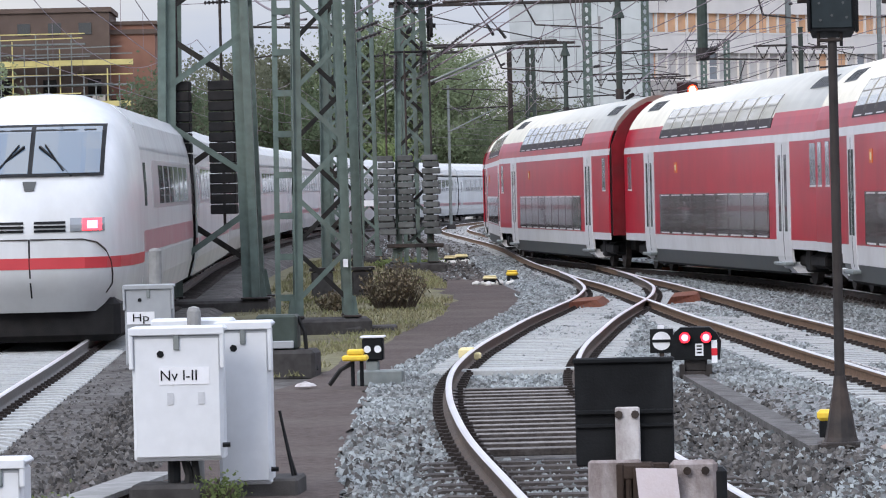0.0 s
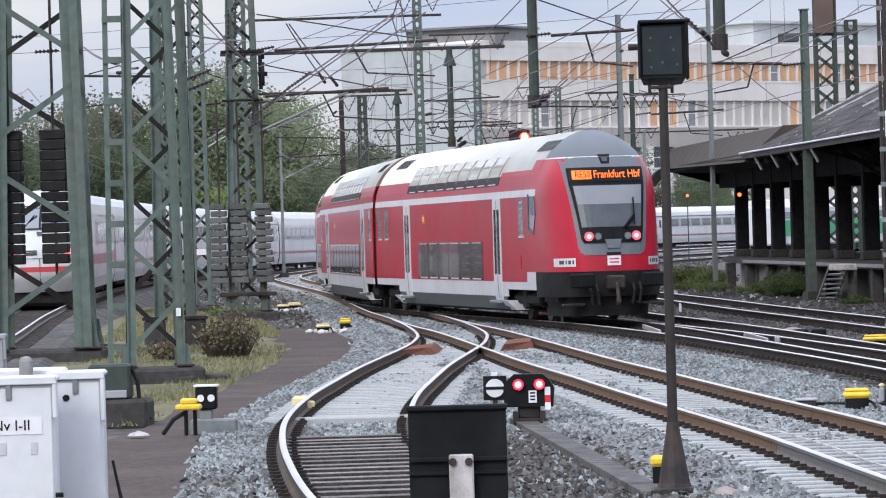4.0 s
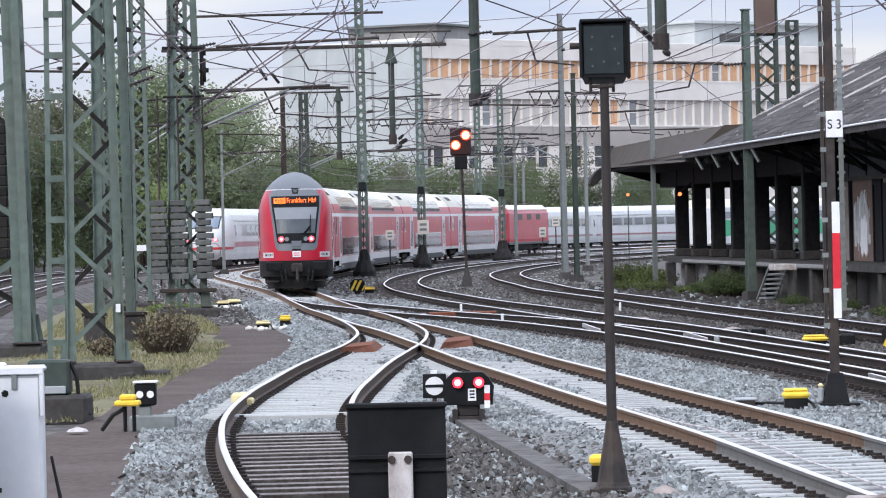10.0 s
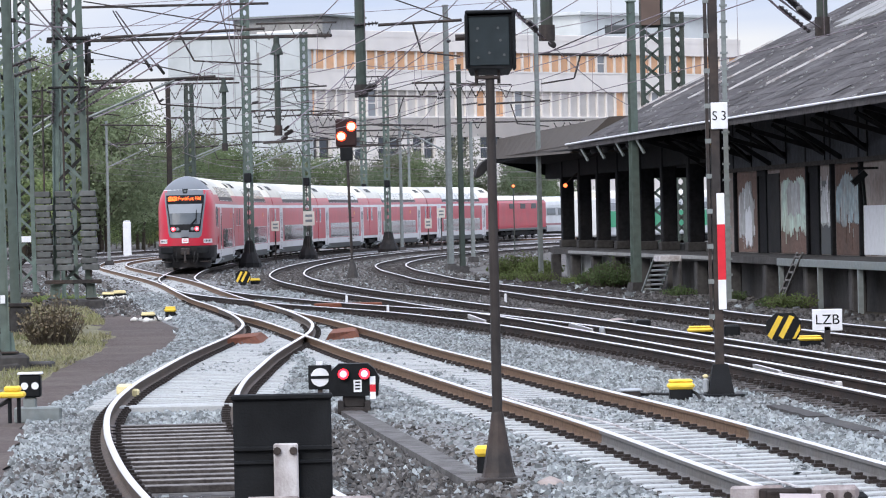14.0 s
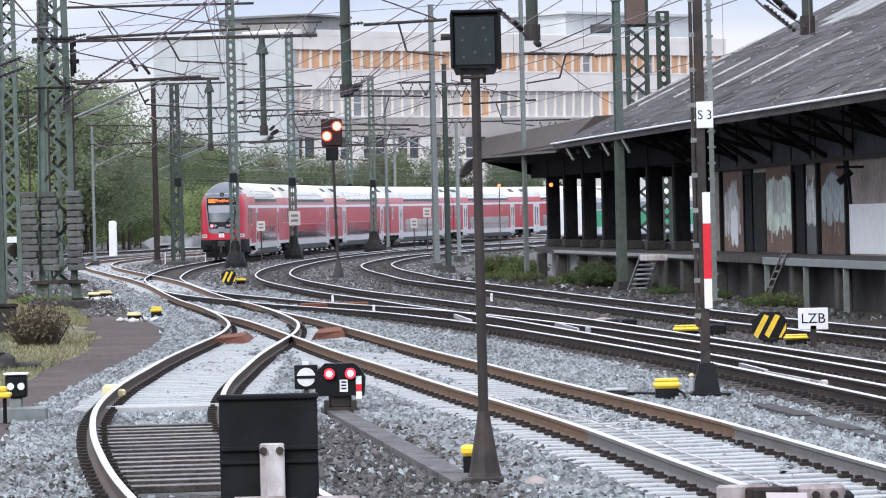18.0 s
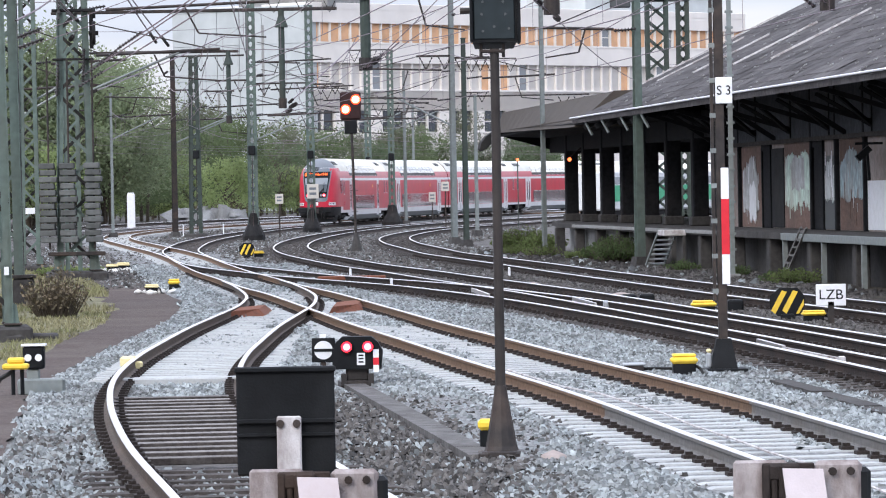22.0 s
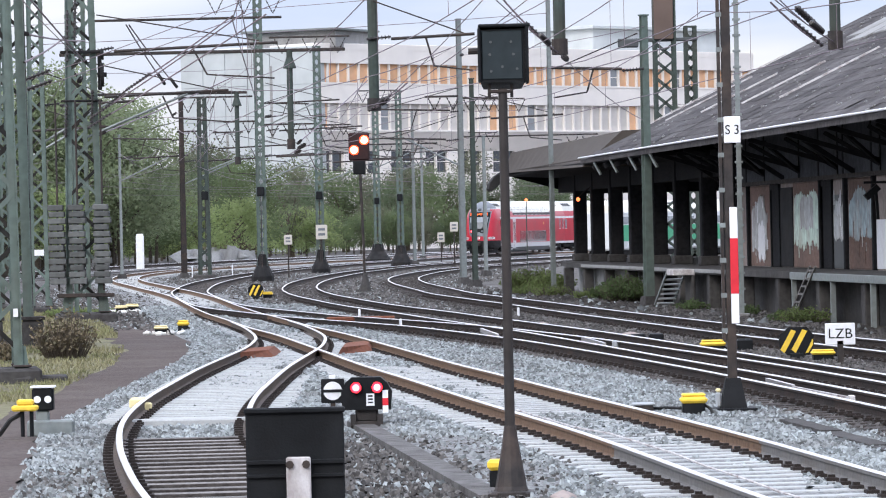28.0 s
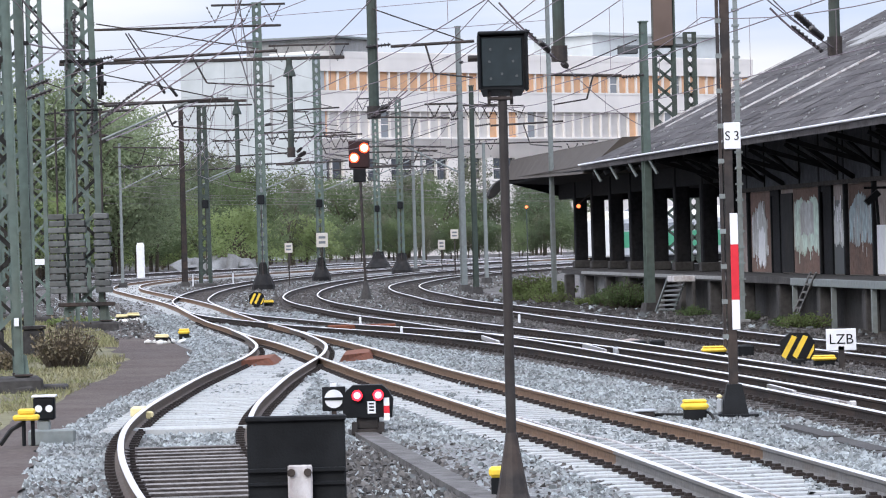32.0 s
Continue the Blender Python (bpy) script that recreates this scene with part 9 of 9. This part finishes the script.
scrub("weeds", 3.55, 168, 2.6, 4, 1.1, 380, GRASS_FRESH, "bright green weeds at the platform end", 0.12, 5, "weeds")
scrub("weeds", 4.2, 163, 2.0, 3, 0.9, 260, GRASS_FRESH, "bright green weeds at the platform end", 0.12, 6, "weeds")
scrub("bush", 6.1, 139.5, 1.8, 5, 1.05, 420, LEAF[5], "green bush against the platform wall", 0.10, 7)
scrub("bush", 5.7, 144, 1.2, 3, 0.7, 240, LEAF[5], "green bush against the platform wall", 0.10, 8)
scrub("weeds", 8.9, 103, 1.4, 3, 0.4, 200, GRASS_FRESH, "green weeds beside the ladder", 0.07, 9, "weeds")
scrub("weeds", -4.28, 31.9, 0.28, 0.4, 0.2, 50, GRASS_FRESH, "green weeds under the cabinets", 0.04, 10, "weeds")
scrub("weeds", -5.35, 30.5, 0.3, 0.4, 0.12, 30, GRASS_FRESH, "small green weeds by the cable duct", 0.035, 11, "weeds")
scrub("weeds", -11.6, 133, 2.4, 6, 0.3, 120, GRASS_FRESH, "low fresh weeds behind the tension mast", 0.13, 12, "weeds")

grass = Shape()
rnd = random.Random(9)
count = 0
while count < 24000:
    y = rnd.uniform(54, 150)
    left, right = -8.2 - (y - 54) * 0.088, np.interp(y, (54, 66, 80, 90, 106, 125, 150), (-6.1, -6.2, -6.35, -6.9, -8.3, -10.3, -12.7))
    x = rnd.uniform(left, right)
    if noise.noise((x * 0.8, y * 0.16, 1.7)) < rnd.uniform(-0.25, 0.15):
        continue
    count += 1
    k = 1.0 if y < 90 else 1.5
    h, a, w = rnd.uniform(0.03, 0.10) * k, rnd.uniform(0, 6.28), 0.012 * k
    lean = Vector((rnd.uniform(-0.06, 0.06), rnd.uniform(-0.06, 0.06), h))
    p = Vector((x, y, rise(y) - 0.02))
    d = Vector((math.cos(a) * w, math.sin(a) * w, 0))
    grass.add([p - d, p + d, p + lean], [(0, 1, 2)])
one("grass", grass, GRASS, "dry yellow-green grass tufts on the verge", "grass", kind="stuff")


# ---- loose stones of the ballast ----
def stones(name, material, label, count, place, small, large, seed):
    """Many rough stones as one mesh."""
    rg = np.random.default_rng(seed)
    base = np.array([(-1, -1, -1), (1, -1, -1), (-1, 1, -1), (1, 1, -1), (-0.55, 0, 1), (0.55, 0, 1)], float)
    tri = np.array([(0, 1, 5), (0, 5, 4), (2, 4, 5), (2, 5, 3), (0, 4, 2), (1, 3, 5)])
    xy = place(rg, count)
    n = len(xy)
    size = rg.uniform(small, large, (n, 1, 1)) * rg.uniform(0.6, 1.25, (n, 1, 3)) * np.array([0.5, 0.5, 0.4])
    size *= np.clip(xy[:, 1] / 62, 0.92, 1.9)[:, None, None]
    v = base[None] * rg.uniform(0.6, 1.15, (n, 6, 1)) + rg.uniform(-0.28, 0.28, (n, 6, 3))
    v *= size
    a, b = rg.uniform(0, 6.28, n), rg.uniform(-0.6, 0.6, n)
    ca, sa, cb, sb = np.cos(a)[:, None], np.sin(a)[:, None], np.cos(b)[:, None], np.sin(b)[:, None]
    x, y, z = v[:, :, 0], v[:, :, 1], v[:, :, 2]
    y, z = y * cb - z * sb, y * sb + z * cb
    x, y = x * ca - y * sa, x * sa + y * ca
    v = np.stack([x + xy[:, 0:1], y + xy[:, 1:2], z + xy[:, 2:3]], -1).reshape(-1, 3)
    f = (tri[None] + 6 * np.arange(n)[:, None, None]).reshape(-1)
    me = bpy.data.meshes.new(name)
    me.vertices.add(len(v))
    me.vertices.foreach_set("co", v.ravel())
    me.loops.add(len(f))
    me.loops.foreach_set("vertex_index", f)
    me.polygons.add(len(f) // 3)
    me.polygons.foreach_set("loop_start", np.arange(0, len(f), 3))
    me.polygons.foreach_set("loop_total", np.full(len(f) // 3, 3))
    me.update(calc_edges=True)
    me.materials.append(material)
    return tagged(new(name, me), label, "ballast", kind="stuff")


def centre_of(pts):
    ys, xs = [p[0] for p in pts], [p[1] for p in pts]
    return lambda y: np.interp(y, ys, xs)


X_SIDING, X_MAIN, X_COM, X_LOOP, X_GOODS, X_EXPRESS = [centre_of(t) for t in (TRACK_SIDING, TRACK_MAIN, TRACK_COMMUTER, TRACK_LOOP, TRACK_GOODS, TRACK_EXPRESS)]


def keep_off(x, y, off=0.06):
    """Leaves the rails' tops and the sleepers' pale ends mostly free."""
    ok = np.ones(len(x), bool)
    for c in (X_SIDING, X_MAIN):
        d = x - c(y)
        for s in (-0.753, 0.753):
            ok &= np.abs(d - s) > off
    return ok


def pale_place(rg, n):
    y = 30 + (rg.random(n) ** 1.3) * 118
    x = rg.uniform(-5.6, 5.2, n) - np.maximum(0, y - 85) * 0.085
    main, sid = x - X_MAIN(y), x - X_SIDING(y)
    path_edge = np.interp(y, [24, 31, 36, 43, 49.5, 56, 66, 78, 88, 100, 120, 148], [-2.6, -3.2, -3.75, -4.3, -4.8, -5.1, -5.15, -5.1, -5.3, -6.0, -8.2, -10.9])
    com = X_COM(y)
    ok = (x > path_edge + 0.05 * rg.standard_normal(n)) & ((x < com - 1.2) | (y > 100)) & (x < X_LOOP(y) - 1.2)
    on_main = np.abs(main) < 1.32
    on_sid = ((np.abs(sid) < 1.15) & (y > 53.4) & (y < 92)) | ((np.abs(sid) < 0.73) & (y > 36.0) & (y < 49.0))
    ok &= keep_off(x, y, 0.075)
    # between the sleepers only a sprinkling
    patch = np.sin(x * 3.1 + y * 0.55) + np.sin(x * 1.3 - y * 0.31 + 2) + 0.6 * np.sin(y * 1.7)
    heaped = (on_main & (np.abs(main) < 0.62) & (patch > 0.7)) | (on_sid & (y > 53) & (patch > 0.9))
    ok &= ~(on_main & ~heaped & (rg.random(n) > 0.5)) & ~(on_sid & ~heaped & (rg.random(n) > np.where(y > 53, 0.5, 0.004)))
    dark = (y < 48) & (x > X_SIDING(y) + 1.2) & (x < 1.2 + 0.1 * (y - 40)) & (x < X_MAIN(y) - 1.6)
    ok &= ~(dark & (rg.random(n) > 0.10))
    ok &= ~((np.abs(x - np.interp(y, [37.0, 50.2, 52.6], [0.40, -0.89, -1.12])) < 0.2) & (y < 52.6) & (y > 37))
    z = 0.005 + rg.uniform(-0.02, 0.025, n) - 0.03 * (np.abs(main) > 2.2)
    z = np.where((on_main | (on_sid & (y > 53))) & ~heaped & (rg.random(n) > 0.02), -0.022, z)
    return np.stack([x, y, z], -1)[ok]


def dark_place(rg, n):
    y = 26 + (rg.random(n) ** 1.2) * 100
    x = rg.uniform(-4.4, 9.0, n)
    band = (x > X_COM(y) - 1.3) | ((y < 50) & (x > X_SIDING(y) + 1.1) & (x < X_MAIN(y) - 1.2))
    band |= (y < 43) & (x > np.interp(y, [24, 31, 36, 43], [-2.6, -3.2, -3.75, -4.3])) & (x < X_SIDING(y) - 0.8) & (rg.random(n) < 0.6)
    ok = band & keep_off(x, y, 0.1)
    ok &= ~((np.abs(x - np.interp(y, [37.0, 50.2, 52.6], [0.40, -0.89, -1.12])) < 0.2) & (y < 52.6) & (y > 37))
    for c in (X_COM, X_LOOP, X_GOODS):
        for s in (-0.753, 0.753):
            ok &= np.abs(x - c(y) - s) > 0.1
    z = rg.uniform(-0.035, 0.01, n)
    return np.stack([x, y, z], -1)[ok]


def express_place(rg, n):
    y = rg.uniform(24, 66, n)
    x = X_EXPRESS(y) + rg.uniform(1.25, 3.9, n)
    ok = x < np.interp(y, [20, 34.5, 46, 60], [-5.9, -5.3, -6.1, -6.9])
    return np.stack([x, y, rg.uniform(-0.05, 0.0, n)], -1)[ok]


stones("ballast_stones", STONE, "loose pale grey granite ballast stones", 265000, pale_place, 0.045, 0.09, 1)
stones("soiled_stones", STONE_DARK, "loose soiled brown ballast stones", 150000, dark_place, 0.045, 0.085, 2)
stones("verge_stones", STONE_DARK, "loose dark ballast stones beside the express track", 22000, express_place, 0.045, 0.085, 3)


def debris_place(rg, n):
    v, u = rg.uniform(-3.4, -0.2, n), rg.uniform(-6, 74, n)
    a = math.atan2(0.0868, 1)
    x, y = 10.1 + v * math.cos(a) - u * math.sin(a), 95.7 + v * math.sin(a) + u * math.cos(a)
    ok = (rg.random(n) < 0.75) & (np.abs(x - X_GOODS(y)) > 1.3)
    return np.stack([x, y, np.full(n, -0.035)], -1)[ok]


def far_place(rg, n):
    y = rg.uniform(112, 290, n)
    lo = np.interp(y, (112, 160, 200, 290), (-9.5, -16, -20, -20))
    x = lo + rg.random(n) * (np.interp(y, (112, 200, 290), (6.0, 1.5, 9.0)) - lo)
    ok = np.ones(n, bool)
    for c in (X_MAIN, X_COM, X_LOOP, X_GOODS):
        for s in (-0.753, 0.753):
            ok &= np.abs(x - c(y) - s) > 0.2
    return np.stack([x, y, np.maximum(0, (y - 190) * 0.0025) - 0.03], -1)[ok]


stones("far_ballast", STONE_DARK, "mottled ballast between the far curves", 26000, far_place, 0.05, 0.11, 7)
stones("far_pale_ballast", STONE, "pale ballast between the far curves", 6000, far_place, 0.04, 0.09, 8)
stones("debris_stones", STONE_SOOT, "dark rubble and debris along the loading platform", 9000, debris_place, 0.05, 0.15, 4)
stones("pale_debris", STONE, "pale rubble along the loading platform", 260, debris_place, 0.08, 0.22, 5)
one("debris_strip", Shape().add([tuple(HALL @ Vector((v, u, -0.03))) for v, u in ((-2.2, -45), (0.6, -45), (0.6, 78), (-2.2, 74))], [(0, 1, 2, 3)]), surface("dark_damp_soil", (0.05, 0.043, 0.038), 0.95, 0, 0.4, 6, (0.09, 0.085, 0.06), 0.7, 0.8, bump=0.8, bump_scale=14, spec=0.1), "dark damp soil strip along the platform", "soil", kind="structure")
rnd = random.Random(77)
for u, v, w, h in ((60, -0.9, 1.6, 0.5), (52, -0.5, 1.2, 0.35), (26, -0.6, 1.0, 0.3), (18, -0.4, 0.9, 0.3), (9, -0.7, 1.1, 0.3), (66, -1.2, 1.4, 0.4)):
    p = HALL @ Vector((v, u, 0))
    scrub("weeds", p.x, p.y, w, 2.5, h, 120, LEAF[5] if u < 50 else GRASS_FRESH, "low green weeds on the soil by the platform", 0.07, int(u), "weeds")


def heap_place(rg, n):
    return np.stack([rg.uniform(-23.2, -17.6, n), rg.uniform(370, 374, n), rise(372) + rg.uniform(0.0, 0.7, n)], -1)


stones("rubble_bank", CONCRETE, "pale heap of rubble at the edge of the wood", 160, heap_place, 0.35, 0.9, 6)
scrub("bush", -19.0, 378, 6.5, 3, 2.4, 260, TWIG, "grey-brown brushwood behind the rubble", 0.22, 21)
# litter
for x, y, w in ((1.0, 36.3, 0.26), (4.15, 93.5, 0.5), (-1.1, 27.0, 0.35), (2.5, 106, 0.35), (-1.0, 29.0, 0.12)):
    one("litter", Shape().lathe([(w * 0.5, 0.0), (w * 0.4, 0.03), (w * 0.15, 0.06), (0.01, 0.07)], 6, (x, y, 0.02)), PLASTER if w > 0.2 else WHITE, "scrap of pale litter on the ballast", "litter", "litter")


# ---- what moves ----
def arc_line(name):
    line = LINES[name]
    d = [0.0]
    for a, b in zip(line, line[1:]):
        d.append(d[-1] + (b - a).length)
    return line, d


def along(line, d, s):
    s = max(0.0, min(d[-1], s))
    i = min(len(line) - 2, int(s / d[-1] * (len(line) - 1)))
    return line[i].lerp(line[i + 1], (s - d[i]) / (d[i + 1] - d[i])) if d[i] <= s <= d[i + 1] else line[i]


def rolling(cars, name, ends, lead, keys):
    """Cars run on a line; keys give the distance of the rear face at times; ends: each car's length, with its origin's place from its rear."""
    line, d = arc_line(name)
    start = min(range(len(line)), key=lambda k: abs(line[k].y - 0))

    def s_of(y):
        k = min(range(len(line)), key=lambda i: abs(line[i].y - y))
        return d[k]
    ks = [(t, s_of(y)) for t, y in keys]

    def tail(t):
        # smooth run through the keys
        for i in range(len(ks) - 1):
            if ks[i][0] <= t <= ks[i + 1][0]:
                (ta, a), (tb, b) = ks[i], ks[i + 1]
                va = (ks[i + 1][1] - ks[i - 1][1]) / (ks[i + 1][0] - ks[i - 1][0]) if i else (b - a) / (tb - ta)
                vb = (ks[i + 2][1] - a) / (ks[i + 2][0] - ta) if i + 2 < len(ks) else (b - a) / (tb - ta)
                u, h = (t - ta) / (tb - ta), tb - ta
                return (2 * u ** 3 - 3 * u * u + 1) * a + (u ** 3 - 2 * u * u + u) * h * va + (3 * u * u - 2 * u ** 3) * b + (u ** 3 - u * u) * h * vb
        return ks[-1][1]

    at = 0.0
    for car, (length, rear) in zip(cars, ends):
        rows = []
        for i in range(65):
            t = i / 2
            s = tail(t) + at + rear
            a, b = along(line, d, s - 8.5), along(line, d, s + 8.5)
            mid = (a + b) / 2 + Vector((0, 0, 0.19))
            turn = math.atan2(b.y - a.y, b.x - a.x) + math.pi / 2
            climb = math.atan2(b.z - a.z, (b - a).length)
            rows.append((t, Matrix.Translation(mid) @ Matrix.Rotation(turn, 4, "Z") @ Matrix.Rotation(-climb, 4, "X")))
        walk(car, rows)
        at += length


def motions():
    rolling(RED_TRAIN, "commuter", [(27.25, 13.95)] + [(26.92, 13.46)] * 5 + [(19.6, 10.0)], 0,
            ((0, 58.2), (1, 68.4), (2, 78.5), (3, 87.8), (6, 118.0), (7, 127.4), (9, 147.2), (12, 180.4), (15, 212.8), (18, 245.4), (21, 278.5), (24, 312.1), (27, 345.9), (30, 379.8), (32, 401.9)))
    rolling(WHITE_TRAIN, "express", [(25.6, 12.7)] + [(26.7, 13.35)] * 13, 0,
            ((0, 62), (2, 96.5), (4, 136), (6, 175), (7, 199), (8, 223.5), (9, 247), (10, 270), (11, 292), (13, 330), (16, 395), (20, 440), (24, 455), (32, 466)))


motions()
